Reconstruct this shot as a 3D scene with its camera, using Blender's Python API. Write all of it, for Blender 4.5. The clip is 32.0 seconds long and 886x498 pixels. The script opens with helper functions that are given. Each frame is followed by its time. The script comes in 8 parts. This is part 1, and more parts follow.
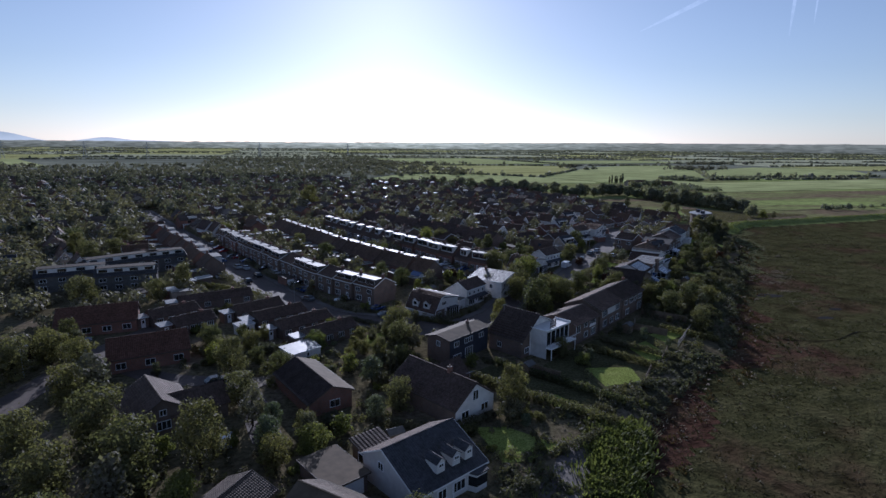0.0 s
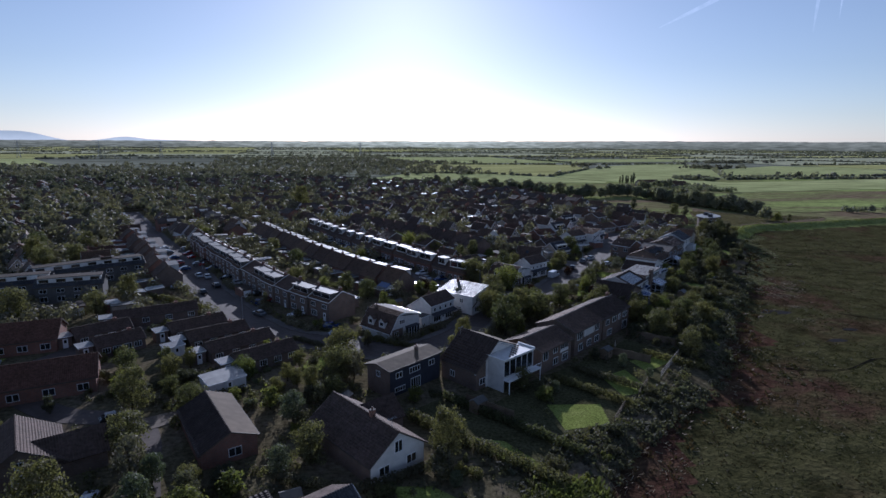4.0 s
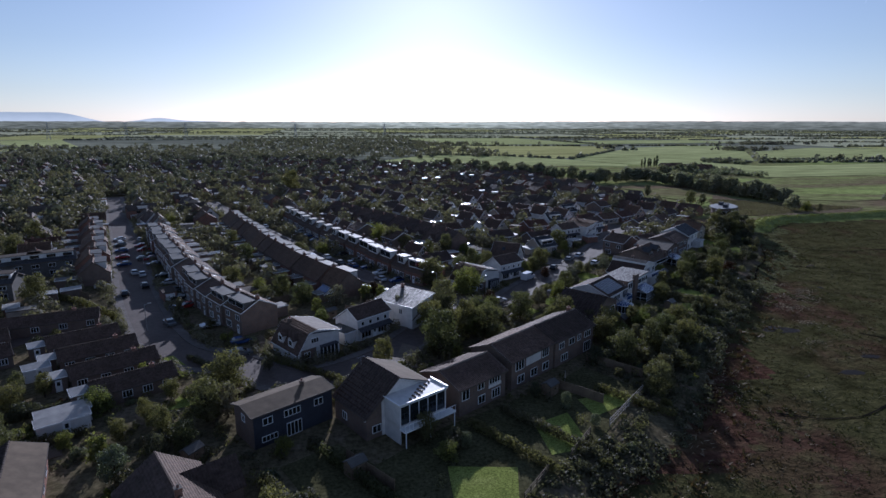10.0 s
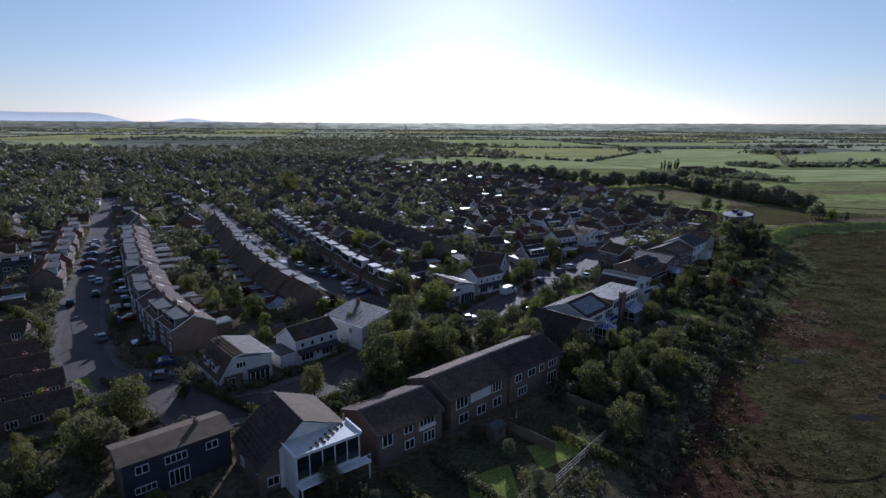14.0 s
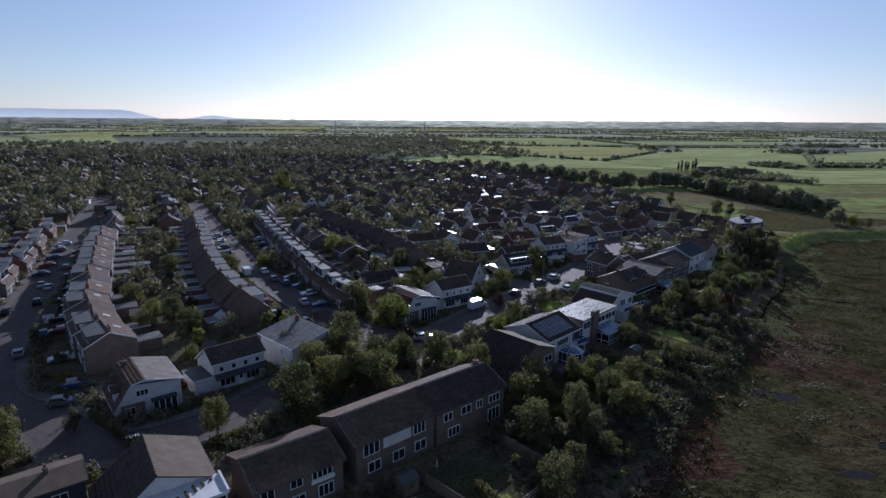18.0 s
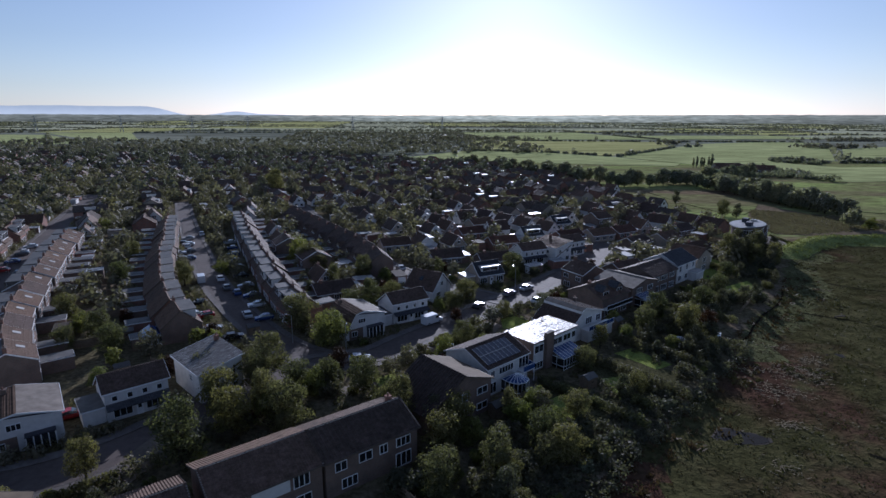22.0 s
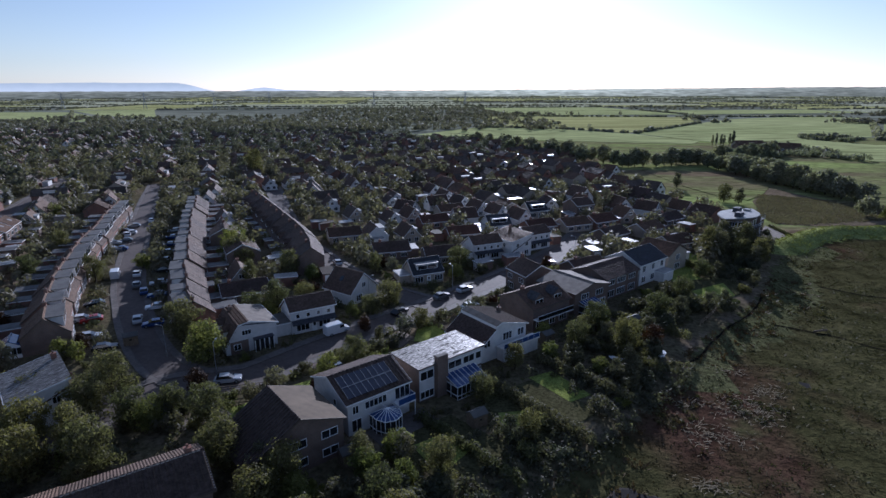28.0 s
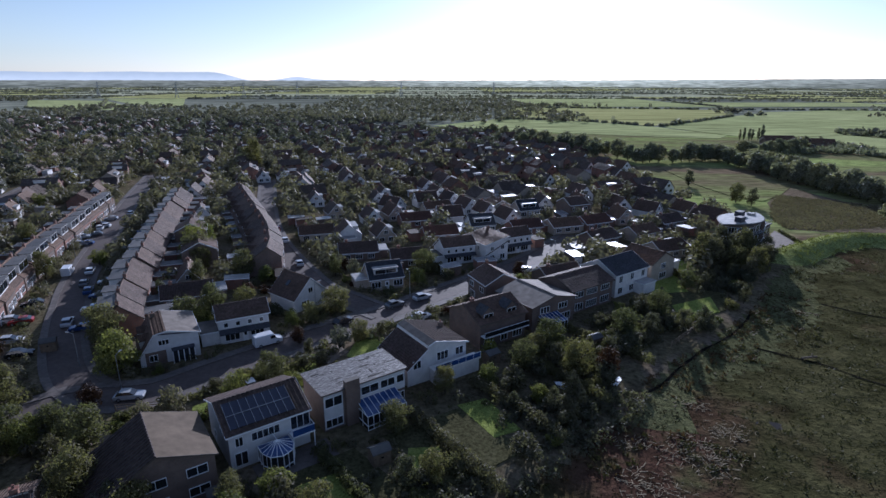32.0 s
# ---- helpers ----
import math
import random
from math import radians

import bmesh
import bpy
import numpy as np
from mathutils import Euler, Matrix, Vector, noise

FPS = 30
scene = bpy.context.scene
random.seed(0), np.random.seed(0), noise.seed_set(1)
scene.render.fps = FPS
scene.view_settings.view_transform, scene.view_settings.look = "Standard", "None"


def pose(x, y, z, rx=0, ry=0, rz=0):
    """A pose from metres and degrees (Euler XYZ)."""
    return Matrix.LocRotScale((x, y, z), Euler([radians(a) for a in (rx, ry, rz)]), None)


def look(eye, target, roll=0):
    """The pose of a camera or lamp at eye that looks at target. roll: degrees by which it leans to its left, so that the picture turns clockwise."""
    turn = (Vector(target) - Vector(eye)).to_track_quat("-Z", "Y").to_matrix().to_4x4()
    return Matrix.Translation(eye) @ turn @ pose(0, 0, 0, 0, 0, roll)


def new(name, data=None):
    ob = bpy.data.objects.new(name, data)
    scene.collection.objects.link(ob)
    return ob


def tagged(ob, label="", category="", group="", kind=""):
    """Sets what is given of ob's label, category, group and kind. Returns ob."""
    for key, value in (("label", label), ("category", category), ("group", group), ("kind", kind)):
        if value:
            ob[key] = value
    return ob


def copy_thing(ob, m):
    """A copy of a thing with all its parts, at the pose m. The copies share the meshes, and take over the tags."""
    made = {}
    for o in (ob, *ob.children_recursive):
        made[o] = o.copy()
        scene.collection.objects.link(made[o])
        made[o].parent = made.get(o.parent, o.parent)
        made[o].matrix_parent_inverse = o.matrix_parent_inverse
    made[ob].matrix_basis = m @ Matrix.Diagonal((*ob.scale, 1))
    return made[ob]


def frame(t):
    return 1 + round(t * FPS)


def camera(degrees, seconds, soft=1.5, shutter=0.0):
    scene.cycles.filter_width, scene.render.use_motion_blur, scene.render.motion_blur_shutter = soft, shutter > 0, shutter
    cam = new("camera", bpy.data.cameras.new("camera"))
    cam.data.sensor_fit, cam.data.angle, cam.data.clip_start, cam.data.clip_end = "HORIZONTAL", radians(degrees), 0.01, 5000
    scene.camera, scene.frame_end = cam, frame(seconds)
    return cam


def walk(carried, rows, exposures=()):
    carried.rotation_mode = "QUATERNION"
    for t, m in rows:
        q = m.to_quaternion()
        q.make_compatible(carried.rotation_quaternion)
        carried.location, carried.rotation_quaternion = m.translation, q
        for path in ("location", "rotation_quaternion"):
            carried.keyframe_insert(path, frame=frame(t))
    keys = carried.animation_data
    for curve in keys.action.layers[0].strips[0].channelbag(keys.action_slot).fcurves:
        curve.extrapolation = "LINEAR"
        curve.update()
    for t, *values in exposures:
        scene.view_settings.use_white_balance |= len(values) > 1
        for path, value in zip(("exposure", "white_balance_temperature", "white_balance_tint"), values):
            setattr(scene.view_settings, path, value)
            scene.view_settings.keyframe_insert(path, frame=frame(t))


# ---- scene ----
cam = camera(77.3, 32.0)
PATH = [
    (0, (-59.32, -48.75, 43.56), (-51.08, -0.33, 34.21), 0.45),
    (0.5, (-57.37, -47.09, 43.58), (-49.22, 1.35, 34.24), 0.43),
    (1, (-55.41, -45.44, 43.60), (-47.40, 3.02, 34.26), 0.41),
    (1.5, (-53.44, -43.82, 43.63), (-45.59, 4.67, 34.27), 0.39),
    (2, (-51.47, -42.20, 43.66), (-43.83, 6.32, 34.29), 0.37),
    (2.5, (-49.50, -40.59, 43.69), (-42.03, 7.96, 34.32), 0.36),
    (3, (-47.54, -38.97, 43.73), (-40.24, 9.60, 34.33), 0.34),
    (3.5, (-45.59, -37.33, 43.78), (-38.52, 11.26, 34.34), 0.32),
    (5.5, (-37.76, -30.73, 44.05), (-32.05, 18.02, 34.49), 0.26),
    (6, (-35.79, -29.09, 44.13), (-30.33, 19.67, 34.54), 0.24),
    (6.5, (-33.79, -27.48, 44.20), (-28.61, 21.30, 34.57), 0.23),
    (7, (-31.79, -25.88, 44.27), (-26.91, 22.93, 34.62), 0.21),
    (7.5, (-29.81, -24.28, 44.33), (-25.14, 24.54, 34.58), 0.20),
    (8, (-27.84, -22.67, 44.37), (-23.34, 26.12, 34.40), 0.19),
    (8.5, (-25.89, -21.06, 44.39), (-21.51, 27.67, 34.09), 0.18),
    (9, (-23.94, -19.45, 44.41), (-19.62, 29.21, 33.72), 0.17),
    (9.5, (-22.01, -17.83, 44.42), (-17.81, 30.76, 33.40), 0.17),
    (10, (-20.07, -16.23, 44.42), (-16.05, 32.35, 33.28), 0.18),
    (10.5, (-18.16, -14.64, 44.40), (-14.32, 33.95, 33.25), 0.19),
    (11, (-16.27, -13.08, 44.36), (-12.64, 35.53, 33.21), 0.21),
    (11.5, (-14.41, -11.53, 44.28), (-11.06, 37.11, 33.18), 0.23),
    (12, (-12.58, -9.99, 44.18), (-9.59, 38.68, 33.13), 0.27),
    (12.5, (-10.79, -8.46, 44.06), (-8.06, 40.23, 33.05), 0.30),
    (13, (-9.01, -6.93, 43.96), (-6.52, 41.78, 32.95), 0.34),
    (13.5, (-7.21, -5.40, 43.91), (-5.04, 43.32, 32.89), 0.37),
    (15.5, (0.06, 0.68, 43.90), (1.06, 49.42, 32.79), 0.49),
    (16, (1.89, 2.18, 43.92), (2.66, 50.91, 32.77), 0.51),
    (16.5, (3.74, 3.66, 43.96), (4.26, 52.40, 32.83), 0.52),
    (17, (5.59, 5.14, 44.02), (5.88, 53.88, 32.89), 0.53),
    (17.5, (7.46, 6.62, 44.11), (7.53, 55.36, 32.93), 0.53),
    (18, (9.34, 8.11, 44.21), (9.18, 56.83, 32.96), 0.52),
    (18.5, (11.24, 9.60, 44.34), (10.82, 58.29, 32.97), 0.50),
    (19, (13.15, 11.09, 44.47), (12.46, 59.76, 33.00), 0.48),
    (19.5, (15.08, 12.58, 44.60), (14.13, 61.22, 33.06), 0.45),
    (20, (17.02, 14.07, 44.73), (15.82, 62.69, 33.11), 0.42),
    (20.5, (18.98, 15.55, 44.85), (17.50, 64.14, 33.17), 0.38),
    (21, (20.94, 17.02, 44.97), (19.20, 65.60, 33.25), 0.33),
    (21.5, (22.92, 18.49, 45.07), (20.94, 67.05, 33.33), 0.27),
    (22, (24.89, 19.97, 45.16), (22.74, 68.53, 33.45), 0.21),
    (22.5, (26.87, 21.45, 45.23), (24.57, 70.01, 33.54), 0.14),
    (23, (28.84, 22.97, 45.29), (26.29, 71.51, 33.59), 0.07),
    (23.5, (30.80, 24.51, 45.34), (27.96, 73.03, 33.63), -0.01),
    (24, (32.75, 26.07, 45.38), (29.71, 74.58, 33.66), -0.07),
    (24.5, (34.69, 27.64, 45.42), (31.56, 76.14, 33.69), -0.12),
    (25, (36.61, 29.21, 45.47), (33.41, 77.69, 33.66), -0.15),
    (25.5, (38.52, 30.77, 45.54), (35.22, 79.20, 33.53), -0.17),
    (27.5, (46.18, 36.99, 45.86), (41.79, 84.96, 32.43), -0.18),
    (28, (48.10, 38.56, 45.93), (43.35, 86.39, 32.15), -0.18),
    (28.5, (49.99, 40.14, 45.98), (44.89, 87.86, 31.96), -0.17),
    (29, (51.87, 41.71, 46.02), (46.41, 89.33, 31.78), -0.15),
    (29.5, (53.72, 43.26, 46.05), (47.96, 90.79, 31.63), -0.14),
    (30, (55.57, 44.80, 46.07), (49.52, 92.22, 31.45), -0.12),
    (30.5, (57.42, 46.31, 46.09), (51.04, 93.66, 31.36), -0.09),
    (31, (59.28, 47.80, 46.10), (52.57, 95.11, 31.39), -0.05),
    (31.5, (61.15, 49.27, 46.10), (54.12, 96.56, 31.45), 0.01),
    (32, (63.03, 50.72, 46.11), (55.62, 97.97, 31.55), 0.07),
]
EXPOSURES = [(0, -0.14, 4920, 20), (13, -0.14, 4920, 20), (25.5, -0.06, 4900, 20), (28, 0.1, 4880, 20), (32, 0.22, 4860, 20)]
walk(cam, [(t, look(eye, target, roll)) for t, eye, target, roll in PATH], EXPOSURES)

# ---- light ----
SUN_AZ, SUN_EL = 4.0, 17.0          # degrees to the right of +y, above the horizon
world = bpy.data.worlds.new("sky")
scene.world = world
world.use_nodes = True
wn = world.node_tree
sky = wn.nodes.new("ShaderNodeTexSky")
sky.sky_type = "NISHITA"
sky.sun_disc = False
sky.sun_elevation = radians(SUN_EL)
sky.sun_rotation = radians(SUN_AZ)
sky.altitude = 10
sky.air_density, sky.dust_density, sky.ozone_density = 1.0, 0.25, 1.0
back = wn.nodes["Background"]
back.inputs["Strength"].default_value = 0.08
soft_sky = wn.nodes.new("ShaderNodeHueSaturation")
soft_sky.inputs["Saturation"].default_value = 0.68
wn.links.new(sky.outputs["Color"], soft_sky.inputs["Color"])
wn.links.new(soft_sky.outputs["Color"], back.inputs["Color"])
sun = new("sun", bpy.data.lights.new("sun", "SUN"))
sun.data.energy, sun.data.angle, sun.data.color = 5.0, radians(0.5), (1.0, 0.9, 0.76)
sx, sy = math.sin(radians(SUN_AZ)), math.cos(radians(SUN_AZ))
sun.matrix_world = look((500 * sx, 500 * sy, 500 * math.tan(radians(SUN_EL))), (0, 0, 0))
scene.view_settings.exposure = 0.0


# ---- materials ----
def nodes_of(name, rough=0.7, metal=0.0, spec=0.5):
    m = bpy.data.materials.new(name)
    m.use_nodes = True
    nt = m.node_tree
    b = nt.nodes["Principled BSDF"]
    b.inputs["Roughness"].default_value = rough
    b.inputs["Metallic"].default_value = metal
    b.inputs["Specular IOR Level"].default_value = spec
    return m, nt, b


def tex_noise(nt, scale, detail=4, rough=0.6, coord="Object"):
    tc = nt.nodes.new("ShaderNodeTexCoord")
    n = nt.nodes.new("ShaderNodeTexNoise")
    n.inputs["Scale"].default_value, n.inputs["Detail"].default_value = scale, detail
    n.inputs["Roughness"].default_value = rough
    nt.links.new(tc.outputs[coord], n.inputs["Vector"])
    return n


def ramp(nt, src, stops):
    r = nt.nodes.new("ShaderNodeValToRGB")
    els = r.color_ramp.elements
    while len(els) < len(stops):
        els.new(0.5)
    for e, (p, c) in zip(els, stops):
        e.position, e.color = p, (*c, 1)
    nt.links.new(src, r.inputs["Fac"])
    return r


def mixc(nt, fac, a, b, mode="MIX"):
    x = nt.nodes.new("ShaderNodeMix")
    x.data_type, x.blend_type = "RGBA", mode
    for i, v in ((0, fac), (6, a), (7, b)):
        if hasattr(v, "is_linked"):
            nt.links.new(v, x.inputs[i])
        elif i == 0:
            x.inputs[0].default_value = v
        else:
            x.inputs[i].default_value = (*v, 1)
    return x.outputs[2]


def bump(nt, b, height, strength=0.4, dist=0.05):
    n = nt.nodes.new("ShaderNodeBump")
    n.inputs["Strength"].default_value, n.inputs["Distance"].default_value = strength, dist
    nt.links.new(height, n.inputs["Height"])
    nt.links.new(n.outputs["Normal"], b.inputs["Normal"])


def shade(c, k):
    return tuple(min(1, v * k) for v in c)


def mat_plain(name, c, rough=0.6, spec=0.4, metal=0.0, var=0.22, scale=3.0, bump_s=0.15, random_tint=0.0, coord="Object"):
    """A surface of one colour with fine grain and larger stains."""
    m, nt, b = nodes_of(name, rough, metal, spec)
    n1, n2 = tex_noise(nt, scale, 5, coord=coord), tex_noise(nt, scale * 0.12, 3, coord=coord)
    r1 = ramp(nt, n1.outputs["Fac"], ((0.3, shade(c, 1 - var)), (0.7, shade(c, 1 + var * 0.6))))
    r2 = ramp(nt, n2.outputs["Fac"], ((0.35, (1 - var, 1 - var, 1 - var)), (0.65, (1, 1, 1))))
    out = mixc(nt, 1.0, r1.outputs["Color"], r2.outputs["Color"], "MULTIPLY")
    if random_tint:
        oi = nt.nodes.new("ShaderNodeObjectInfo")
        r3 = ramp(nt, oi.outputs["Random"], ((0.0, (1 - random_tint,) * 3), (1.0, (1 + random_tint * 0.3, 1 + random_tint * 0.2, 1))))
        out = mixc(nt, 1.0, out, r3.outputs["Color"], "MULTIPLY")
    nt.links.new(out, b.inputs["Base Color"])
    if bump_s:
        bump(nt, b, n1.outputs["Fac"], bump_s, 0.03)
    return m


def mat_tiles(name, c, rough=0.55, rows=0.32, axis="X", depth=0.7, tint=0.25):
    """Roof tiles: courses and ribs as relief, each roof a little different."""
    m, nt, b = nodes_of(name, rough + 0.2, 0, 0.14)
    tc = nt.nodes.new("ShaderNodeTexCoord")
    w1 = nt.nodes.new("ShaderNodeTexWave")
    w1.wave_type, w1.bands_direction, w1.wave_profile = "BANDS", axis, "SIN"
    w1.inputs["Scale"].default_value = 0.314 / rows
    w2 = nt.nodes.new("ShaderNodeTexWave")
    w2.wave_type, w2.bands_direction, w2.wave_profile = "BANDS", "Z", "SAW"
    w2.inputs["Scale"].default_value = 1.6
    for w in (w1, w2):
        w.inputs["Distortion"].default_value = 0.25
        w.inputs["Detail"].default_value = 1.0
        nt.links.new(tc.outputs["Object"], w.inputs["Vector"])
    n1, n2 = tex_noise(nt, 2.2, 6), tex_noise(nt, 0.35, 3)
    r1 = ramp(nt, n1.outputs["Fac"], ((0.28, shade(c, 0.5)), (0.72, shade(c, 1.45))))
    r2 = ramp(nt, n2.outputs["Fac"], ((0.35, (0.72, 0.74, 0.7)), (0.65, (1, 1, 1))))
    out = mixc(nt, 1.0, r1.outputs["Color"], r2.outputs["Color"], "MULTIPLY")
    oi = nt.nodes.new("ShaderNodeObjectInfo")
    r3 = ramp(nt, oi.outputs["Random"], ((0.0, (1 - tint, 1 - tint, 1 - tint * 0.8)), (1.0, (1.15, 1.08, 1.02))))
    out = mixc(nt, 1.0, out, r3.outputs["Color"], "MULTIPLY")
    nt.links.new(out, b.inputs["Base Color"])
    add = nt.nodes.new("ShaderNodeMath")
    nt.links.new(w1.outputs["Fac"], add.inputs[0])
    nt.links.new(w2.outputs["Fac"], add.inputs[1])
    bump(nt, b, add.outputs[0], depth, 0.1)
    return m


def mat_brick(name, c1, c2):
    m, nt, b = nodes_of(name, 0.85, 0, 0.2)
    tc = nt.nodes.new("ShaderNodeTexCoord")
    sep, com = nt.nodes.new("ShaderNodeSeparateXYZ"), nt.nodes.new("ShaderNodeCombineXYZ")
    add = nt.nodes.new("ShaderNodeMath")
    nt.links.new(tc.outputs["Object"], sep.inputs[0])
    nt.links.new(sep.outputs[0], add.inputs[0])
    nt.links.new(sep.outputs[1], add.inputs[1])
    nt.links.new(add.outputs[0], com.inputs[0])
    nt.links.new(sep.outputs[2], com.inputs[1])
    br = nt.nodes.new("ShaderNodeTexBrick")
    br.inputs["Scale"].default_value = 1.0
    br.inputs["Brick Width"].default_value, br.inputs["Row Height"].default_value = 0.225, 0.075
    br.inputs["Mortar Size"].default_value = 0.008
    for k, v in (("Color1", c1), ("Color2", c2), ("Mortar", (0.16, 0.15, 0.135))):
        br.inputs[k].default_value = (*v, 1)
    nt.links.new(com.outputs[0], br.inputs["Vector"])
    n = tex_noise(nt, 0.5, 4)
    r = ramp(nt, n.outputs["Fac"], ((0.3, (0.7, 0.7, 0.7)), (0.7, (1.1, 1.05, 1))))
    nt.links.new(mixc(nt, 1.0, br.outputs["Color"], r.outputs["Color"], "MULTIPLY"), b.inputs["Base Color"])
    bump(nt, b, br.outputs["Fac"], -0.3, 0.01)
    return m


def mat_leaf(name, dark, light, trans=0.35, gloss=0.15, patch=0.5):
    """Leaves: tint by leaf, by bough and by tree, with light passing through."""
    m, nt, b = nodes_of(name, 0.65, 0, gloss)
    geo = nt.nodes.new("ShaderNodeNewGeometry")
    oi = nt.nodes.new("ShaderNodeObjectInfo")
    n = tex_noise(nt, patch, 3)
    r = ramp(nt, n.outputs["Fac"], ((0.32, dark), (0.68, light)))
    r1 = ramp(nt, geo.outputs["Random Per Island"], ((0.0, (0.78, 0.8, 0.78)), (1.0, (1.2, 1.18, 1.1))))
    r2 = ramp(nt, oi.outputs["Random"], ((0.0, (0.68, 0.76, 0.74)), (0.5, (1, 1, 1)), (1.0, (1.14, 1.1, 0.92))))
    col = mixc(nt, 1.0, mixc(nt, 1.0, r.outputs["Color"], r1.outputs["Color"], "MULTIPLY"), r2.outputs["Color"], "MULTIPLY")
    nt.links.new(col, b.inputs["Base Color"])
    tr = nt.nodes.new("ShaderNodeBsdfTranslucent")
    nt.links.new(mixc(nt, 1.0, col, (1.05, 1.15, 0.62), "MULTIPLY"), tr.inputs["Color"])
    mx = nt.nodes.new("ShaderNodeMixShader")
    mx.inputs[0].default_value = trans
    nt.links.new(b.outputs[0], mx.inputs[1])
    nt.links.new(tr.outputs[0], mx.inputs[2])
    nt.links.new(mx.outputs[0], nt.nodes["Material Output"].inputs["Surface"])
    return m


def mat_ground(name, stops, s1, s2, rough=0.95, bs=0.6, bd=0.15, stretch=None, gloss=0.0):
    """Grass or soil in patches of two sizes; stops run from dark to light."""
    m, nt, b = nodes_of(name, rough, 0, gloss)
    tc = nt.nodes.new("ShaderNodeTexCoord")
    mp = nt.nodes.new("ShaderNodeMapping")
    if stretch:
        mp.inputs["Rotation"].default_value[2] = radians(stretch[0])
        mp.inputs["Scale"].default_value = (stretch[1], 1, 1)
    nt.links.new(tc.outputs["Object"], mp.inputs[0])
    ns = []
    for s, d in ((s1, 6), (s2, 5)):
        n = nt.nodes.new("ShaderNodeTexNoise")
        n.inputs["Scale"].default_value, n.inputs["Detail"].default_value, n.inputs["Roughness"].default_value = s, d, 0.65
        nt.links.new(mp.outputs[0], n.inputs["Vector"])
        ns.append(n)
    r1 = ramp(nt, ns[0].outputs["Fac"], stops)
    r2 = ramp(nt, ns[1].outputs["Fac"], ((0.3, (0.38, 0.38, 0.38)), (0.7, (1.4, 1.4, 1.4))))
    nt.links.new(mixc(nt, 1.0, r1.outputs["Color"], r2.outputs["Color"], "MULTIPLY"), b.inputs["Base Color"])
    bump(nt, b, ns[1].outputs["Fac"], bs, bd)
    return m


def mat_marsh(name, red, brown, green, straw):
    """Salt marsh: broad rusty and green areas, soft hummocks and fine blades."""
    m, nt, b = nodes_of(name, 0.95, 0, 0.0)
    big, mid, small = tex_noise(nt, 0.03, 4, 0.55), tex_noise(nt, 0.17, 4, 0.55), tex_noise(nt, 1.3, 4, 0.6)
    base = ramp(nt, big.outputs["Fac"], ((0.34, red), (0.41, brown), (0.48, green), (0.66, tuple((p + q) / 2 for p, q in zip(green, straw)))))
    tip = ramp(nt, mid.outputs["Fac"], ((0.52, (0, 0, 0)), (0.7, (1, 1, 1))))
    # hollows between the hummocks are darkened in the base colour
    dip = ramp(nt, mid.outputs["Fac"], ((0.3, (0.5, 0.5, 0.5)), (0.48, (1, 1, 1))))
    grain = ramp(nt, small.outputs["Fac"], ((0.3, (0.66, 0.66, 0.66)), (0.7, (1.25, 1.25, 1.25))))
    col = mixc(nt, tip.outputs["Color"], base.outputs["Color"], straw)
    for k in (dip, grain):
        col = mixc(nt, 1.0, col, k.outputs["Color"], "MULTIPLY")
    nt.links.new(col, b.inputs["Base Color"])
    add = nt.nodes.new("ShaderNodeMath")
    add.operation = "MULTIPLY_ADD"
    nt.links.new(mid.outputs["Fac"], add.inputs[0])
    add.inputs[1].default_value = 3.0
    nt.links.new(small.outputs["Fac"], add.inputs[2])
    bump(nt, b, add.outputs[0], 0.8, 0.35)
    return m


def mat_worn(name):
    """Flat roofing worn through in broken strips: pale chippings, grey felt and black tar."""
    m, nt, b = nodes_of(name, 0.4, 0, 0.5)
    strip, fine = tex_noise(nt, 1.0, 5, 0.7), tex_noise(nt, 7.0, 3)
    mp = nt.nodes.new("ShaderNodeMapping")
    mp.inputs["Scale"].default_value = (1.3, 5.0, 1)
    co = nt.nodes.new("ShaderNodeTexCoord")
    nt.links.new(co.outputs["Object"], mp.inputs[0])
    nt.links.new(mp.outputs[0], strip.inputs["Vector"])
    base = ramp(nt, strip.outputs["Fac"], ((0.42, (0.045, 0.04, 0.037)), (0.5, (0.11, 0.1, 0.092)), (0.57, (0.16, 0.15, 0.138)), (0.66, (0.38, 0.36, 0.335))))
    grain = ramp(nt, fine.outputs["Fac"], ((0.3, (0.75, 0.75, 0.75)), (0.7, (1.15, 1.15, 1.15))))
    nt.links.new(mixc(nt, 1.0, base.outputs["Color"], grain.outputs["Color"], "MULTIPLY"), b.inputs["Base Color"])
    gl = ramp(nt, strip.outputs["Fac"], ((0.44, (0.85, 0.85, 0.85)), (0.56, (0.4, 0.4, 0.4))))
    nt.links.new(gl.outputs["Color"], b.inputs["Roughness"])
    bump(nt, b, fine.outputs["Fac"], 0.2, 0.03)
    return m


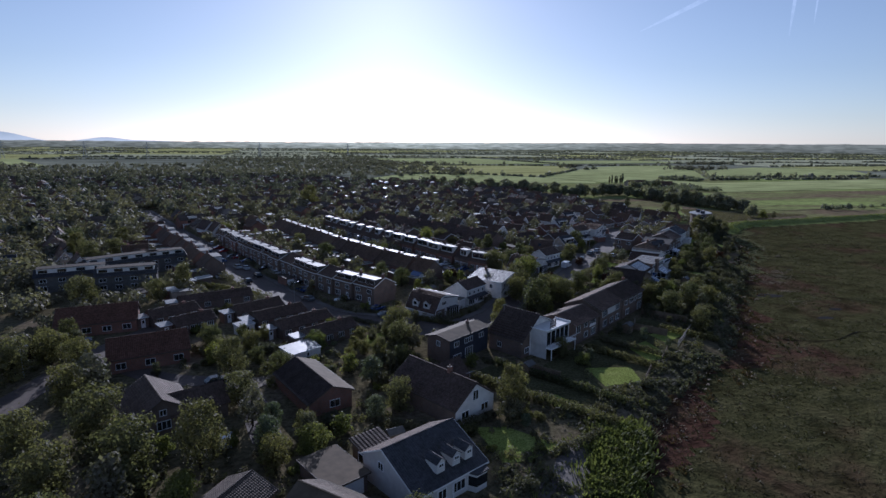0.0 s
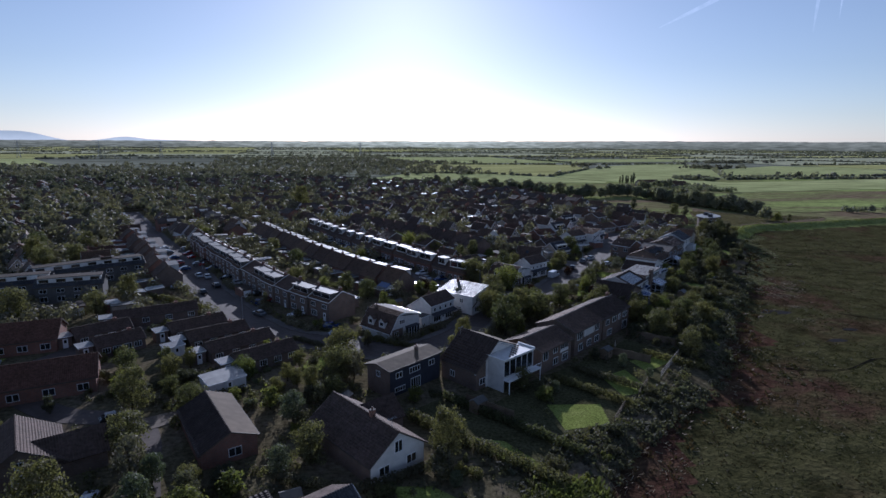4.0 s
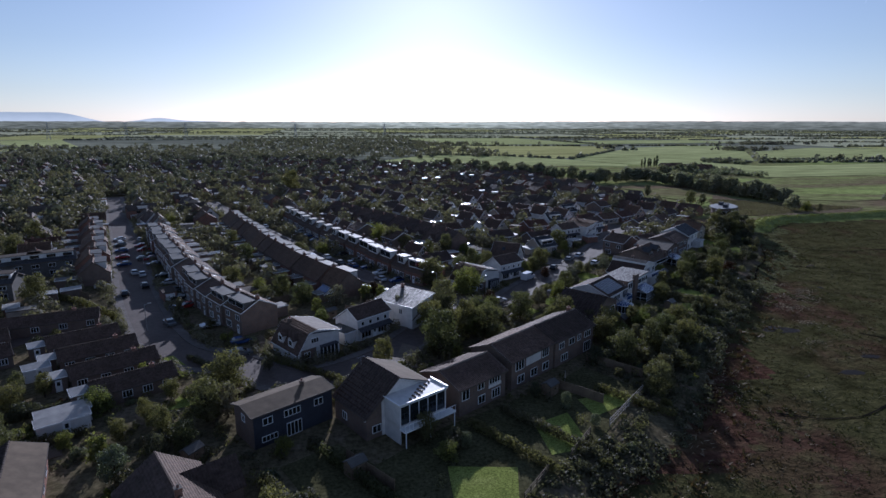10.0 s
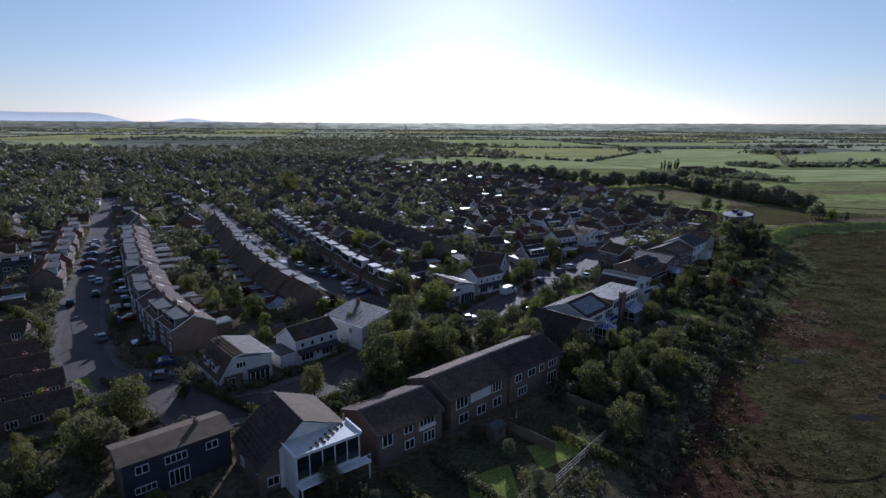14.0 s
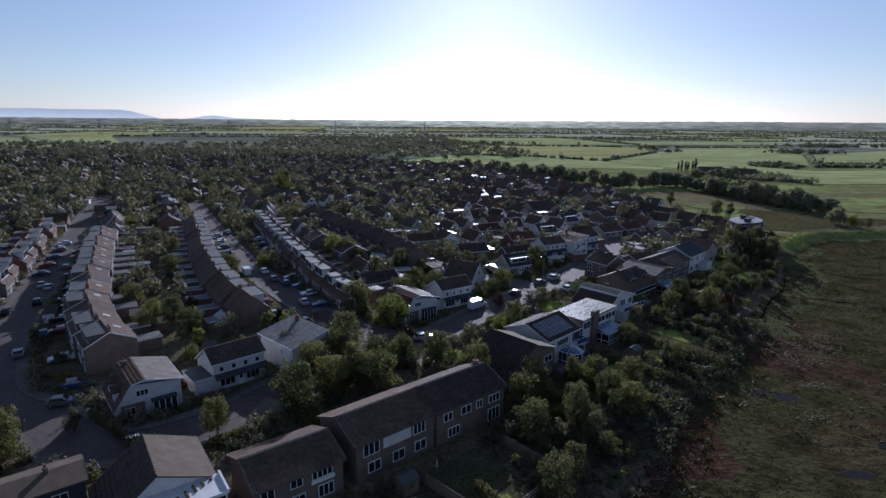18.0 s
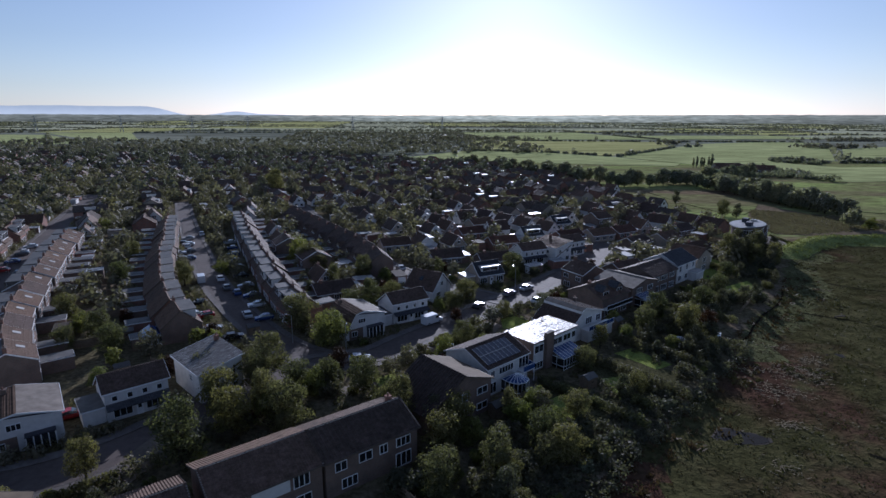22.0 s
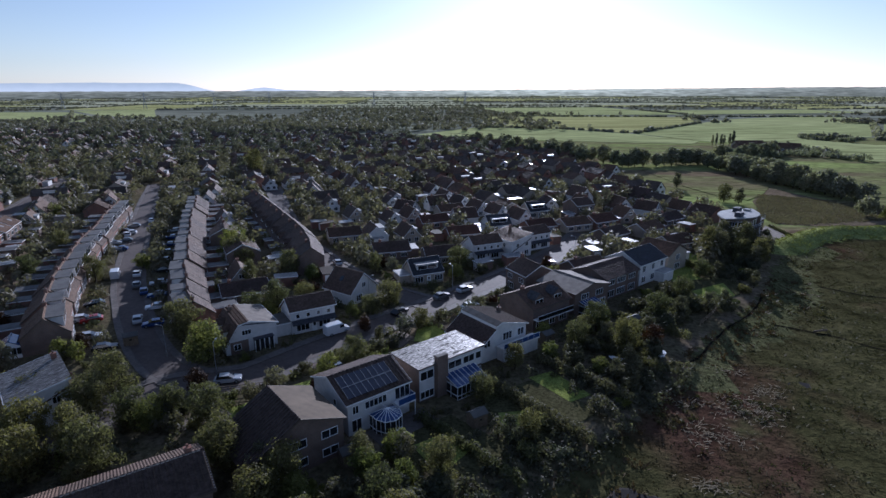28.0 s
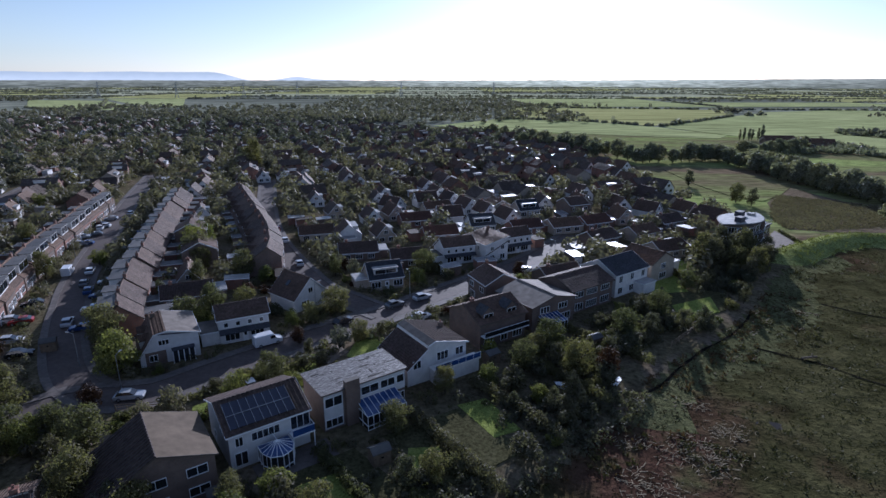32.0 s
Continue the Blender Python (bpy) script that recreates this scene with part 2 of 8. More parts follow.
M = {}
# darker grass copy: shade on the back gardens is put into its colour
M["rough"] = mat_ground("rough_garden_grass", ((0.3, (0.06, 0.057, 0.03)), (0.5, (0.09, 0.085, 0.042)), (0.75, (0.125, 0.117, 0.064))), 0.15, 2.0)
M["garden"] = mat_ground("garden_ground", ((0.3, (0.09, 0.074, 0.048)), (0.5, (0.14, 0.12, 0.07)), (0.7, (0.22, 0.17, 0.125))), 0.09, 1.2)
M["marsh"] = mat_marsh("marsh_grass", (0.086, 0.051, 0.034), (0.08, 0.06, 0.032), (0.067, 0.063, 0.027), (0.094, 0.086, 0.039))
M["meadow"] = mat_ground("rough_meadow", ((0.38, (0.22, 0.165, 0.105)), (0.48, (0.235, 0.228, 0.1)), (0.6, (0.32, 0.37, 0.12)), (0.75, (0.41, 0.46, 0.16))), 0.02, 0.4, bs=0.7, bd=0.3, stretch=(20, 0.3))
M["field"] = mat_ground("pasture", ((0.3, (0.37, 0.395, 0.165)), (0.55, (0.455, 0.475, 0.205)), (0.75, (0.53, 0.535, 0.255))), 0.006, 0.12, bs=0.3, stretch=(75, 0.15))
# paler, greyer pasture copy: distance haze is painted into the colour
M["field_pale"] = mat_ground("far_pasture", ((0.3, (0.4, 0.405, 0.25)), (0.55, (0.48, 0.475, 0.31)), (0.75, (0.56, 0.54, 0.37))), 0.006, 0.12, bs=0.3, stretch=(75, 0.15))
M["stubble"] = mat_ground("mown_field", ((0.3, (0.37, 0.36, 0.14)), (0.55, (0.46, 0.445, 0.18)), (0.75, (0.56, 0.52, 0.235))), 0.009, 0.1, bs=0.3, stretch=(75, 0.08))
M["lawn"] = mat_ground("lawn", ((0.3, (0.17, 0.2, 0.05)), (0.5, (0.235, 0.27, 0.066)), (0.75, (0.31, 0.33, 0.1))), 0.25, 4.0, bs=0.4, bd=0.05)
M["bank"] = mat_ground("bank_grass", ((0.3, (0.17, 0.185, 0.065)), (0.5, (0.25, 0.275, 0.09)), (0.75, (0.34, 0.345, 0.13))), 0.15, 1.8, bs=0.8, bd=0.2)
# far land desaturated to suggest haze over the plain
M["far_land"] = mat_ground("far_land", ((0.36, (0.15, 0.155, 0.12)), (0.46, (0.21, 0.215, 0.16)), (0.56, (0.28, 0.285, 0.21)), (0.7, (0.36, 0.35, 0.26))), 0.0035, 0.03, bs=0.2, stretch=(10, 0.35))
M["asphalt"] = mat_plain("asphalt", (0.122, 0.096, 0.083), 0.8, 0.25, var=0.25, scale=1.1, bump_s=0.25)
M["paving"] = mat_plain("paving", (0.16, 0.138, 0.122), 0.8, 0.25, var=0.3, scale=1.5, bump_s=0.2)
M["gravel"] = mat_plain("gravel_drive", (0.2, 0.16, 0.12), 0.85, 0.3, var=0.3, scale=2.5, bump_s=0.4)
M["pinkgravel"] = mat_plain("pinkish_gravel", (0.2, 0.14, 0.11), 0.85, 0.3, var=0.3, scale=2.5, bump_s=0.4)
M["white"] = mat_plain("white_render", (0.7, 0.685, 0.67), 0.6, 0.4, var=0.12, scale=1.2, bump_s=0.1, random_tint=0.15)
M["cream"] = mat_plain("cream_render", (0.4, 0.35, 0.29), 0.7, 0.3, var=0.15, scale=1.0, bump_s=0.1, random_tint=0.25)
M["greyclad"] = mat_plain("grey_hung_tiles", (0.12, 0.115, 0.11), 0.7, 0.25, var=0.25, scale=1.5)
M["blueclad"] = mat_plain("slate_blue_cladding", (0.042, 0.045, 0.062), 0.6, 0.4, var=0.2, scale=1.5)
M["brick"] = mat_brick("red_brick", (0.215, 0.105, 0.078), (0.29, 0.15, 0.11))
M["brownbrick"] = mat_brick("brown_brick", (0.15, 0.107, 0.088), (0.2, 0.145, 0.118))
M["darktile"] = mat_tiles("dark_roof_tiles", (0.13, 0.092, 0.074))
M["browntile"] = mat_tiles("brown_roof_tiles", (0.155, 0.102, 0.072))
M["redtile"] = mat_tiles("red_brown_roof_tiles", (0.14, 0.076, 0.056))
M["greytile"] = mat_tiles("grey_roof_tiles", (0.12, 0.097, 0.082))
M["ribtile"] = mat_tiles("ribbed_roof_tiles", (0.086, 0.066, 0.058), rows=0.6, depth=1.0)
M["ribtile_y"] = mat_tiles("ribbed_roof_tiles_across", (0.086, 0.066, 0.058), rows=0.6, axis="Y", depth=1.0)
M["slate"] = mat_tiles("slate_roof", (0.075, 0.078, 0.09), rough=0.42)
M["felt"] = mat_plain("grey_roofing_felt", (0.16, 0.155, 0.15), 0.62, 0.3, var=0.35, scale=0.8, bump_s=0.2, random_tint=0.35)
M["tantile"] = mat_tiles("weathered_tan_roof_tiles", (0.078, 0.053, 0.039), rough=0.85, rows=0.6, depth=0.8)
M["palefelt"] = mat_plain("pale_beige_roofing", (0.23, 0.2, 0.17), 0.8, 0.12, var=0.3, scale=0.8, bump_s=0.2)
M["whitish"] = mat_plain("sun_bleached_tile_ribs", (0.42, 0.37, 0.32), 0.7, 0.2, var=0.25, scale=2.0)
M["tar"] = mat_plain("black_tarred_felt", (0.045, 0.04, 0.036), 0.85, 0.15, var=0.3, scale=1.2, bump_s=0.2)
M["felt_brown"] = mat_plain("brown_roofing_felt", (0.066, 0.05, 0.038), 0.85, 0.15, var=0.2, scale=0.8, bump_s=0.2)
M["wornroof"] = mat_worn("worn_flat_roofing")
M["whiteroof"] = mat_plain("pale_flat_roofing", (0.42, 0.41, 0.4), 0.45, 0.35, var=0.3, scale=0.7, bump_s=0.15, random_tint=0.3)
M["upvc"] = mat_plain("white_window_frame", (0.8, 0.8, 0.8), 0.35, 0.5, var=0.05, bump_s=0)
M["glass"] = mat_plain("dark_window_glass", (0.018, 0.022, 0.028), 0.06, 0.9, var=0.3, scale=0.4, bump_s=0)
M["bluegl"] = mat_plain("blue_tinted_glazing", (0.035, 0.07, 0.2), 0.12, 0.9, var=0.2, scale=0.6, bump_s=0)
M["solar"] = mat_plain("solar_panel_glass", (0.012, 0.014, 0.03), 0.16, 0.9, var=0.2, bump_s=0)
M["timber"] = mat_plain("weathered_timber", (0.2, 0.15, 0.1), 0.8, 0.3, var=0.3, scale=4)
M["bark"] = mat_plain("bark", (0.07, 0.055, 0.042), 0.9, 0.2, var=0.4, scale=6, bump_s=0.6)
M["metal"] = mat_plain("galvanised_steel", (0.4, 0.41, 0.42), 0.4, 0.5, 0.8, var=0.15, bump_s=0)
M["water"] = mat_plain("pool_water", (0.03, 0.028, 0.028), 0.7, 0.02, var=0.2, bump_s=0.05)
M["peat"] = mat_plain("wet_black_peat", (0.02, 0.018, 0.015), 0.9, 0.0, var=0.3, scale=0.8, bump_s=0.2)
M["reed"] = mat_leaf("standing_dead_reeds", (0.22, 0.165, 0.118), (0.3, 0.235, 0.165), 0.25, 0.1, 0.05)
M["mud"] = mat_plain("marsh_mud", (0.05, 0.04, 0.033), 0.8, 0.1, var=0.3, scale=0.8, bump_s=0.4)
M["straw"] = mat_plain("bleached_reed_litter", (0.36, 0.3, 0.2), 0.9, 0.05, var=0.3)
M["tuft"] = mat_leaf("marsh_tuft_blades", (0.074, 0.067, 0.03), (0.108, 0.098, 0.044), 0.25, 0.1, 0.06)
M["bankblade"] = mat_leaf("bank_grass_blades", (0.15, 0.165, 0.06), (0.23, 0.245, 0.09), 0.2, 0.1, 0.1)
M["redtuft"] = mat_leaf("rusty_marsh_plants", (0.085, 0.056, 0.034), (0.112, 0.076, 0.043), 0.25, 0.1, 0.06)
M["leaf"] = mat_leaf("tree_leaves", (0.094, 0.086, 0.05), (0.2, 0.184, 0.1), 0.5)
# hedgerow leaves: haze of the distance is put into this pale grey colour
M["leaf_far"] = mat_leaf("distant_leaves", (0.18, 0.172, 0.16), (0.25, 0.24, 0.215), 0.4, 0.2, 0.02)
M["leaf_light"] = mat_leaf("light_green_leaves", (0.115, 0.122, 0.045), (0.245, 0.24, 0.09), 0.5)
# garden and belt leaves greyed and lightened to suggest hazy air
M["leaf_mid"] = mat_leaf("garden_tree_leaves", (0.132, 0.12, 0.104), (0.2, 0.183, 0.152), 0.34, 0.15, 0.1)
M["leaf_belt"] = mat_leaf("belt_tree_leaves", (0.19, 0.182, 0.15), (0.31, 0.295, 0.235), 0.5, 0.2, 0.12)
M["leaf_dark"] = mat_leaf("dark_evergreen_leaves", (0.084, 0.077, 0.058), (0.16, 0.147, 0.102), 0.42)
M["leaf_red"] = mat_leaf("copper_leaves", (0.03, 0.015, 0.012), (0.08, 0.04, 0.025), 0.3)
M["leaf_grey"] = mat_leaf("silver_green_leaves", (0.105, 0.112, 0.08), (0.21, 0.216, 0.15), 0.35)
M["tyre"] = mat_plain("tyre_rubber", (0.02, 0.02, 0.02), 0.8, 0.3, bump_s=0)
for nm, c in (("white", (0.75, 0.75, 0.76)), ("silver", (0.45, 0.46, 0.48)), ("black", (0.02, 0.02, 0.022)), ("blue", (0.03, 0.06, 0.18)), ("red", (0.3, 0.03, 0.03)), ("grey", (0.14, 0.145, 0.15))):
    M["car_" + nm] = mat_plain(nm + "_car_paint", c, 0.22, 0.7, 0.1, var=0.06, bump_s=0)


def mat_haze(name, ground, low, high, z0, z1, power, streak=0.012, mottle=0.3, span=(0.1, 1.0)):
    """A far backdrop whose emission paints in the haze: paler towards its foot, brighter towards the sun."""
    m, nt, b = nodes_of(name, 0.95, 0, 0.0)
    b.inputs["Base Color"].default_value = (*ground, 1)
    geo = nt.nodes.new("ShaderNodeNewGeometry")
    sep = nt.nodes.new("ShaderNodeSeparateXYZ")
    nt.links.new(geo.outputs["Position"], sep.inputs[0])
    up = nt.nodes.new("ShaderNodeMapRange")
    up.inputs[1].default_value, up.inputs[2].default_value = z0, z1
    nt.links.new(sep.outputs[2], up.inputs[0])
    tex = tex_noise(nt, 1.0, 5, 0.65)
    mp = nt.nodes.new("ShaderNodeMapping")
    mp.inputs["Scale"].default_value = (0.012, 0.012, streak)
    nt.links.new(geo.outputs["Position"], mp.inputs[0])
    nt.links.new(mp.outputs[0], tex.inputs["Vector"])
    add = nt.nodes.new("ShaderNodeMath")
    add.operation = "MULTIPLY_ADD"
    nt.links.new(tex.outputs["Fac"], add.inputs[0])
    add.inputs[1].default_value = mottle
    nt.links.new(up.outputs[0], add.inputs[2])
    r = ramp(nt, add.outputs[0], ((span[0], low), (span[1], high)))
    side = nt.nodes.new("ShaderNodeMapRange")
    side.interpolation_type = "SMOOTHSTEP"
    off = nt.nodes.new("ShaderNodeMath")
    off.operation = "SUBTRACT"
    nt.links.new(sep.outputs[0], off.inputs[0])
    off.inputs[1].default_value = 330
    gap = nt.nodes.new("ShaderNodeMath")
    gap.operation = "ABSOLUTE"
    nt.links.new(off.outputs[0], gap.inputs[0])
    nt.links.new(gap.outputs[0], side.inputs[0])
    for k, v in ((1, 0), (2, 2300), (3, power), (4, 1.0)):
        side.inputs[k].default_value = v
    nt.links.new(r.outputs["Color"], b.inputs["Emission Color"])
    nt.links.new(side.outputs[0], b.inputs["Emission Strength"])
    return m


# hills and rim glow with haze painted into their emission
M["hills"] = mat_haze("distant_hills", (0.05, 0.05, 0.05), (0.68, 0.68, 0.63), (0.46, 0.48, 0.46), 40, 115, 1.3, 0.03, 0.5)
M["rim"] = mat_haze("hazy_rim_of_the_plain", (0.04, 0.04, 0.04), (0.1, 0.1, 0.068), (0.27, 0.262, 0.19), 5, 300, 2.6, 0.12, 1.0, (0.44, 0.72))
M["reedbed"] = mat_ground("brown_reed_bed", ((0.35, (0.17, 0.125, 0.085)), (0.55, (0.22, 0.175, 0.115)), (0.75, (0.27, 0.24, 0.14))), 0.05, 0.7, bs=1.0, bd=0.5, stretch=(-20, 0.4))
M["marsh_edge"] = mat_ground("rusty_marsh_edge", ((0.35, (0.072, 0.038, 0.027)), (0.5, (0.09, 0.05, 0.034)), (0.65, (0.078, 0.058, 0.033)), (0.8, (0.092, 0.08, 0.046))), 0.09, 0.8, bs=1.0, bd=0.4, stretch=(-38, 0.5))
M["marsh_green"] = mat_ground("green_marsh_edge", ((0.3, (0.088, 0.09, 0.042)), (0.5, (0.126, 0.126, 0.058)), (0.75, (0.178, 0.166, 0.084))), 0.12, 1.4, bs=0.9, bd=0.3)
M["fascia"] = mat_plain("brown_painted_boards", (0.11, 0.088, 0.072), 0.65, 0.3, var=0.2, bump_s=0)
M["felt_tan"] = mat_plain("tan_roofing_felt", (0.15, 0.115, 0.08), 0.85, 0.15, var=0.25, scale=0.8, bump_s=0.2)


# ---- building blocks ----
class Block:
    """Collects the vertices and faces of one mesh."""

    def __init__(self):
        self.v, self.f = [], []

    def add(self, vs, fs):
        n = len(self.v)
        self.v += [tuple(p) for p in vs]
        self.f += [tuple(i + n for i in f) for f in fs]
        return self

    def box(self, x0, x1, y0, y1, z0, z1):
        vs = [(x, y, z) for z in (z0, z1) for y in (y0, y1) for x in (x0, x1)]
        return self.add(vs, [(0, 2, 3, 1), (4, 5, 7, 6), (0, 1, 5, 4), (2, 6, 7, 3), (0, 4, 6, 2), (1, 3, 7, 5)])

    def prism(self, pts, lo, hi, axis="x"):
        """A polygon of (a, z) drawn out along an axis from lo to hi."""
        n = len(pts)
        at = (lambda s, a, z: (s, a, z)) if axis == "x" else (lambda s, a, z: (a, s, z))
        vs = [at(lo, a, z) for a, z in pts] + [at(hi, a, z) for a, z in pts]
        fs = [tuple(range(n)), tuple(range(2 * n - 1, n - 1, -1))] + [(i, i + n, (i + 1) % n + n, (i + 1) % n) for i in range(n)]
        return self.add(vs, fs)

    def plan(self, pts, z0, z1):
        n = len(pts)
        vs = [(x, y, z0) for x, y in pts] + [(x, y, z1) for x, y in pts]
        return self.add(vs, [tuple(range(n - 1, -1, -1)), tuple(range(n, 2 * n))] + [(i, (i + 1) % n, (i + 1) % n + n, i + n) for i in range(n)])

    def slab(self, q, t):
        """A roof slab: four corners of its top, and its thickness."""
        vs = [Vector(p) for p in q] + [Vector(p) - Vector((0, 0, t)) for p in q]
        return self.add(vs, [(0, 1, 2, 3), (7, 6, 5, 4), (0, 4, 5, 1), (1, 5, 6, 2), (2, 6, 7, 3), (3, 7, 4, 0)])

    def bar(self, a, b, r, n=4):
        a, b = Vector(a), Vector(b)
        w = (b - a).normalized()
        u = w.orthogonal().normalized()
        s = w.cross(u)
        ring = [u * math.cos(2 * math.pi * (i + 0.5) / n) * r + s * math.sin(2 * math.pi * (i + 0.5) / n) * r for i in range(n)]
        vs = [a + k for k in ring] + [b + k for k in ring]
        return self.add(vs, [tuple(range(n - 1, -1, -1)), tuple(range(n, 2 * n))] + [(i, (i + 1) % n, (i + 1) % n + n, i + n) for i in range(n)])

    def mesh(self, name, mat, smooth=False):
        me = bpy.data.meshes.new(name)
        me.from_pydata(self.v, [], self.f)
        bm = bmesh.new()
        bm.from_mesh(me)
        if len(bm.faces) < 4000:
            bmesh.ops.recalc_face_normals(bm, faces=bm.faces)
        bm.to_mesh(me)
        bm.free()
        if smooth:
            me.shade_smooth()
        me.materials.append(M[mat])
        return me


def part(name, blk, mat, parent, label=""):
    me = blk if isinstance(blk, bpy.types.Mesh) else blk.mesh(name, mat)
    ob = new(name, me)
    ob.parent = parent
    if label:
        ob["label"] = label
    return ob


def thing(name, x, y, yaw=0, z=0.0, label="", category="", group=""):
    e = new(name)
    e.matrix_world = pose(x, y, z, 0, 0, yaw)
    e.empty_display_size = 0.5
    return tagged(e, label, category, group)


def setting(name, blk, mat, label="", kind="structure", smooth=False):
    ob = new(name, blk.mesh(name, mat, smooth))
    return tagged(ob, label, name.split("_")[0], "", kind)


def hash01(*k):
    return random.Random(str(k)).random()


# ---- the lie of the land ----
SHORE = ((-150, -140), (-62, -30), (-30, 10), (-13, 27), (3, 41), (20, 53), (37, 74), (45, 86), (62, 105), (79, 125), (84, 136), (90, 143), (101, 156), (112, 170), (121, 187), (132, 203), (147, 217), (162, 226), (180, 227), (215, 233), (300, 250), (700, 320))


def shore_side(x, y):
    """Metres seaward of the shore line (positive on the marsh)."""
    best, side = 1e9, 0
    for (ax, ay), (bx, by) in zip(SHORE, SHORE[1:]):
        dx, dy = bx - ax, by - ay
        t = max(0, min(1, ((x - ax) * dx + (y - ay) * dy) / (dx * dx + dy * dy)))
        px, py = x - ax - t * dx, y - ay - t * dy
        d = math.hypot(px, py)
        if d < best:
            best, side = d, dx * (y - ay) - dy * (x - ax)
    return best if side < 0 else -best


def ground_z(x, y):
    s = shore_side(x, y)
    if s < -6:
        return 0.0
    k = min(1, (s + 6) / 12)
    return -1.1 * k * k * (3 - 2 * k) + (0.15 * noise.noise((x * 0.16, y * 0.2, 0)) + 0.05 * noise.noise((x * 0.6, y * 0.9, 3)) if s > 2 else 0)


def axis_steps(fine0, fine1, step, far, grow=1.16):
    out = [fine0]
    while out[-1] < fine1:
        out.append(out[-1] + step)
    s, a = step, out[-1]
    while a < far:
        s *= grow
        a += s
        out.append(min(a, far))
    s, a, low = step, fine0, []
    while a > -far:
        s *= grow
        a -= s
        low.append(max(a, -far))
    return low[::-1] + out


xs, ys = axis_steps(-60, 200, 2.0, 4900), axis_steps(-60, 260, 2.0, 4900)
verts = [(x, y, ground_z(x, y)) for y in ys for x in xs]
nx = len(xs)
faces, mats = [], []
for j in range(len(ys) - 1):
    for i in range(nx - 1):
        faces.append((j * nx + i, j * nx + i + 1, (j + 1) * nx + i + 1, (j + 1) * nx + i))
        cx, cy = (xs[i] + xs[i + 1]) / 2, (ys[j] + ys[j + 1]) / 2
        s = shore_side(cx, cy)
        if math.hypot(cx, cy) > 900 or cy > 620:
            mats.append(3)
        elif 0.5 < s < 7 + 9 * noise.noise((cx * 0.06, cy * 0.06, 8)) and cy < 88:
            mats.append(5)
        elif 0.5 < s < 9 + 6 * noise.noise((cx * 0.05, cy * 0.05, 3)) and 122 < cy < 215 and cx < 150:
            mats.append(6)
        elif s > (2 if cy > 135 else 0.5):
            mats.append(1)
        elif s > -6 and cy > 201:
            mats.append(4)
        elif cx > 110 + 0.1 * abs(cy - 250) and cy > 225 or cx > 92 and cy > 385 or cx > 50 and cy > 470 or cx > -60 and cy > 545:
            mats.append(2)
        else:
            mats.append(0)
me = bpy.data.meshes.new("ground")
me.from_pydata(verts, [], faces)
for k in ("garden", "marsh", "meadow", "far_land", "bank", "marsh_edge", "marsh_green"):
    me.materials.append(M[k])
me.polygons.foreach_set("material_index", mats)
me.shade_smooth()
tagged(new("ground", me), "flat ground of gardens, brown salt marsh and pasture to the horizon", "ground", "", "structure")


def smooth_line(pts, step=3.0):
    """Points along a curve through the given ones (Catmull-Rom)."""
    p = [Vector((*a, 0)) for a in pts]
    p = [2 * p[0] - p[1]] + p + [2 * p[-1] - p[-2]]
    out = []
    for a, b, c, d in zip(p, p[1:], p[2:], p[3:]):
        n = max(1, int((c - b).length / step))
        for i in range(n):
            t = i / n
            out.append(0.5 * (2 * b + (c - a) * t + (2 * a - 5 * b + 4 * c - d) * t * t + (3 * b - a - 3 * c + d) * t ** 3))
    return out + [p[-2]]


def ribbon(line, off0, off1, z0, z1):
    """A strip between two offsets from a line, with thickness."""
    b, rows = Block(), []
    for i, p in enumerate(line):
        d = (line[min(i + 1, len(line) - 1)] - line[max(i - 1, 0)]).normalized()
        n = Vector((-d.y, d.x, 0))
        rows.append((p + n * off0, p + n * off1))
    for (a, c), (e, g) in zip(rows, rows[1:]):
        b.add([(a.x, a.y, z1), (c.x, c.y, z1), (g.x, g.y, z1), (e.x, e.y, z1), (a.x, a.y, z0), (c.x, c.y, z0), (g.x, g.y, z0), (e.x, e.y, z0)],
              [(0, 3, 2, 1), (0, 4, 7, 3), (1, 2, 6, 5)])
    return b


def road(name, pts, w, z=0.05, walks=True, walk_w=1.9):
    line = smooth_line(pts)
    setting("road" + name, ribbon(line, -w / 2, w / 2, -0.2, z), "asphalt", "worn grey asphalt estate road")
    if walks:
        for s in (-1, 1):
            a, c = sorted((s * (w / 2 + 0.15), s * (w / 2 + walk_w)))
            setting("pavement" + name, ribbon(line, a, c, -0.2, z + 0.1), "paving", "pale concrete pavement with raised kerb")
            a, c = sorted((s * w / 2, s * (w / 2 + 0.15)))
            setting("kerb" + name, ribbon(line, a, c, -0.2, z + 0.12), "paving", "concrete kerb along the road")


road("_west", ((-190, 330), (-150, 250), (-122, 196), (-88, 128), (-66, 92), (-50, 83), (-38, 76), (-24, 84), (-12, 103), (-3, 114)), 7.0)
road("_middle", ((-126, 305), (-96, 250), (-50, 172), (-32, 146), (-19, 130), (-8, 119.5), (0, 115.8)), 5.2, 0.054, True, 1.3)
road("_coast", ((-6, 112), (0, 115.5), (7, 118), (13, 126), (20, 135), (27, 144), (35, 153), (47, 169), (60, 187), (69, 203), (77, 221)), 5.6, 0.058)
road("_east", ((-62, 300), (-20, 215), (12, 170), (24, 160), (35, 153)), 5.2, 0.062, True, 1.3)
road("_garage", ((-92, 116), (-100, 96), (-112, 70), (-118, 40)), 6.0, 0.066, False)
road("_close", ((-112, 70), (-95, 56), (-80, 50), (-72, 30)), 4.5, 0.07, False)


def patch(name, pts, mat, z, label, thick=0.2):
    ob = setting(name, Block().plan(pts, z - thick, z), mat, label)
    return ob


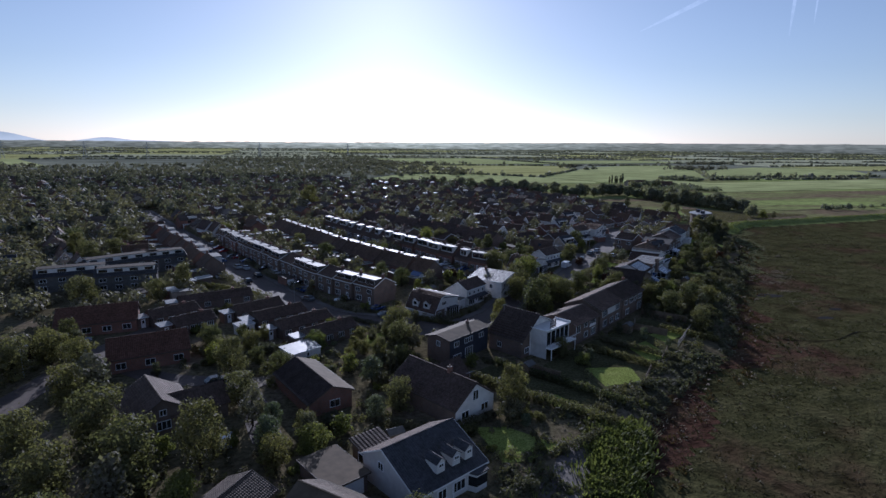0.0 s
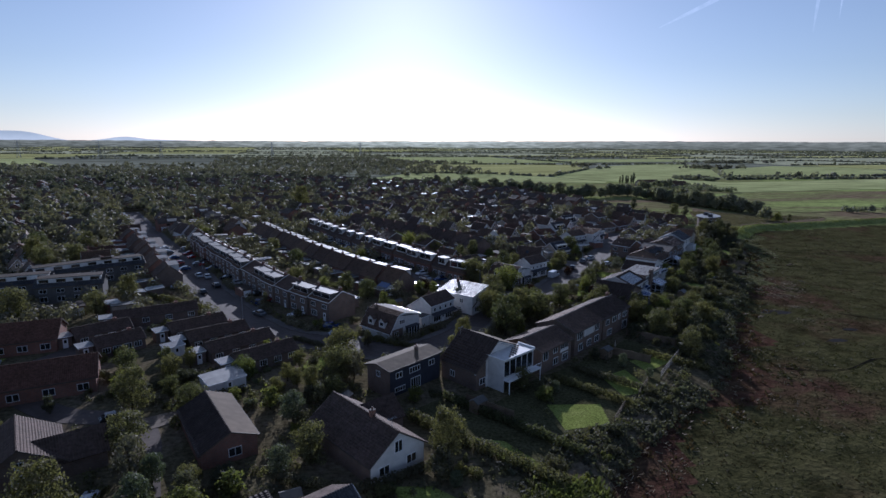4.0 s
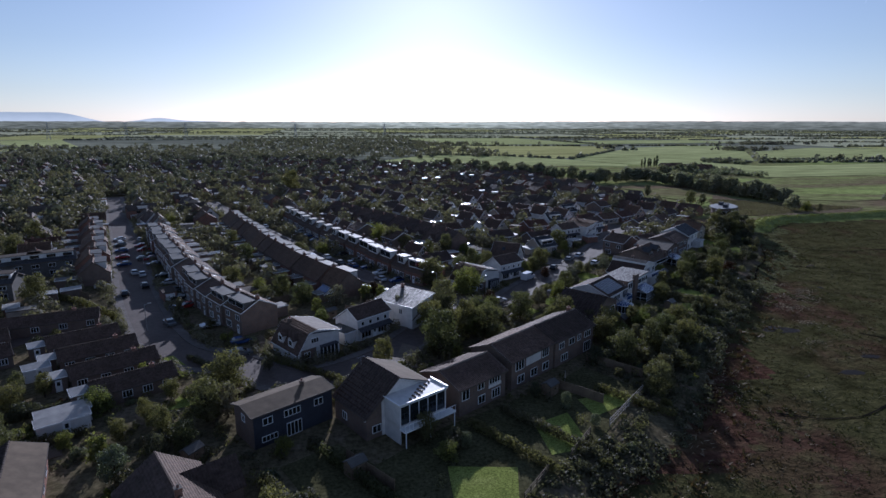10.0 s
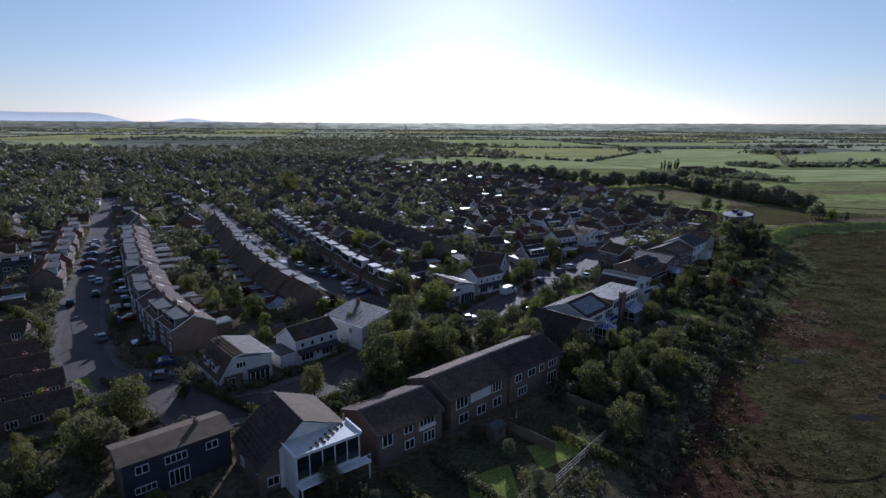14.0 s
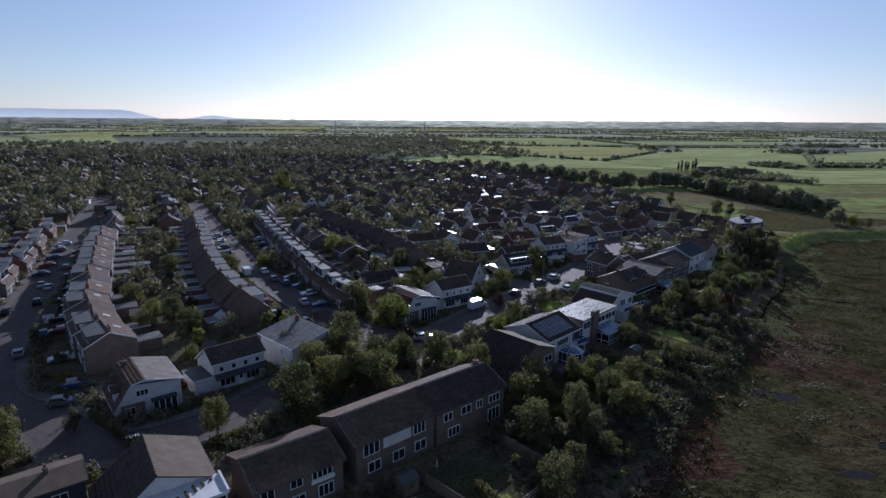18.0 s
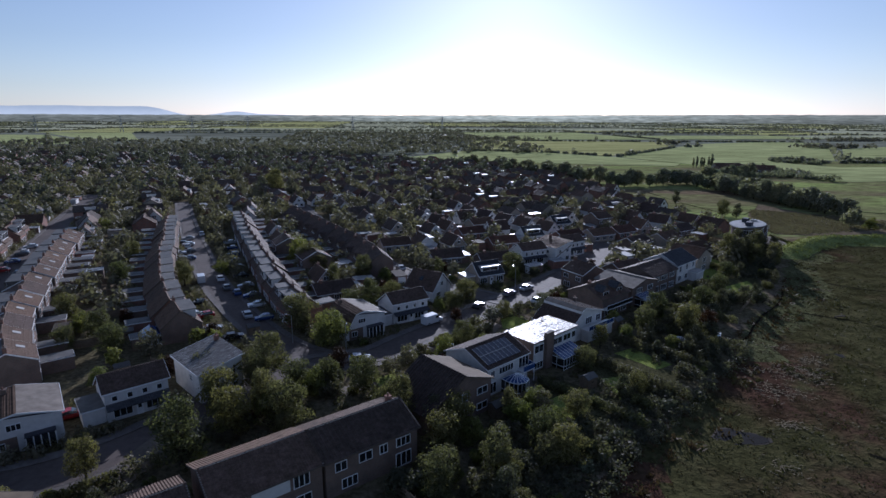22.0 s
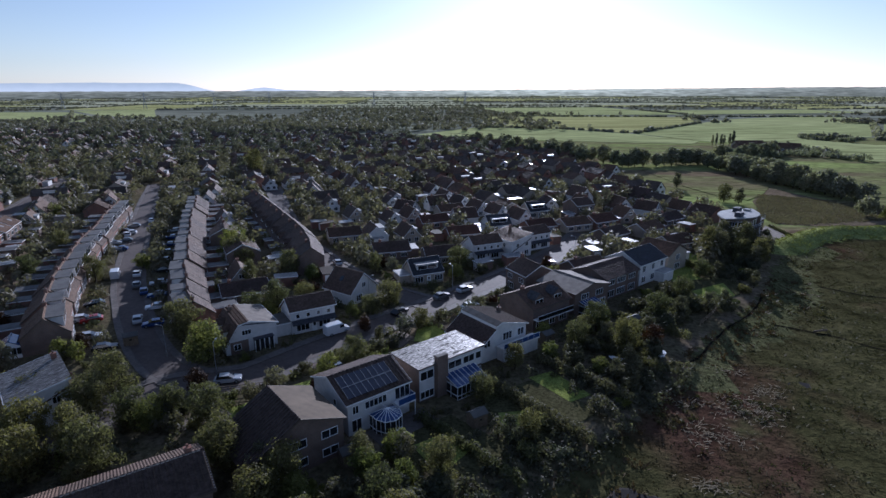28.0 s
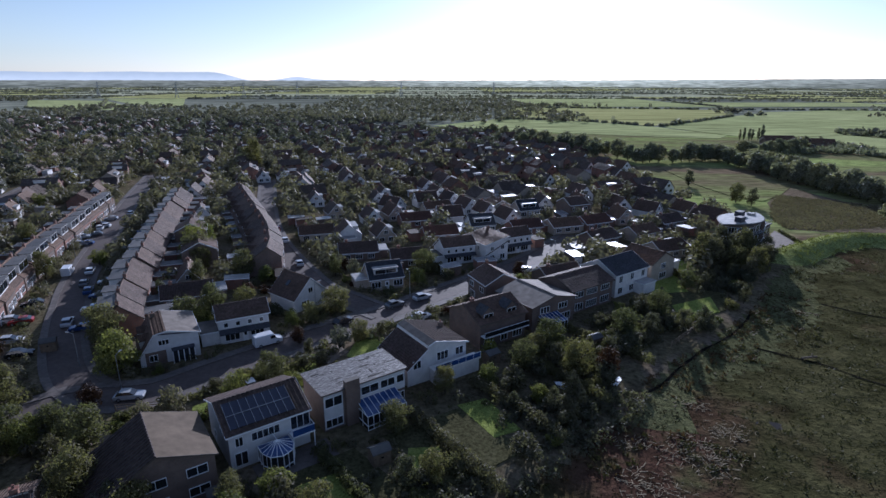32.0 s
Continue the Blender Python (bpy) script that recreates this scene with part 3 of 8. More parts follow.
# pasture beyond the houses
for nm, pts, mt in (
        ("field_pasture", ((195, 668), (237, 573), (258, 562), (414, 632), (542, 843), (640, 1040), (570, 1080), (421, 990), (326, 862)), "field"),
        ("field_strip", ((-40, 640), (60, 590), (150, 560), (215, 545), (232, 574), (190, 664), (120, 735), (20, 760)), "field"),
        ("field_mown", ((20, 768), (124, 742), (189, 676), (322, 862), (374, 1045), (154, 1085), (30, 1060)), "stubble"),
        ("field_lower", ((292, 572), (298, 522), (282, 450), (296, 428), (420, 448), (620, 470), (640, 600), (366, 545), (338, 596)), "field"),
        ("field_west", ((-806, 920), (-645, 829), (-600, 880), (-640, 965), (-912, 1239), (-1120, 1240)), "field"),
        ("field_far_west", ((-996, 1345), (-830, 1420), (-541, 967), (-600, 955)), "field"),
        ("field_east", ((430, 640), (720, 660), (900, 900), (760, 980), (560, 850)), "field"),
        ("meadow_east", ((133, 378), (155, 394), (172, 360), (180, 320), (168, 300), (155, 284), (146, 294), (139, 320)), "meadow"),
        ("meadow_strip", ((290, 418), (250, 380), (215, 340), (207, 300), (240, 285), (420, 320), (430, 440)), "meadow")):
    patch(nm, pts, mt, 0.25, "sunlit open grass field beyond the houses" if mt != "stubble" else "pale mown field with swathes", 0.5)


# ---- houses ----
def courses(p0, p1, s, axis, thick, rising=True, step=0.34):
    """A tiled slope: overlapping courses, each proud of the one below its head."""
    d = math.hypot(p1[0] - p0[0], p1[1] - p0[1])
    ua, uz = (p1[0] - p0[0]) / d, (p1[1] - p0[1]) / d
    n = max(2, round(d / step))
    at = lambda t, h: (p0[0] + ua * t - uz * h, p0[1] + uz * t + ua * h)
    top = []
    for k in range(n):
        lo, hi = (0.055, 0.0) if rising else (0.0, 0.055)
        top += [at(d * k / n, lo), at(d * (k + 1) / n, hi)]
    return Block().prism(top + [at(d, -thick), at(0, -thick)], -s, s, axis)


class House:
    """One building: a roof line drawn out along an axis, with roof slabs, windows and the rest as parts."""

    def __init__(self, x, y, yaw, line, length, axis="x", wall="white", roofs=("darktile",), over=0.35, label="", name="house", group="houses of the estate", thick=0.16, fascia=True, z=0.0):
        self.ob = thing(name, x, y, yaw, z, label, "house" if name == "house" else name.replace("_", " "), group)
        self.line, self.len, self.axis, self.wall = line, length, axis, wall
        self.lo, self.hi = line[0][0], line[-1][0]
        if axis == "x":
            self.box = (-length / 2, length / 2, self.lo, self.hi)
        else:
            self.box = (self.lo, self.hi, -length / 2, length / 2)
        pts = [(self.lo, -0.3)] + list(line) + [(self.hi, -0.3)]
        part("wall", Block().prism(pts, -length / 2, length / 2, axis), wall, self.ob)
        n = len(line) - 1
        white = Block()
        for i, ((a0, z0), (a1, z1)) in enumerate(zip(line, line[1:])):
            d = math.hypot(a1 - a0, z1 - z0)
            ua, uz = (a1 - a0) / d, (z1 - z0) / d
            e0, e1 = (over if i == 0 else 0), (over if i == n - 1 else 0)
            p0, p1 = (a0 - ua * e0, z0 - uz * e0 + thick), (a1 + ua * e1, z1 + uz * e1 + thick)
            s = length / 2 + over
            at = (lambda q, a, z: (q, a, z)) if axis == "x" else (lambda q, a, z: (a, q, z))
            q = [at(-s, *p0), at(s, *p0), at(s, *p1), at(-s, *p1)]
            mt = roofs[min(i, len(roofs) - 1)]
            if mt.endswith("tile") or mt in ("slate", "ribtile_y"):
                part("roof", courses(p0, p1, s, axis, thick, rising=z1 >= z0), mt, self.ob)
            else:
                part("roof", Block().slab(q, thick), mt, self.ob)
            for sgn in (-1, 1):
                white.slab([at(sgn * s, p0[0], p0[1] + 0.02), at(sgn * (s + 0.05), p0[0], p0[1] + 0.02), at(sgn * (s + 0.05), p1[0], p1[1] + 0.02), at(sgn * s, p1[0], p1[1] + 0.02)], 0.2)
            if i == 0 or i == n - 1:
                a, z = p0 if i == 0 else p1
                o = -0.06 if i == 0 else 0.06
                white.slab([at(-s, a, z), at(s, a, z), at(s, a + o, z), at(-s, a + o, z)], 0.2)
        if fascia:
            pale = wall == "white" or roofs[0] == "whiteroof" or group in ("terrace houses", "bungalows", "chalet bungalows", "dormer houses")
            part("trim", white, "upvc" if pale else "fascia", self.ob, "white fascia and verge boards" if pale else "dark brown verge boards")
        if n == 2 and abs(line[1][1] - max(line[0][1], line[2][1])) > 0.6:
            a, z = line[1]
            s = length / 2 + over
            at = (lambda q, a, z: (q, a, z)) if axis == "x" else (lambda q, a, z: (a, q, z))
            part("ridge_tiles", Block().bar(at(-s, a, z + thick), at(s, a, z + thick), 0.14, 6), roofs[0], self.ob)

    def spot(self, side):
        x0, x1, y0, y1 = self.box
        return {"F": lambda u, z, d: (u, y0 - d, z), "B": lambda u, z, d: (u, y1 + d, z),
                "L": lambda u, z, d: (x0 - d, u, z), "R": lambda u, z, d: (x1 + d, u, z)}[side]

    def rect(self, blk, side, u0, u1, z0, z1, d0, d1):
        f = self.spot(side)
        a, b = f(u0, z0, d0), f(u1, z1, d1)
        return blk.box(*[v for k in range(3) for v in sorted((a[k], b[k]))])

    def win(self, side, u, z, w, h, n=2, name="window", parent=None, push=0.0):
        """A window with its foot at z: frame bars proud of the wall, glass behind them."""
        t, f = 0.07, Block()
        cols = [u - w / 2]
        for k in range(n):
            c = u - w / 2 + (w - t) * k / n
            cols += [c + t, u - w / 2 + (w - t) * (k + 1) / n]
        cols.append(u + w / 2)
        frame_grid(f, self.spot(side), cols, [z, z + t, z + h - t, z + h], push - 0.02, push + 0.09)
        o = part(name, f, "upvc", parent or self.ob)
        part("pane", self.rect(Block(), side, u - w / 2 + 0.02, u + w / 2 - 0.02, z + 0.02, z + h - 0.02, push - 0.015, push + 0.045), "glass", o)
        return o

    def panel(self, side, u0, u1, z0, z1, mat, name="cladding", d=0.06, label=""):
        return part(name, self.rect(Block(), side, u0, u1, z0, z1, -0.02, d), mat, self.ob, label)

    def door(self, side, u, w=0.95, h=2.05, mat="upvc"):
        o = part("door", self.rect(Block(), side, u - w / 2, u + w / 2, 0.0, h, -0.02, 0.06), mat, self.ob)
        part("door_glass", self.rect(Block(), side, u - w / 4, u + w / 4, 1.1, h - 0.25, 0.03, 0.075), "glass", o)

    def top(self, a):
        for (a0, z0), (a1, z1) in zip(self.line, self.line[1:]):
            if a0 <= a <= a1:
                return z0 + (z1 - z0) * (a - a0) / (a1 - a0)
        return self.line[0][1]

    def chimney(self, s, a, h=1.1, mat="brick", w=0.7):
        x, y = (s, a) if self.axis == "x" else (a, s)
        z = self.top(a)
        o = part("chimney", Block().box(x - w / 2, x + w / 2, y - 0.3, y + 0.3, z - 0.6, z + h).box(x - w / 2 - 0.06, x + w / 2 + 0.06, y - 0.36, y + 0.36, z + h, z + h + 0.12), mat, self.ob)
        part("chimney_pot", Block().bar((x, y, z + h + 0.1), (x, y, z + h + 0.5), 0.13, 8), "brick", o)

    def dormer(self, s, side, w=2.4, h=1.3, base=None, mat="white", roof="whiteroof", depth=2.6, gable=False):
        """A dormer on the slope of an x-axis house; side F or B."""
        sg = -1 if side == "F" else 1
        edge = self.lo if side == "F" else self.hi
        a0 = edge - sg * 0.9
        z0 = (base if base is not None else self.top(a0)) + 0.1
        y0, y1 = sorted((a0, a0 - sg * depth))
        b = Block().box(s - w / 2, s + w / 2, y0, y1, z0 - 0.5, z0 + h)
        if gable:
            b.prism([(s - w / 2, z0 + h), (s, z0 + h + w * 0.42), (s + w / 2, z0 + h)], y0, y1, "y")
        o = part("dormer", b, mat, self.ob)
        if gable:
            r = Block()
            for k in (-1, 1):
                r.slab([(s, y0 - 0.15, z0 + h + w * 0.42 + 0.1), (s, y1 + 0.15, z0 + h + w * 0.42 + 0.1), (s + k * (w / 2 + 0.2), y1 + 0.15, z0 + h - 0.02), (s + k * (w / 2 + 0.2), y0 - 0.15, z0 + h - 0.02)], 0.1)
            part("dormer_roof", r, roof, o)
        else:
            part("dormer_roof", Block().box(s - w / 2 - 0.2, s + w / 2 + 0.2, y0 - 0.25, y1 + 0.25, z0 + h, z0 + h + 0.16), roof, o)
        f, y, ww = Block(), a0 + sg * 0.04, w - 0.5
        frame_grid(f, lambda u, z, d: (u, y + sg * d, z), [s - ww / 2, s - ww / 2 + 0.06, s - 0.03, s + 0.03, s + ww / 2 - 0.06, s + ww / 2], [z0 + 0.25, z0 + 0.31, z0 + h - 0.21, z0 + h - 0.15], -0.06, 0.05)
        part("window", f, "upvc", o)
        part("pane", Block().box(s - ww / 2, s + ww / 2, y - 0.02, y + 0.02, z0 + 0.26, z0 + h - 0.16), "glass", o)
        return o

    def lean_to(self, side, u, w, d, z0=2.3, z1=2.9, glass="bluegl", label="lean-to conservatory with blue tinted glazed roof"):
        """A glazed lean-to against a wall: white bars, glass walls and roof."""
        f = self.spot(side)
        o = part("conservatory", Block(), "upvc", self.ob, label)
        fr, gl = Block(), Block()
        n = max(3, round(w / 0.9))
        for k in range(n + 1):
            a = u - w / 2 + w * k / n
            fr.bar(f(a, z0, d), f(a, z1, 0.02), 0.05)
            fr.bar(f(a, 0, d), f(a, z0, d), 0.05)
        for z in (0.05, 0.7, z0):
            fr.bar(f(u - w / 2, z, d), f(u + w / 2, z, d), 0.06)
        for s in (-1, 1):
            e = u + s * w / 2
            for z in (0.7, z0):
                fr.bar(f(e, z, 0), f(e, z, d), 0.06)
            fr.bar(f(e, 0, d / 2), f(e, (z0 + z1) / 2, d / 2), 0.05)
        o.data = fr.mesh("conservatory", "upvc")
        gl.add([f(u - w / 2, z0, d), f(u + w / 2, z0, d), f(u + w / 2, z1, 0), f(u - w / 2, z1, 0), f(u - w / 2, z0 - 0.03, d), f(u + w / 2, z0 - 0.03, d), f(u + w / 2, z1 - 0.03, 0), f(u - w / 2, z1 - 0.03, 0)],
               [(0, 1, 2, 3), (7, 6, 5, 4), (0, 4, 5, 1), (1, 5, 6, 2), (2, 6, 7, 3), (3, 7, 4, 0)])
        part("glass_roof", gl, glass, o)
        self_w = self.rect(Block(), side, u - w / 2 + 0.03, u + w / 2 - 0.03, 0.1, z0, d - 0.03, d - 0.01)
        for s in (-1, 1):
            e = u + s * (w / 2 - 0.03)
            self.rect(self_w, side, e - 0.01, e + 0.01, 0.1, z0, 0.02, d - 0.05)
        part("glass_wall", self_w, "glass", o)
        return o

    def wing(self, x0, x1, y0, y1, h, wall="white", roof="felt", name="extension"):
        o = part(name, Block().box(x0, x1, y0, y1, -0.2, h), wall, self.ob)
        part("flat_roof", Block().box(x0 - 0.15, x1 + 0.15, y0 - 0.15, y1 + 0.15, h, h + 0.15), roof, o)
        part("roof_edge", Block().box(x0 - 0.19, x1 + 0.19, y0 - 0.19, y1 + 0.19, h - 0.1, h + 0.1), "upvc", o)
        return o

    def aerial(self, x, y, z, h=2.0):
        b = Block().bar((x, y, z), (x, y, z + h), 0.03).bar((x - 0.7, y, z + h), (x + 0.7, y, z + h), 0.025)
        for k in range(5):
            b.bar((x - 0.6 + 0.3 * k, y - 0.3, z + h), (x - 0.6 + 0.3 * k, y + 0.3, z + h), 0.02)
        part("aerial", b, "metal", self.ob)


def frame_grid(blk, f, us, zs, d0, d1):
    """A window frame in one piece: bars between the column lines, openings in every other cell of the middle row."""
    solid = lambda i, j: 0 <= i < len(us) - 1 and 0 <= j < len(zs) - 1 and (i % 2 == 0 or j % 2 == 0)
    nu = len(us)
    vs = [f(u, z, d) for d in (d0, d1) for z in zs for u in us]
    at = lambda i, j, k: k * nu * len(zs) + j * nu + i
    fs = []
    for j in range(len(zs) - 1):
        for i in range(nu - 1):
            if not solid(i, j):
                continue
            fs.append((at(i, j, 1), at(i + 1, j, 1), at(i + 1, j + 1, 1), at(i, j + 1, 1)))
            for di, dj, p, q in ((-1, 0, (i, j), (i, j + 1)), (1, 0, (i + 1, j), (i + 1, j + 1)), (0, -1, (i, j), (i + 1, j)), (0, 1, (i, j + 1), (i + 1, j + 1))):
                if not solid(i + di, j + dj):
                    fs.append((at(*p, 0), at(*q, 0), at(*q, 1), at(*p, 1)))
    return blk.add(vs, fs)


def gable(half0, eave, ridge, half1=None, eave1=None):
    return [(-half0, eave), (0, ridge), (half1 or half0, eave1 if eave1 is not None else eave)]


TAKEN = []          # footprints: x, y, radius


def took(x, y, r):
    TAKEN.append((x, y, r))


def ribs(h, i, step=0.62, mat="ribtile", r=0.1):
    """Raised tile ribs down one slope of a roof."""
    (a0, z0), (a1, z1) = h.line[i], h.line[i + 1]
    b, s, n = Block(), h.len / 2 + 0.3, 0
    while -s + n * step < s:
        q = -s + n * step
        p0, p1 = ((q, a0, z0 + 0.17), (q, a1, z1 + 0.17)) if h.axis == "x" else ((a0, q, z0 + 0.17), (a1, q, z1 + 0.17))
        b.bar(p0, p1, r)
        n += 1
    part("roof_ribs", b, mat, h.ob, "raised ribs of the roof tiles")


# houses along the shore, from south-west to north-east
h = House(-51.0, 17.8, 32.4, [(-6.6, 2.8), (0, 6.0), (4.5, 3.6)], 11.5, "x", "white", ("slate", "darktile"), label="white dormer bungalow with dark slate roof and three dormers")
for u in (-1.2, 1.4, 3.6):
    h.dormer(u, "F", 1.3, 0.9, 4.1, "white", "slate", 2.2, True)
h.win("L", 0.6, 2.9, 1.1, 1.1, 2)
for u, w, n in ((-4.2, 1.6, 2), (-1.8, 1.4, 2), (1.0, 2.2, 3)):
    h.win("F", u, 0.7, w, 1.4, n)
bay = part("bay_window", Block().plan([(2.6, -6.6), (3.1, -7.7), (5.0, -7.7), (5.5, -6.6)], -0.2, 2.5), "white", h.ob)
part("bay_glass", Block().plan([(2.62, -6.7), (3.08, -7.75), (5.02, -7.75), (5.48, -6.7)], 0.8, 2.1), "glass", bay)
part("bay_roof", Block().plan([(2.4, -6.6), (3.0, -7.95), (5.1, -7.95), (5.7, -6.6)], 2.5, 2.7), "slate", bay)
h.lean_to("B", -3.0, 4.0, 2.4)
for u in (-5.4, -3.0, -0.4):
    part("porch_post", Block().bar((u, -7.2, 0), (u, -7.2, 2.6), 0.09), "upvc", h.ob)
took(-50, 17, 9)
h = House(-62.2, 17.6, 32, [(-4.0, 2.5), (4.0, 2.5)], 5.2, "x", "brownbrick", ("felt_tan",), label="brown brick garage with brown felt flat roof", name="garage", group="")
h.panel("F", -2, 2, 0, 2.1, "upvc", "garage_door")
took(-62, 17.6, 5)
h = House(-61.5, 8.0, 50, gable(4, 2.5, 4.6), 11, "y", "brownbrick", ("felt_tan", "greytile"), label="low brick outbuilding with pale brown pitched roof", name="outbuilding", group="")
h.win("F", 0, 0.9, 1.6, 1.1)
took(-61, 8, 7)
h = House(-57.0, 22.5, 32, [(-1.7, 2.4), (1.7, 3.1)], 4.2, "x", "timber", ("ribtile",), label="timber lean-to shed with ribbed dark roof", name="garden_shed", group="sheds")
h.door("F", 0)

h = House(-44.6, 38.4, 35, gable(4.6, 2.9, 6.1), 15.5, "y", "brownbrick", ("darktile", "darktile"), label="brick bungalow with white gable and long dark tiled roof")
part("gable_front", Block().prism([(-4.5, 0.0), (-4.5, 2.85), (0, 5.95), (4.5, 2.85), (4.5, 0.0)], -7.82, -7.74, "y"), "white", h.ob, "white rendered gable end")
h.win("F", 0, 3.2, 1.3, 1.7, 2, push=0.08)
for u in (-2.4, 2.2):
    h.win("F", u, 0.8, 1.7, 1.3, 2, push=0.08)
h.win("R", -3, 0.9, 1.8, 1.2, 3)
h.win("R", -5.6, 0.9, 1.2, 1.2, 2)
o = part("cross_wing", Block().prism([(0.5, 2.6), (3.2, 5.2), (5.9, 2.6), (5.9, -0.2), (0.5, -0.2)], 3.5, 7.5, "x"), "brownbrick", h.ob)
part("cross_wing_roof", Block().slab([(1.0, 0.2, 2.6), (7.8, 0.2, 2.6), (7.8, 3.2, 5.4), (1.0, 3.2, 5.4)], 0.15).slab([(1.0, 3.2, 5.4), (7.8, 3.2, 5.4), (7.8, 6.2, 2.6), (1.0, 6.2, 2.6)], 0.15), "darktile", o)
h.chimney(-2, 0, 0.9)
h.aerial(0, -6.5, 6.1, 1.4)
took(-44, 38, 10)

h = House(-37.3, 60.6, 39, [(-3.0, 5.0), (0.3, 5.5), (3.0, 4.7)], 12.6, "x", "brownbrick", ("felt_tan", "felt_tan"), label="two-storey house with dark slate-blue cladding and white windows")
h.panel("F", -6.25, 6.25, 0.05, 4.85, "blueclad", "cladding", 0.08, "dark slate-blue boarded wall")
for u, w, n in ((-4.2, 1.5, 2), (-0.4, 2.6, 4), (3.9, 1.5, 2)):
    h.win("F", u, 3.2, w, 1.1, n, push=0.08)
h.win("F", -4.0, 0.7, 2.4, 0.9, 4, push=0.08)
h.win("F", -0.2, 0.1, 2.4, 2.1, 4, push=0.08)
h.win("L", 0, 3.2, 1.0, 1.1)
h.chimney(3.0, 0, 0.7, "brownbrick", 0.45)
took(-38, 61.6, 8)

h = House(-23.0, 62.2, 36, [(-5.6, 3.6), (0, 8.1), (5.5, 5.9)], 8.8, "y", "brownbrick", ("ribtile_y", "felt_tan"), label="tall brick house with ribbed dark roof and white glazed sun room")
# raised bars take a second tile colour in place of lighting contrast
rows = Block()
for k in range(1, 12):
    t = k / 12
    rows.bar((-5.7 + 5.7 * t, -4.3, 3.62 + 4.5 * t), (-5.7 + 5.7 * t, 4.3, 3.66 + 4.5 * t), 0.13)
part("roof_ribs", rows, "tantile", h.ob, "raised courses of the roof tiles")
verge = Block().slab([(-5.9, -4.6, 3.45), (0, -4.6, 8.15), (0, -4.42, 8.15), (-5.9, -4.42, 3.45)], 0.3).slab([(0, -4.6, 8.15), (5.8, -4.6, 5.85), (5.8, -4.42, 5.85), (0, -4.42, 8.15)], 0.3)
part("verge_board", verge, "upvc", h.ob, "white verge boards on the gable")
part("gable_front", Block().prism([(-3.0, 0.0), (-3.0, 5.4), (0, 7.8), (5.3, 5.6), (5.3, 0.0)], -4.46, -4.41, "y"), "white", h.ob, "white rendered gable end")
o = part("sun_room", Block().box(-2.5, 6.0, -8.2, -4.42, 2.5, 2.8).box(-2.5, -2.3, -8.2, -4.47, -0.2, 5.9).box(5.85, 6.0, -8.2, -4.47, 2.8, 5.9), "white", h.ob, "white framed glazed sun room")
part("sun_room_roof", Block().box(-2.7, 6.2, -8.4, -4.48, 5.88, 6.08), "white", o, "white flat roof with rows of small domes")
part("parapet", Block().box(6.0, 6.22, -8.42, -4.48, 6.08, 6.4).box(-2.72, -2.5, -8.42, -4.48, 6.08, 6.18).box(-2.5, 6.0, -8.42, -8.25, 6.08, 6.18), "upvc", o, "low white parapet")
for r in range(3):
    for k in range(5):
        y = -7.7 + 0.55 * k + 0.1 * r
        x = -1.4 + (y + 8.4) * 1.6 + 0.75 * r
        part("roof_dome", Block().bar((x, y, 6.07), (x, y, 6.2), 0.2, 8).bar((x, y, 6.2), (x, y, 6.27), 0.12, 8), "felt_tan", o)
part("glass_front", Block().box(-2.3, 5.9, -8.1, -8.05, 2.85, 5.7), "glass", o)
for k in range(6):
    x = -2.4 + 8.3 * k / 5
    part("glazing_bar", Block().bar((x, -8.15, 2.7), (x, -8.15, 5.68), 0.07), "upvc", o)
part("head_rail", Block().bar((-2.4, -8.15, 5.75), (6.0, -8.15, 5.75), 0.14), "upvc", o)
rl = Block().box(-2.6, 6.8, -9.6, -8.2, 2.35, 2.55)
for k in range(15):
    x = -2.5 + 9.2 * k / 14
    rl.bar((x, -9.55, 2.5), (x, -9.55, 3.5), 0.035)
for zz in (3.5, 2.75):
    rl.bar((-2.6, -9.55, zz), (6.8, -9.55, zz), 0.05)
for x in (-2.4, 2.0, 6.6):
    rl.bar((x, -9.5, -0.2), (x, -9.5, 2.4), 0.1)
part("balcony", rl, "upvc", h.ob, "white balcony with thin railings on posts")
h.win("F", -3.9, 0.8, 1.5, 1.2, 2)
h.win("F", 0.2, 0.2, 2.4, 2.0, 3)
h.win("L", 1.5, 1.0, 1.2, 1.2)
h.aerial(-1, 4, 7.2, 1.6)
took(-22, 60, 9)

# the stepped brick terrace
def terrace_trim(h, half, eave, ridge, ln):
    """Pale verge boards at both ends and a row of ridge tiles."""
    for sx in (-1, 1):
        x0, x1 = sorted((sx * (ln / 2 + 0.22), sx * (ln / 2 + 0.36)))
        b = Block()
        for sy in (-1, 1):
            e = (eave - ridge) / half
            b.slab([(x0, sy * (half + 0.3), ridge + e * (half + 0.3) + 0.18), (x1, sy * (half + 0.3), ridge + e * (half + 0.3) + 0.18), (x1, 0, ridge + 0.18), (x0, 0, ridge + 0.18)], 0.26)
        part("verge_board", b, "whitish", h.ob, "pale verge board at the step in the roof")
    n = int(ln / 0.45)
    for k in range(n):
        x = -ln / 2 + ln * (k + 0.5) / n
        part("ridge_tile", Block().bar((x - 0.2, 0, ridge + 0.15), (x + 0.2, 0, ridge + 0.15), 0.15, 6), "whitish", h.ob)


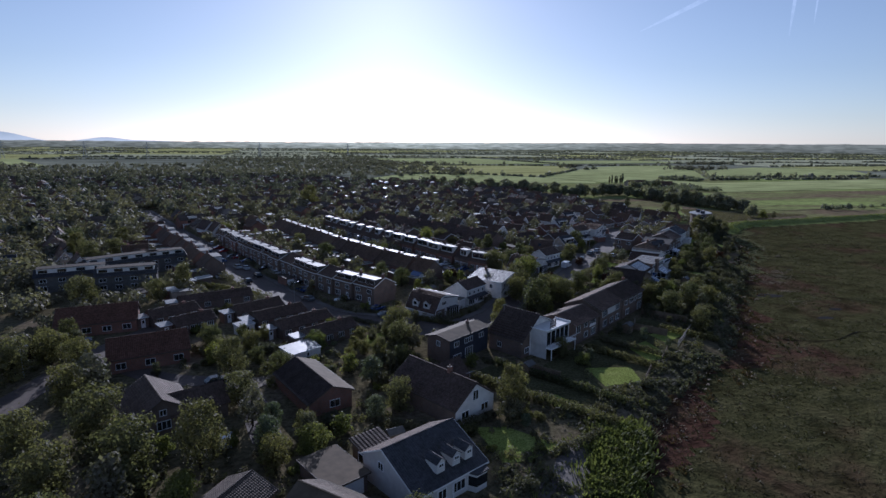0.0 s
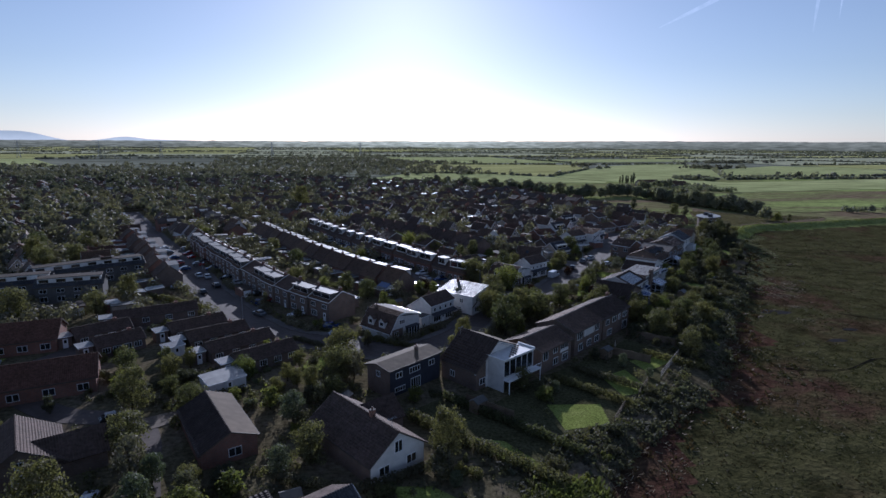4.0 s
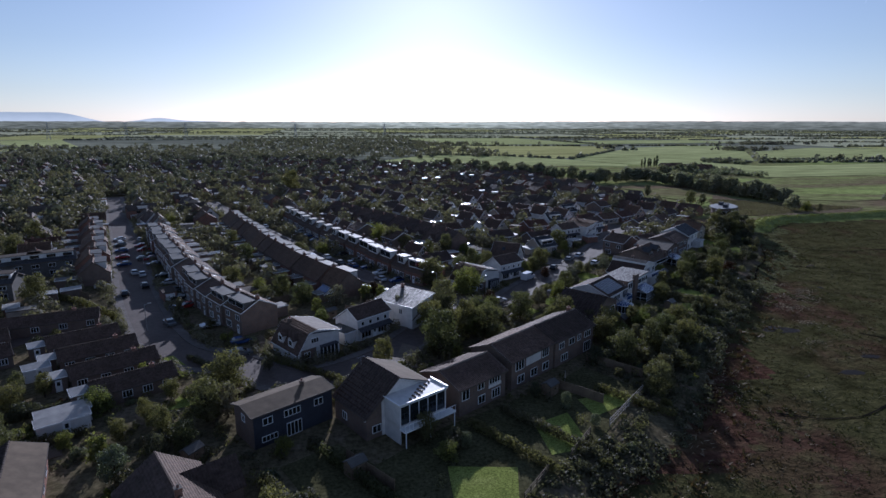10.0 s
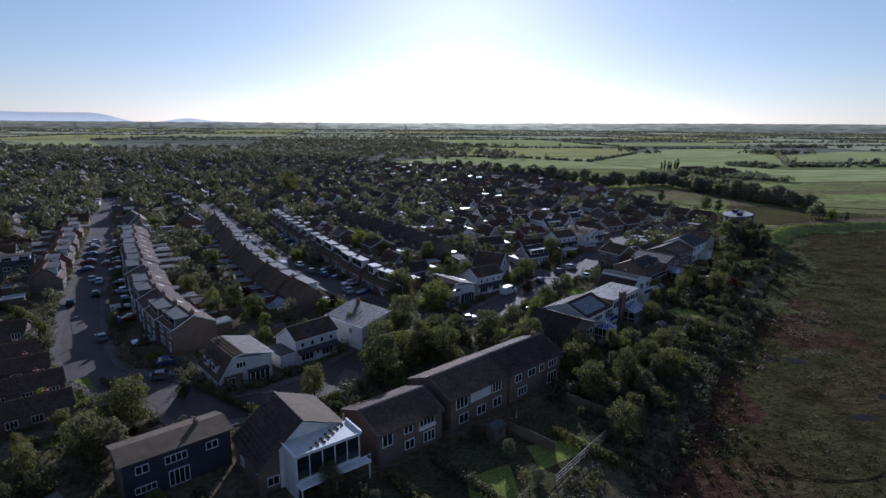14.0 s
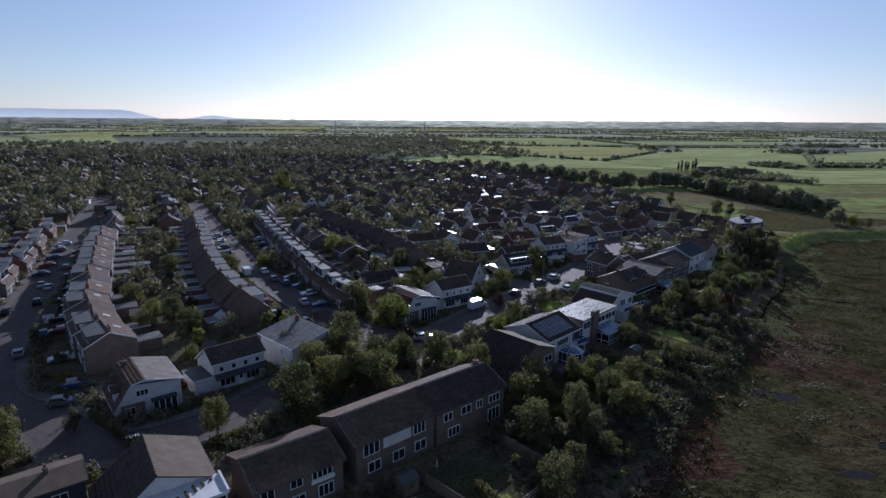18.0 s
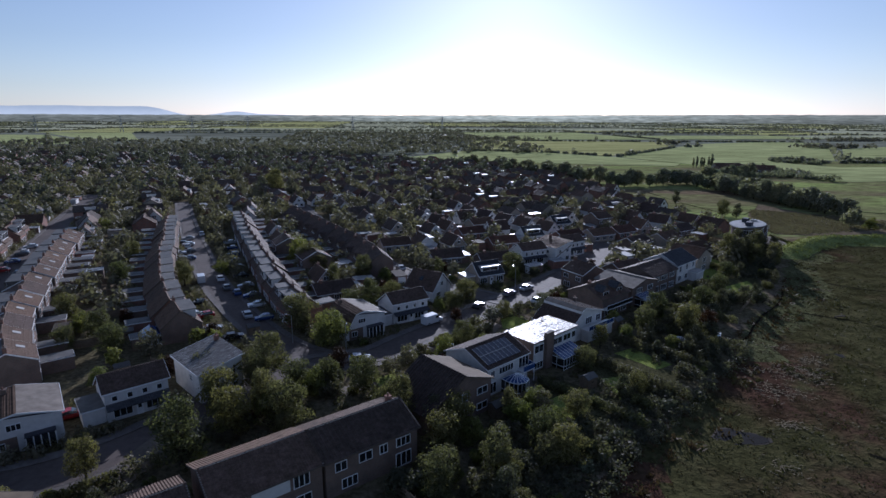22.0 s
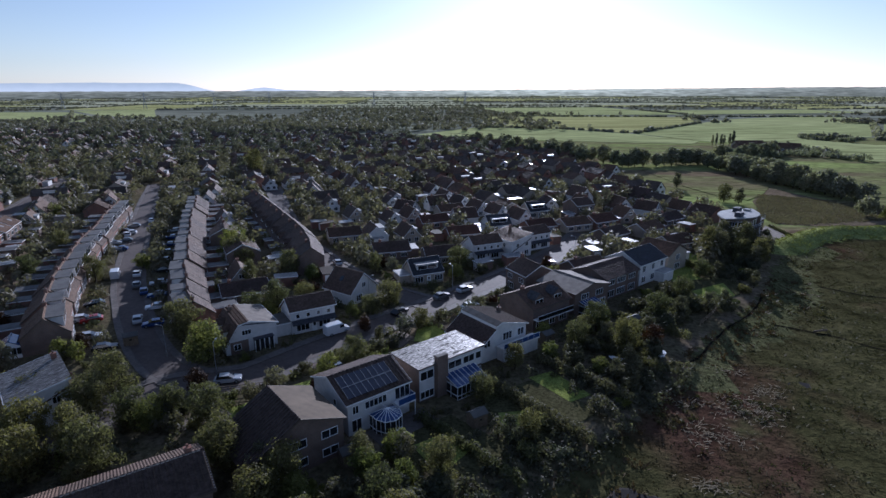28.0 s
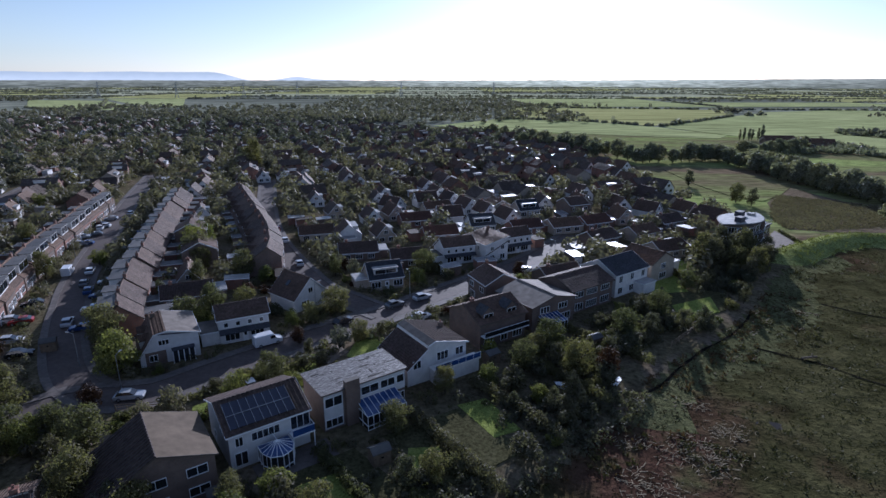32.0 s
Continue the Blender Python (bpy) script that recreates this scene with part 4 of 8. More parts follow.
h = House(-9.6, 67.6, 38, gable(4.4, 4.5, 6.2), 10.6, "x", "brownbrick", ("darktile", "browntile"), label="brown brick terraced house with long dark tiled roof", group="brick terrace")
h.win("F", -4.0, 2.5, 1.6, 1.8, 2)
h.win("F", -0.6, 3.1, 1.5, 1.2, 2)
h.win("F", 2.6, 3.2, 2.6, 1.0, 4)
h.panel("F", 1.2, 4.2, 2.6, 3.1, "white")
h.win("F", -0.4, 0.7, 1.6, 1.4, 2)
h.win("F", 3.0, 0.6, 2.0, 1.6, 3)
terrace_trim(h, 4.4, 4.5, 6.2, 10.6)
took(-10.6, 67, 8)
h = House(0.4, 76.5, 40.5, gable(4.6, 5.1, 7.0), 12.4, "x", "brownbrick", ("darktile", "browntile"), label="brown brick terraced house with white panelled upper wall", group="brick terrace")
h.panel("F", -2.2, 2.2, 3.2, 4.9, "white", "cladding", 0.07, "white boarded panel")
h.win("F", -4.0, 3.1, 2.4, 1.7, 3)
h.win("F", 3.6, 3.2, 2.0, 1.6, 3)
for u in (-3.6, 0.2, 3.8):
    h.win("F", u, 0.6, 1.9, 1.5, 2)
terrace_trim(h, 4.6, 5.1, 7.0, 12.4)
took(0.4, 76.5, 8)
h = House(10.6, 84.9, 40, gable(4.6, 5.1, 7.1), 13.2, "x", "brownbrick", ("ribtile", "browntile"), label="brown brick terraced house with ribbed tile roof", group="brick terrace")
ribs(h, 0)
for u, w, n in ((-4.6, 1.6, 2), (-1.2, 1.9, 2), (1.4, 1.2, 2), (4.4, 2.2, 3)):
    h.win("F", u, 3.2, w, 1.3, n)
h.win("F", 4.4, 0.3, 2.4, 2.0, 3)
h.win("F", -3.5, 0.6, 2.2, 1.4, 3)
h.chimney(5.4, 0.6, 0.8)
terrace_trim(h, 4.6, 5.1, 7.1, 13.2)
took(10.6, 85, 8)

h = House(21.4, 99.0, 44.5, [(-7.0, 3.4), (0, 7.5), (5.9, 5.4)], 9.6, "y", "brownbrick", ("ribtile_y", "felt_tan"), label="brick house with steep ribbed roof and shallow brown roof")
ribs(h, 0, 0.6, "ribtile_y")
h.panel("F", -6.6, -2.2, 0.3, 2.9, "white", "cladding", 0.07, "white boarded end wall")
h.win("F", -4.4, 0.7, 3.0, 1.6, 3, push=0.07)
for u in (-0.4, 3.9):
    h.win("F", u, 3.4, 2.3, 1.2, 2)
    h.win("F", u, 0.8, 2.3, 1.2, 2)
took(21, 99, 9)

h = House(28.7, 110.4, 44.5, gable(5.0, 5.0, 7.0), 10.2, "x", "white", ("ribtile", "darktile"), label="white rendered house with solar panels on its ribbed dark roof")
ribs(h, 0)
for r in range(2):
    for k in range(8):
        x0 = -4.6 + 1.02 * k
        for y0 in (-4.6 + 2.0 * r,):
            z = lambda y: 5.0 + (y + 5.0) * 0.4 + 0.3
            part("solar_panel", Block().slab([(x0, y0, z(y0)), (x0 + 0.97, y0, z(y0)), (x0 + 0.97, y0 + 1.85, z(y0 + 1.85)), (x0, y0 + 1.85, z(y0 + 1.85))], 0.05), "solar", h.ob)
rail = Block()
for k in range(9):
    x0 = -4.63 + 1.02 * k
    rail.slab([(x0, -4.6, 5.475), (x0 + 0.05, -4.6, 5.475), (x0 + 0.05, -0.7, 7.035), (x0, -0.7, 7.035)], 0.06)
rail.slab([(-4.6, -2.68, 6.245), (3.6, -2.68, 6.245), (3.6, -2.62, 6.27), (-4.6, -2.62, 6.27)], 0.06)
part("panel_frames", rail, "metal", h.ob, "aluminium solar panel frames")
h.win("F", -3.9, 3.1, 1.0, 1.3, 2)
h.win("F", -0.6, 3.2, 3.6, 1.2, 5)
h.win("F", 3.9, 2.8, 2.6, 1.9, 3)
h.win("F", -3.8, 0.4, 1.6, 1.9, 2)
h.win("L", -1.5, 3.2, 0.8, 1.1, 1)
h.win("L", 1.8, 1.0, 0.8, 1.1, 1)
o = part("conservatory", Block(), "upvc", h.ob, "white many-sided conservatory with blue glass roof")
hexa = [(0.2 + 2.0 * math.cos(radians(k)), -6.9 + 1.9 * math.sin(radians(k))) for k in (180, 225, 270, 315, 360)]
hexa = [(-1.8, -5.02)] + hexa + [(2.2, -5.02)]
fr = Block()
for (ax, ay), (bx, by) in zip(hexa, hexa[1:]):
    fr.bar((ax, ay, 2.3), (bx, by, 2.3), 0.07).bar((ax, ay, 0.6), (bx, by, 0.6), 0.07).bar((ax, ay, 0), (ax, ay, 2.3), 0.06)
    fr.bar(((ax + bx) / 2, (ay + by) / 2, 0), ((ax + bx) / 2, (ay + by) / 2, 2.3), 0.04)
    fr.bar((ax, ay, 2.3), (0.2, -6.6, 3.3), 0.05)
    fr.bar(((ax + bx) / 2, (ay + by) / 2, 2.3), (0.2, -6.6, 3.3), 0.035)
    part("roof_pane", Block().add([(ax, ay, 2.3), (bx, by, 2.3), (0.2, -6.6, 3.28), (ax, ay, 2.27), (bx, by, 2.27), (0.2, -6.6, 3.25)], [(0, 1, 2), (5, 4, 3), (0, 3, 4, 1), (1, 4, 5, 2), (2, 5, 3, 0)]), "bluegl", o)
fr.bar((0.2, -6.6, 3.3), (0.2, -5.0, 3.3), 0.06)
o.data = fr.mesh("conservatory", "upvc")
part("glass_wall", Block().plan([(x * 0.985 + 0.003, y + 0.03) for x, y in hexa], 0.05, 2.25), "glass", o)
patch("terrace_paving", [(33.5, 101.5), (40.5, 108.5), (37.6, 111.4), (30.6, 104.4)], "paving", 0.1, "paved terrace behind the house")
o = part("balcony", Block().box(2.3, 5.3, -6.5, -5.02, 2.45, 2.62).bar((5.2, -6.4, -0.2), (5.2, -6.4, 2.5), 0.08).bar((2.4, -6.4, -0.2), (2.4, -6.4, 2.5), 0.08), "upvc", h.ob, "white first-floor balcony on posts")
part("balustrade_glass", Block().box(2.35, 5.25, -6.46, -6.42, 2.62, 3.55).box(5.22, 5.26, -6.42, -5.05, 2.62, 3.55), "bluegl", o)
part("balustrade_rail", Block().bar((2.3, -6.44, 3.58), (5.3, -6.44, 3.58), 0.05).bar((5.24, -6.44, 3.58), (5.24, -5.05, 3.58), 0.05), "upvc", o)
took(29, 109, 8)

h = House(39.2, 119.6, 45, [(-3.4, 5.7), (3.4, 5.7)], 12.9, "x", "brownbrick", ("wornroof",), over=0.3, label="flat-roofed brick house with weathered pale felt roof and lean-to conservatory")
h.panel("F", -6.4, -3.6, 0.3, 5.4, "white", "cladding", 0.07, "white panels between windows")
h.win("F", -5.0, 3.6, 2.6, 1.5, 2, push=0.07)
h.win("F", -5.0, 0.5, 2.6, 1.3, 3, push=0.07)
part("chimney", Block().box(-3.3, -1.2, -4.0, -3.2, -0.2, 6.9), "brownbrick", h.ob, "broad brick chimney breast")
h.panel("F", -1.0, 6.4, 2.6, 5.5, "white", "cladding", 0.07, "white panels between windows")
for u, w, n in ((0.6, 2.8, 2), (3.5, 2.4, 2), (5.6, 1.3, 1)):
    h.win("F", u, 3.7, w, 1.3, n, push=0.07)
h.win("F", 5.45, 0.6, 1.7, 1.5, 3)
h.lean_to("F", 1.6, 6.2, 3.2, 2.2, 3.2)
rr = random.Random(3)
for k in range(26):
    x, y = rr.uniform(-6.3, 5.0), rr.uniform(-3.3, 2.7)
    a, c = (rr.uniform(0.6, 2.4), rr.uniform(0.12, 0.34)) if k % 3 else (rr.uniform(0.14, 0.3), rr.uniform(0.5, 1.4))
    part("felt_patch", Block().box(x, min(6.5, x + a), y, min(3.5, y + c), 5.85, 5.866 + 0.0004 * k), "tar" if k % 4 else "felt", h.ob, "peeling dark strip of roofing felt")
took(39.6, 120, 9)

h = House(46.9, 133.2, 43, [(-5.9, 3.0), (-2.3, 5.6), (-2.25, 6.1), (-0.9, 6.6), (5.3, 4.9)], 9.2, "y", "white", ("darktile", "white", "palefelt", "tantile"), label="white house with dark lean-to roof, tan ribbed roof and first-floor terrace")
ribs(h, 3, 0.62, "whitish", 0.06)
h.win("F", 0.6, 3.0, 2.2, 1.5, 3)
h.win("F", 3.9, 3.0, 1.6, 1.4, 2)
h.win("F", -4.2, 2.7, 1.5, 1.4, 2)
for u in (-0.8, 1.8, 4.6):
    h.win("F", u, 0.3, 1.3, 1.9, 2)
o = part("terrace", Block().box(-2.2, 6.8, -6.8, -4.82, 2.35, 2.6), "white", h.ob, "roof terrace with glass balustrade")
part("balustrade_glass", Block().box(-2.1, 6.7, -6.76, -6.72, 2.62, 3.5), "bluegl", o)
rl = Block().bar((-2.2, -6.75, 3.5), (6.8, -6.75, 3.5), 0.05)
for k in range(7):
    rl.bar((-2.1 + 1.47 * k, -6.75, 2.55), (-2.1 + 1.47 * k, -6.75, 3.5), 0.04)
part("balustrade_rail", rl, "upvc", o)
part("under_wall", Block().box(-2.0, 6.6, -6.5, -4.82, -0.2, 2.35), "white", h.ob)
h.win("F", 0.5, 0.5, 1.4, 1.5, 2, push=1.72)
h.win("F", 4.4, 0.5, 1.8, 1.5, 3, push=1.72)
h.chimney(2, 4.6, 0.9, "brownbrick")
took(48.4, 134.6, 9)

h = House(56.3, 147.4, 43, gable(4.8, 4.8, 7.0), 10.6, "x", "brownbrick", ("darktile", "darktile"), label="brown brick house with dark roof and first-floor balconies")
for u in (-2.8, 2.6):
    h.dormer(u, "F", 2.6, 1.5, 4.6, "brownbrick", "slate", 2.4, True)
for u, w, n in ((-3.4, 2.0, 3), (0.2, 1.6, 2), (3.4, 2.2, 3)):
    h.win("F", u, 0.5, w, 1.8, n)
o = part("balcony", Block().box(-5.2, 5.2, -6.1, -4.82, 2.5, 2.7).bar((-5.2, -6.05, 3.6), (5.2, -6.05, 3.6), 0.05), "upvc", h.ob, "white balcony front")
part("balustrade_glass", Block().box(-5.1, 5.1, -6.07, -6.03, 2.72, 3.55), "glass", o)
h.chimney(-3.5, 0.2, 0.8)
took(56, 147, 8)
h = House(65.3, 156.6, 43, gable(5.6, 5.0, 6.3), 10.5, "y", "brownbrick", ("palefelt", "palefelt"), label="brick house with wide pale shallow roof and blue conservatory")
h.win("F", -2.4, 3.2, 2.4, 1.3, 3)
h.win("F", 2.4, 3.2, 2.4, 1.3, 3)
h.win("F", 3.4, 0.5, 2.4, 1.7, 3)
h.lean_to("F", -1.6, 5.0, 3.0, 2.2, 3.0)
took(65.3, 156.6, 8)
h = House(74.0, 166.6, 44, gable(4.8, 5.0, 6.9), 12.6, "x", "brownbrick", ("darktile", "darktile"), label="brick house with broad dark brown roof and wide windows")
for u, w, n in ((-4.2, 2.4, 3), (-0.4, 3.2, 5), (3.8, 2.6, 4)):
    h.win("F", u, 3.3, w, 1.3, n)
    h.win("F", u, 0.5, w, 1.6, n)
took(74, 166.6, 8)
h = House(83.5, 177.0, 45, gable(4.8, 5.2, 7.6), 11.5, "x", "white", ("slate", "slate"), label="white rendered gabled house with blue-grey slate roof")
for u in (-4.0, 0.0, 4.0):
    h.win("F", u, 3.2, 1.2, 1.6, 2)
    h.win("F", u, 0.6, 1.6, 1.5, 2)
h.win("L", 0, 3.4, 1.2, 1.2)
h.wing(1.0, 5.4, -7.4, -4.82, 2.5, "white", "whiteroof")
took(83.5, 177, 8)
h = House(92.5, 186.5, 45, gable(4.6, 4.8, 7.0), 9.0, "y", "cream", ("browntile", "greytile"), label="pale house with brown pitched roof and flat-roofed wing")
h.win("F", 0, 3.0, 1.8, 1.4, 3)
h.win("F", 0, 0.6, 2.6, 1.5, 3)
h.wing(4.62, 9.5, -3.0, 3.0, 2.8, "white", "whiteroof")
took(92.5, 186.5, 8)

# the apartment house at the end of the shore
def apartments(x, y, yaw):
    t = thing("apartment_block", x, y, yaw, 0, "three-storey brick apartment block with pointed oval pale roof and curved balconies", "apartment block", "")
    A, B, n = 8.0, 4.7, 28
    ring = lambda k, a, b: [(a * math.cos(2 * math.pi * i / n), b * math.sin(2 * math.pi * i / n)) for i in range(n)]
    part("wall", Block().plan(ring(0, A, B), -0.3, 8.7), "brownbrick", t)
    lens = lambda ln, wd: [(-ln + 2 * ln * i / 14, -wd * (1 - (i / 7 - 1) ** 2)) for i in range(15)] + [(ln - 2 * ln * i / 14, wd * (1 - (i / 7 - 1) ** 2)) for i in range(1, 14)]
    part("roof_edge", Block().plan(lens(11.0, 5.6), 8.75, 8.93), "felt", t, "grey roof edge")
    part("roof", Block().plan(lens(10.6, 5.35), 8.93, 9.08), "whiteroof", t, "pale flat roof pointed at both ends")
    for bx, by in ((-4.4, -1.6), (2.6, 1.6)):
        part("roof_plant", Block().box(bx - 1.3, bx + 1.3, by - 0.9, by + 0.9, 9.06, 10.4), "blueclad", t, "dark boxed roof plant")
    part("roof_hatch", Block().box(5.6, 7.2, -0.9, 0.9, 9.06, 9.6), "whiteroof", t)
    part("east_wing", Block().box(A * 0.55, A + 4.6, -3.4, 2.6, -0.3, 6.0), "brownbrick", t, "lower brick wing with a roof terrace")
    part("terrace_floor", Block().box(A * 0.6, A + 4.9, -3.7, 2.9, 6.0, 6.2), "felt", t)
    rail = Block()
    for k in range(9):
        x0 = A + 0.4 + 0.55 * k
        rail.bar((x0, -3.6, 6.2), (x0, -3.6, 7.2), 0.03)
    rail.bar((A, -3.6, 7.2), (A + 4.8, -3.6, 7.2), 0.05).bar((A + 4.8, -3.6, 7.2), (A + 4.8, 2.8, 7.2), 0.05)
    part("terrace_rail", rail, "metal", t)
    for z in (0.6, 3.4):
        for u in (A + 0.9, A + 3.2):
            o = part("window", Block().box(u - 0.8, u + 0.8, -3.5, -3.38, z, z + 1.8), "upvc", t)
            for sgn in (-1, 1):
                e = sorted((sgn * 0.05, sgn * 0.7))
                part("pane", Block().box(u + e[0], u + e[1], -3.53, -3.45, z + 0.1, z + 1.7), "glass", o)
    for deg in range(168, 373, 17):
        c, sn = math.cos(radians(deg)), math.sin(radians(deg))
        px, py = A * c, B * sn
        nx_, ny_ = c / A, sn / B
        q = math.hypot(nx_, ny_)
        nx_, ny_ = nx_ / q, ny_ / q
        at = lambda u, d: (px - ny_ * u + nx_ * d, py + nx_ * u + ny_ * d)
        bay = deg in (236, 304)
        for z in (0.5, 3.3, 6.1):
            w, d = (1.25, 0.9) if bay else (0.85, 0.0)
            if bay and z == 0.5:
                part("bay", Block().plan([at(-w - 0.2, -0.4), at(w + 0.2, -0.4), at(w + 0.2, 0.85), at(-w - 0.2, 0.85)], -0.3, 8.4), "brownbrick", t, "projecting brick bay")
            o = part("window", Block().plan([at(-w, d - 0.1), at(w, d - 0.1), at(w, d + 0.06), at(-w, d + 0.06)], z, z + 1.8), "upvc", t)
            for sgn in (-1, 1):
                e = sorted((sgn * 0.05, sgn * (w - 0.1)))
                part("pane", Block().plan([at(e[0], d), at(e[1], d), at(e[1], d + 0.09), at(e[0], d + 0.09)], z + 0.1, z + 1.7), "glass", o)
    arc = [radians(a) for a in range(190, 351, 8)]
    for z in (2.85, 5.65):
        slab, rail = Block(), Block()
        pts = [((A + k) * math.cos(a), (B + k) * math.sin(a)) for k, seq in ((1.3, arc), (0.0, arc[::-1])) for a in seq]
        slab.plan(pts, z, z + 0.18)
        out = [((A + 1.2) * math.cos(a), (B + 1.2) * math.sin(a)) for a in arc]
        for (ax, ay), (bx, by) in zip(out, out[1:]):
            for h_ in (0.55, 1.1):
                rail.bar((ax, ay, z + h_), (bx, by, z + h_), 0.05)
            rail.bar((ax, ay, z), (ax, ay, z + 1.1), 0.05)
        o = part("balcony", slab, "blueclad", t)
        part("balustrade", rail, "metal", o, "dark metal balcony rail")


apartments(122.5, 214.0, 48)
took(122, 214, 12)
took(139, 227, 9)

# chalet houses behind the shore road
def chalet_wh(x, y, yaw, label):
    h = House(x, y, yaw, [(-5.0, 1.9), (-2.6, 5.4), (-0.6, 5.75), (4.3, 4.5)], 9.6, "y", "white", ("darktile", "tantile", "palefelt"), label=label)
    h.win("F", -1.2, 3.3, 1.7, 1.0, 3)
    part("gable_trim", Block().slab([(-5.1, -4.9, 2.0), (-2.6, -4.9, 5.6), (-2.6, -4.82, 5.6), (-5.1, -4.82, 2.0)], 0.28).slab([(-2.6, -4.9, 5.6), (4.5, -4.9, 4.6), (4.5, -4.82, 4.6), (-2.6, -4.82, 5.6)], 0.22), "blueclad", h.ob, "dark verge boards along the gable")
    o = part("porch", Block().box(-0.2, 3.4, -6.0, -4.82, 2.3, 2.5), "blueclad", h.ob, "dark blue porch roof")
    part("porch_glass", Block().box(-0.1, 3.3, -5.9, -4.85, 0.1, 2.3), "glass", o)
    for k in range(5):
        part("glazing_bar", Block().bar((-0.1 + 0.85 * k, -5.92, 0), (-0.1 + 0.85 * k, -5.92, 2.3), 0.07), "upvc", o)
    h.panel("F", -4.2, -1.0, 0.0, 2.4, "brownbrick")
    h.win("F", -3.0, 0.7, 1.3, 1.2, 2, push=0.05)
    for y0 in (-2.9, 0.9):
        d = part("dormer", Block().prism([(y0, 2.5), (y0, 4.0), (y0 + 1.0, 4.75), (y0 + 2.0, 4.0), (y0 + 2.0, 2.5)], -4.7, -2.7, "x"), "white", h.ob, "small white gabled dormer")
        part("dormer_roof", Block().slab([(-4.9, y0 - 0.15, 4.0), (-2.6, y0 - 0.15, 4.0), (-2.6, y0 + 1.0, 4.86), (-4.9, y0 + 1.0, 4.86)], 0.1).slab([(-4.9, y0 + 1.0, 4.86), (-2.6, y0 + 1.0, 4.86), (-2.6, y0 + 2.15, 4.0), (-4.9, y0 + 2.15, 4.0)], 0.1), "darktile", d)
        part("window", Block().box(-4.76, -4.7, y0 + 0.4, y0 + 1.6, 2.9, 3.9), "upvc", d)
        part("pane", Block().box(-4.79, -4.75, y0 + 0.5, y0 + 1.5, 3.0, 3.8), "glass", d)
    h.chimney(3, -2.0, 0.8, "brownbrick")
    took(x, y, 7.5)


def chalet_wf(x, y, yaw, label, ln=8.8):
    h = House(x, y, yaw, [(-2.9, 4.8), (0, 6.5), (4.6, 3.4)], ln, "x", "white", ("darktile", "browntile"), label=label)
    for k in range(4):
        h.win("F", -ln / 2 + 1.3 + (ln - 2.6) * k / 3, 3.2, 0.8, 0.9, 1)
    part("skirt_roof", Block().slab([(-ln / 2, -4.1, 2.35), (ln / 2, -4.1, 2.35), (ln / 2, -2.92, 2.9), (-ln / 2, -2.92, 2.9)], 0.15), "slate", h.ob)
    for u, w, n in ((-ln / 4, 2.6, 3), (ln / 4, 2.4, 3)):
        h.win("F", u, 0.5, w, 1.5, n)
    h.door("F", 0.1)
    h.wing(-ln / 2 - 3.0, -ln / 2 - 0.05, -2.4, 3.0, 2.5, "white", "felt", "garage")
    took(x, y, 7)


def chalet_fl(x, y, yaw, label, roof="browntile"):
    h = House(x, y, yaw, [(-3.6, 5.0), (3.6, 6.4)], 10.6, "y", "white", (roof,), label=label, over=0.4)
    for u in (-1.6, 1.8):
        h.win("F", u, 3.2, 1.1, 1.1, 2)
        h.win("F", u, 0.6, 1.6, 1.4, 2)
    h.win("L", -2.0, 2.9, 1.0, 1.2, 2)
    d = Block().slab([(-3.6, -5.36, 2.2), (3.6, -5.36, 5.3), (3.6, -5.3, 5.3), (-3.6, -5.3, 2.2)], 0.25)
    part("trim", d, "darktile", h.ob, "dark slanting board across the gable")
    h.chimney(3.4, 3.2, 0.9, "brick")
    took(x, y, 7.5)


chalet_wh(-38.4, 89.1, 40, "white chalet house with steep dark roof, small dormers and blue porch")
chalet_wf(-27.4, 97.6, 43, "white-fronted chalet house with small square upper windows")
chalet_fl(-18.8, 105.0, 48, "white house with single-slope pale roof and dark slanting trim", "wornroof")
chalet_wh(1.2, 131.6, 40, "white chalet house with steep dark side and pale shallow top roof")
chalet_wf(10.8, 139.6, 36, "white-fronted chalet house with square windows and garage")
h = House(15.0, 156.0, -30, gable(4.2, 2.8, 6.6), 8.4, "x", "white", ("darktile", "darktile"), label="steep dark-roofed house with white gable end")
h.win("R", 0, 3.4, 1.2, 1.2)
h.win("R", -1.5, 0.6, 2.0, 1.5, 3)
part("roof_light", Block().slab([(-1, -2.5, 4.68), (0, -2.5, 4.68), (0, -1.6, 5.5), (-1, -1.6, 5.5)], 0.06), "glass", h.ob)
took(15, 156, 7)
chalet_wf(44.5, 190.5, 30, "white-fronted chalet with long flat dormer")
chalet_wf(59.0, 202.5, 36, "white chalet with pale flat dormer roof")
chalet_fl(52.0, 195.5, 40, "white single-slope house with dark slanting trim")

# brown long-roofed building, and the gabled house in the trees
h = House(-66.3, 44.4, 27, [(-4.0, 2.4), (0, 4.5), (3.6, 3.1)], 15.0, "y", "brick", ("ribtile_y", "felt_tan"), label="long low brick building with ribbed dark slope and smooth brown slope")
ribs(h, 0, 0.5, "ribtile_y")
for u in (-4, 0, 4):
    h.win("R", u, 0.9, 1.6, 1.2, 2)
h.win("F", 0.5, 0.8, 1.8, 1.3, 2)
took(-66, 44, 9)
h = House(-90.4, 39.0, 30, gable(4.8, 2.7, 5.6), 11.0, "y", "brownbrick", ("darktile", "darktile"), label="brick bungalow with dark gabled roof")
h.win("F", 0, 0.8, 2.0, 1.4, 3)
h.win("F", 0, 3.0, 1.0, 1.0, 2)
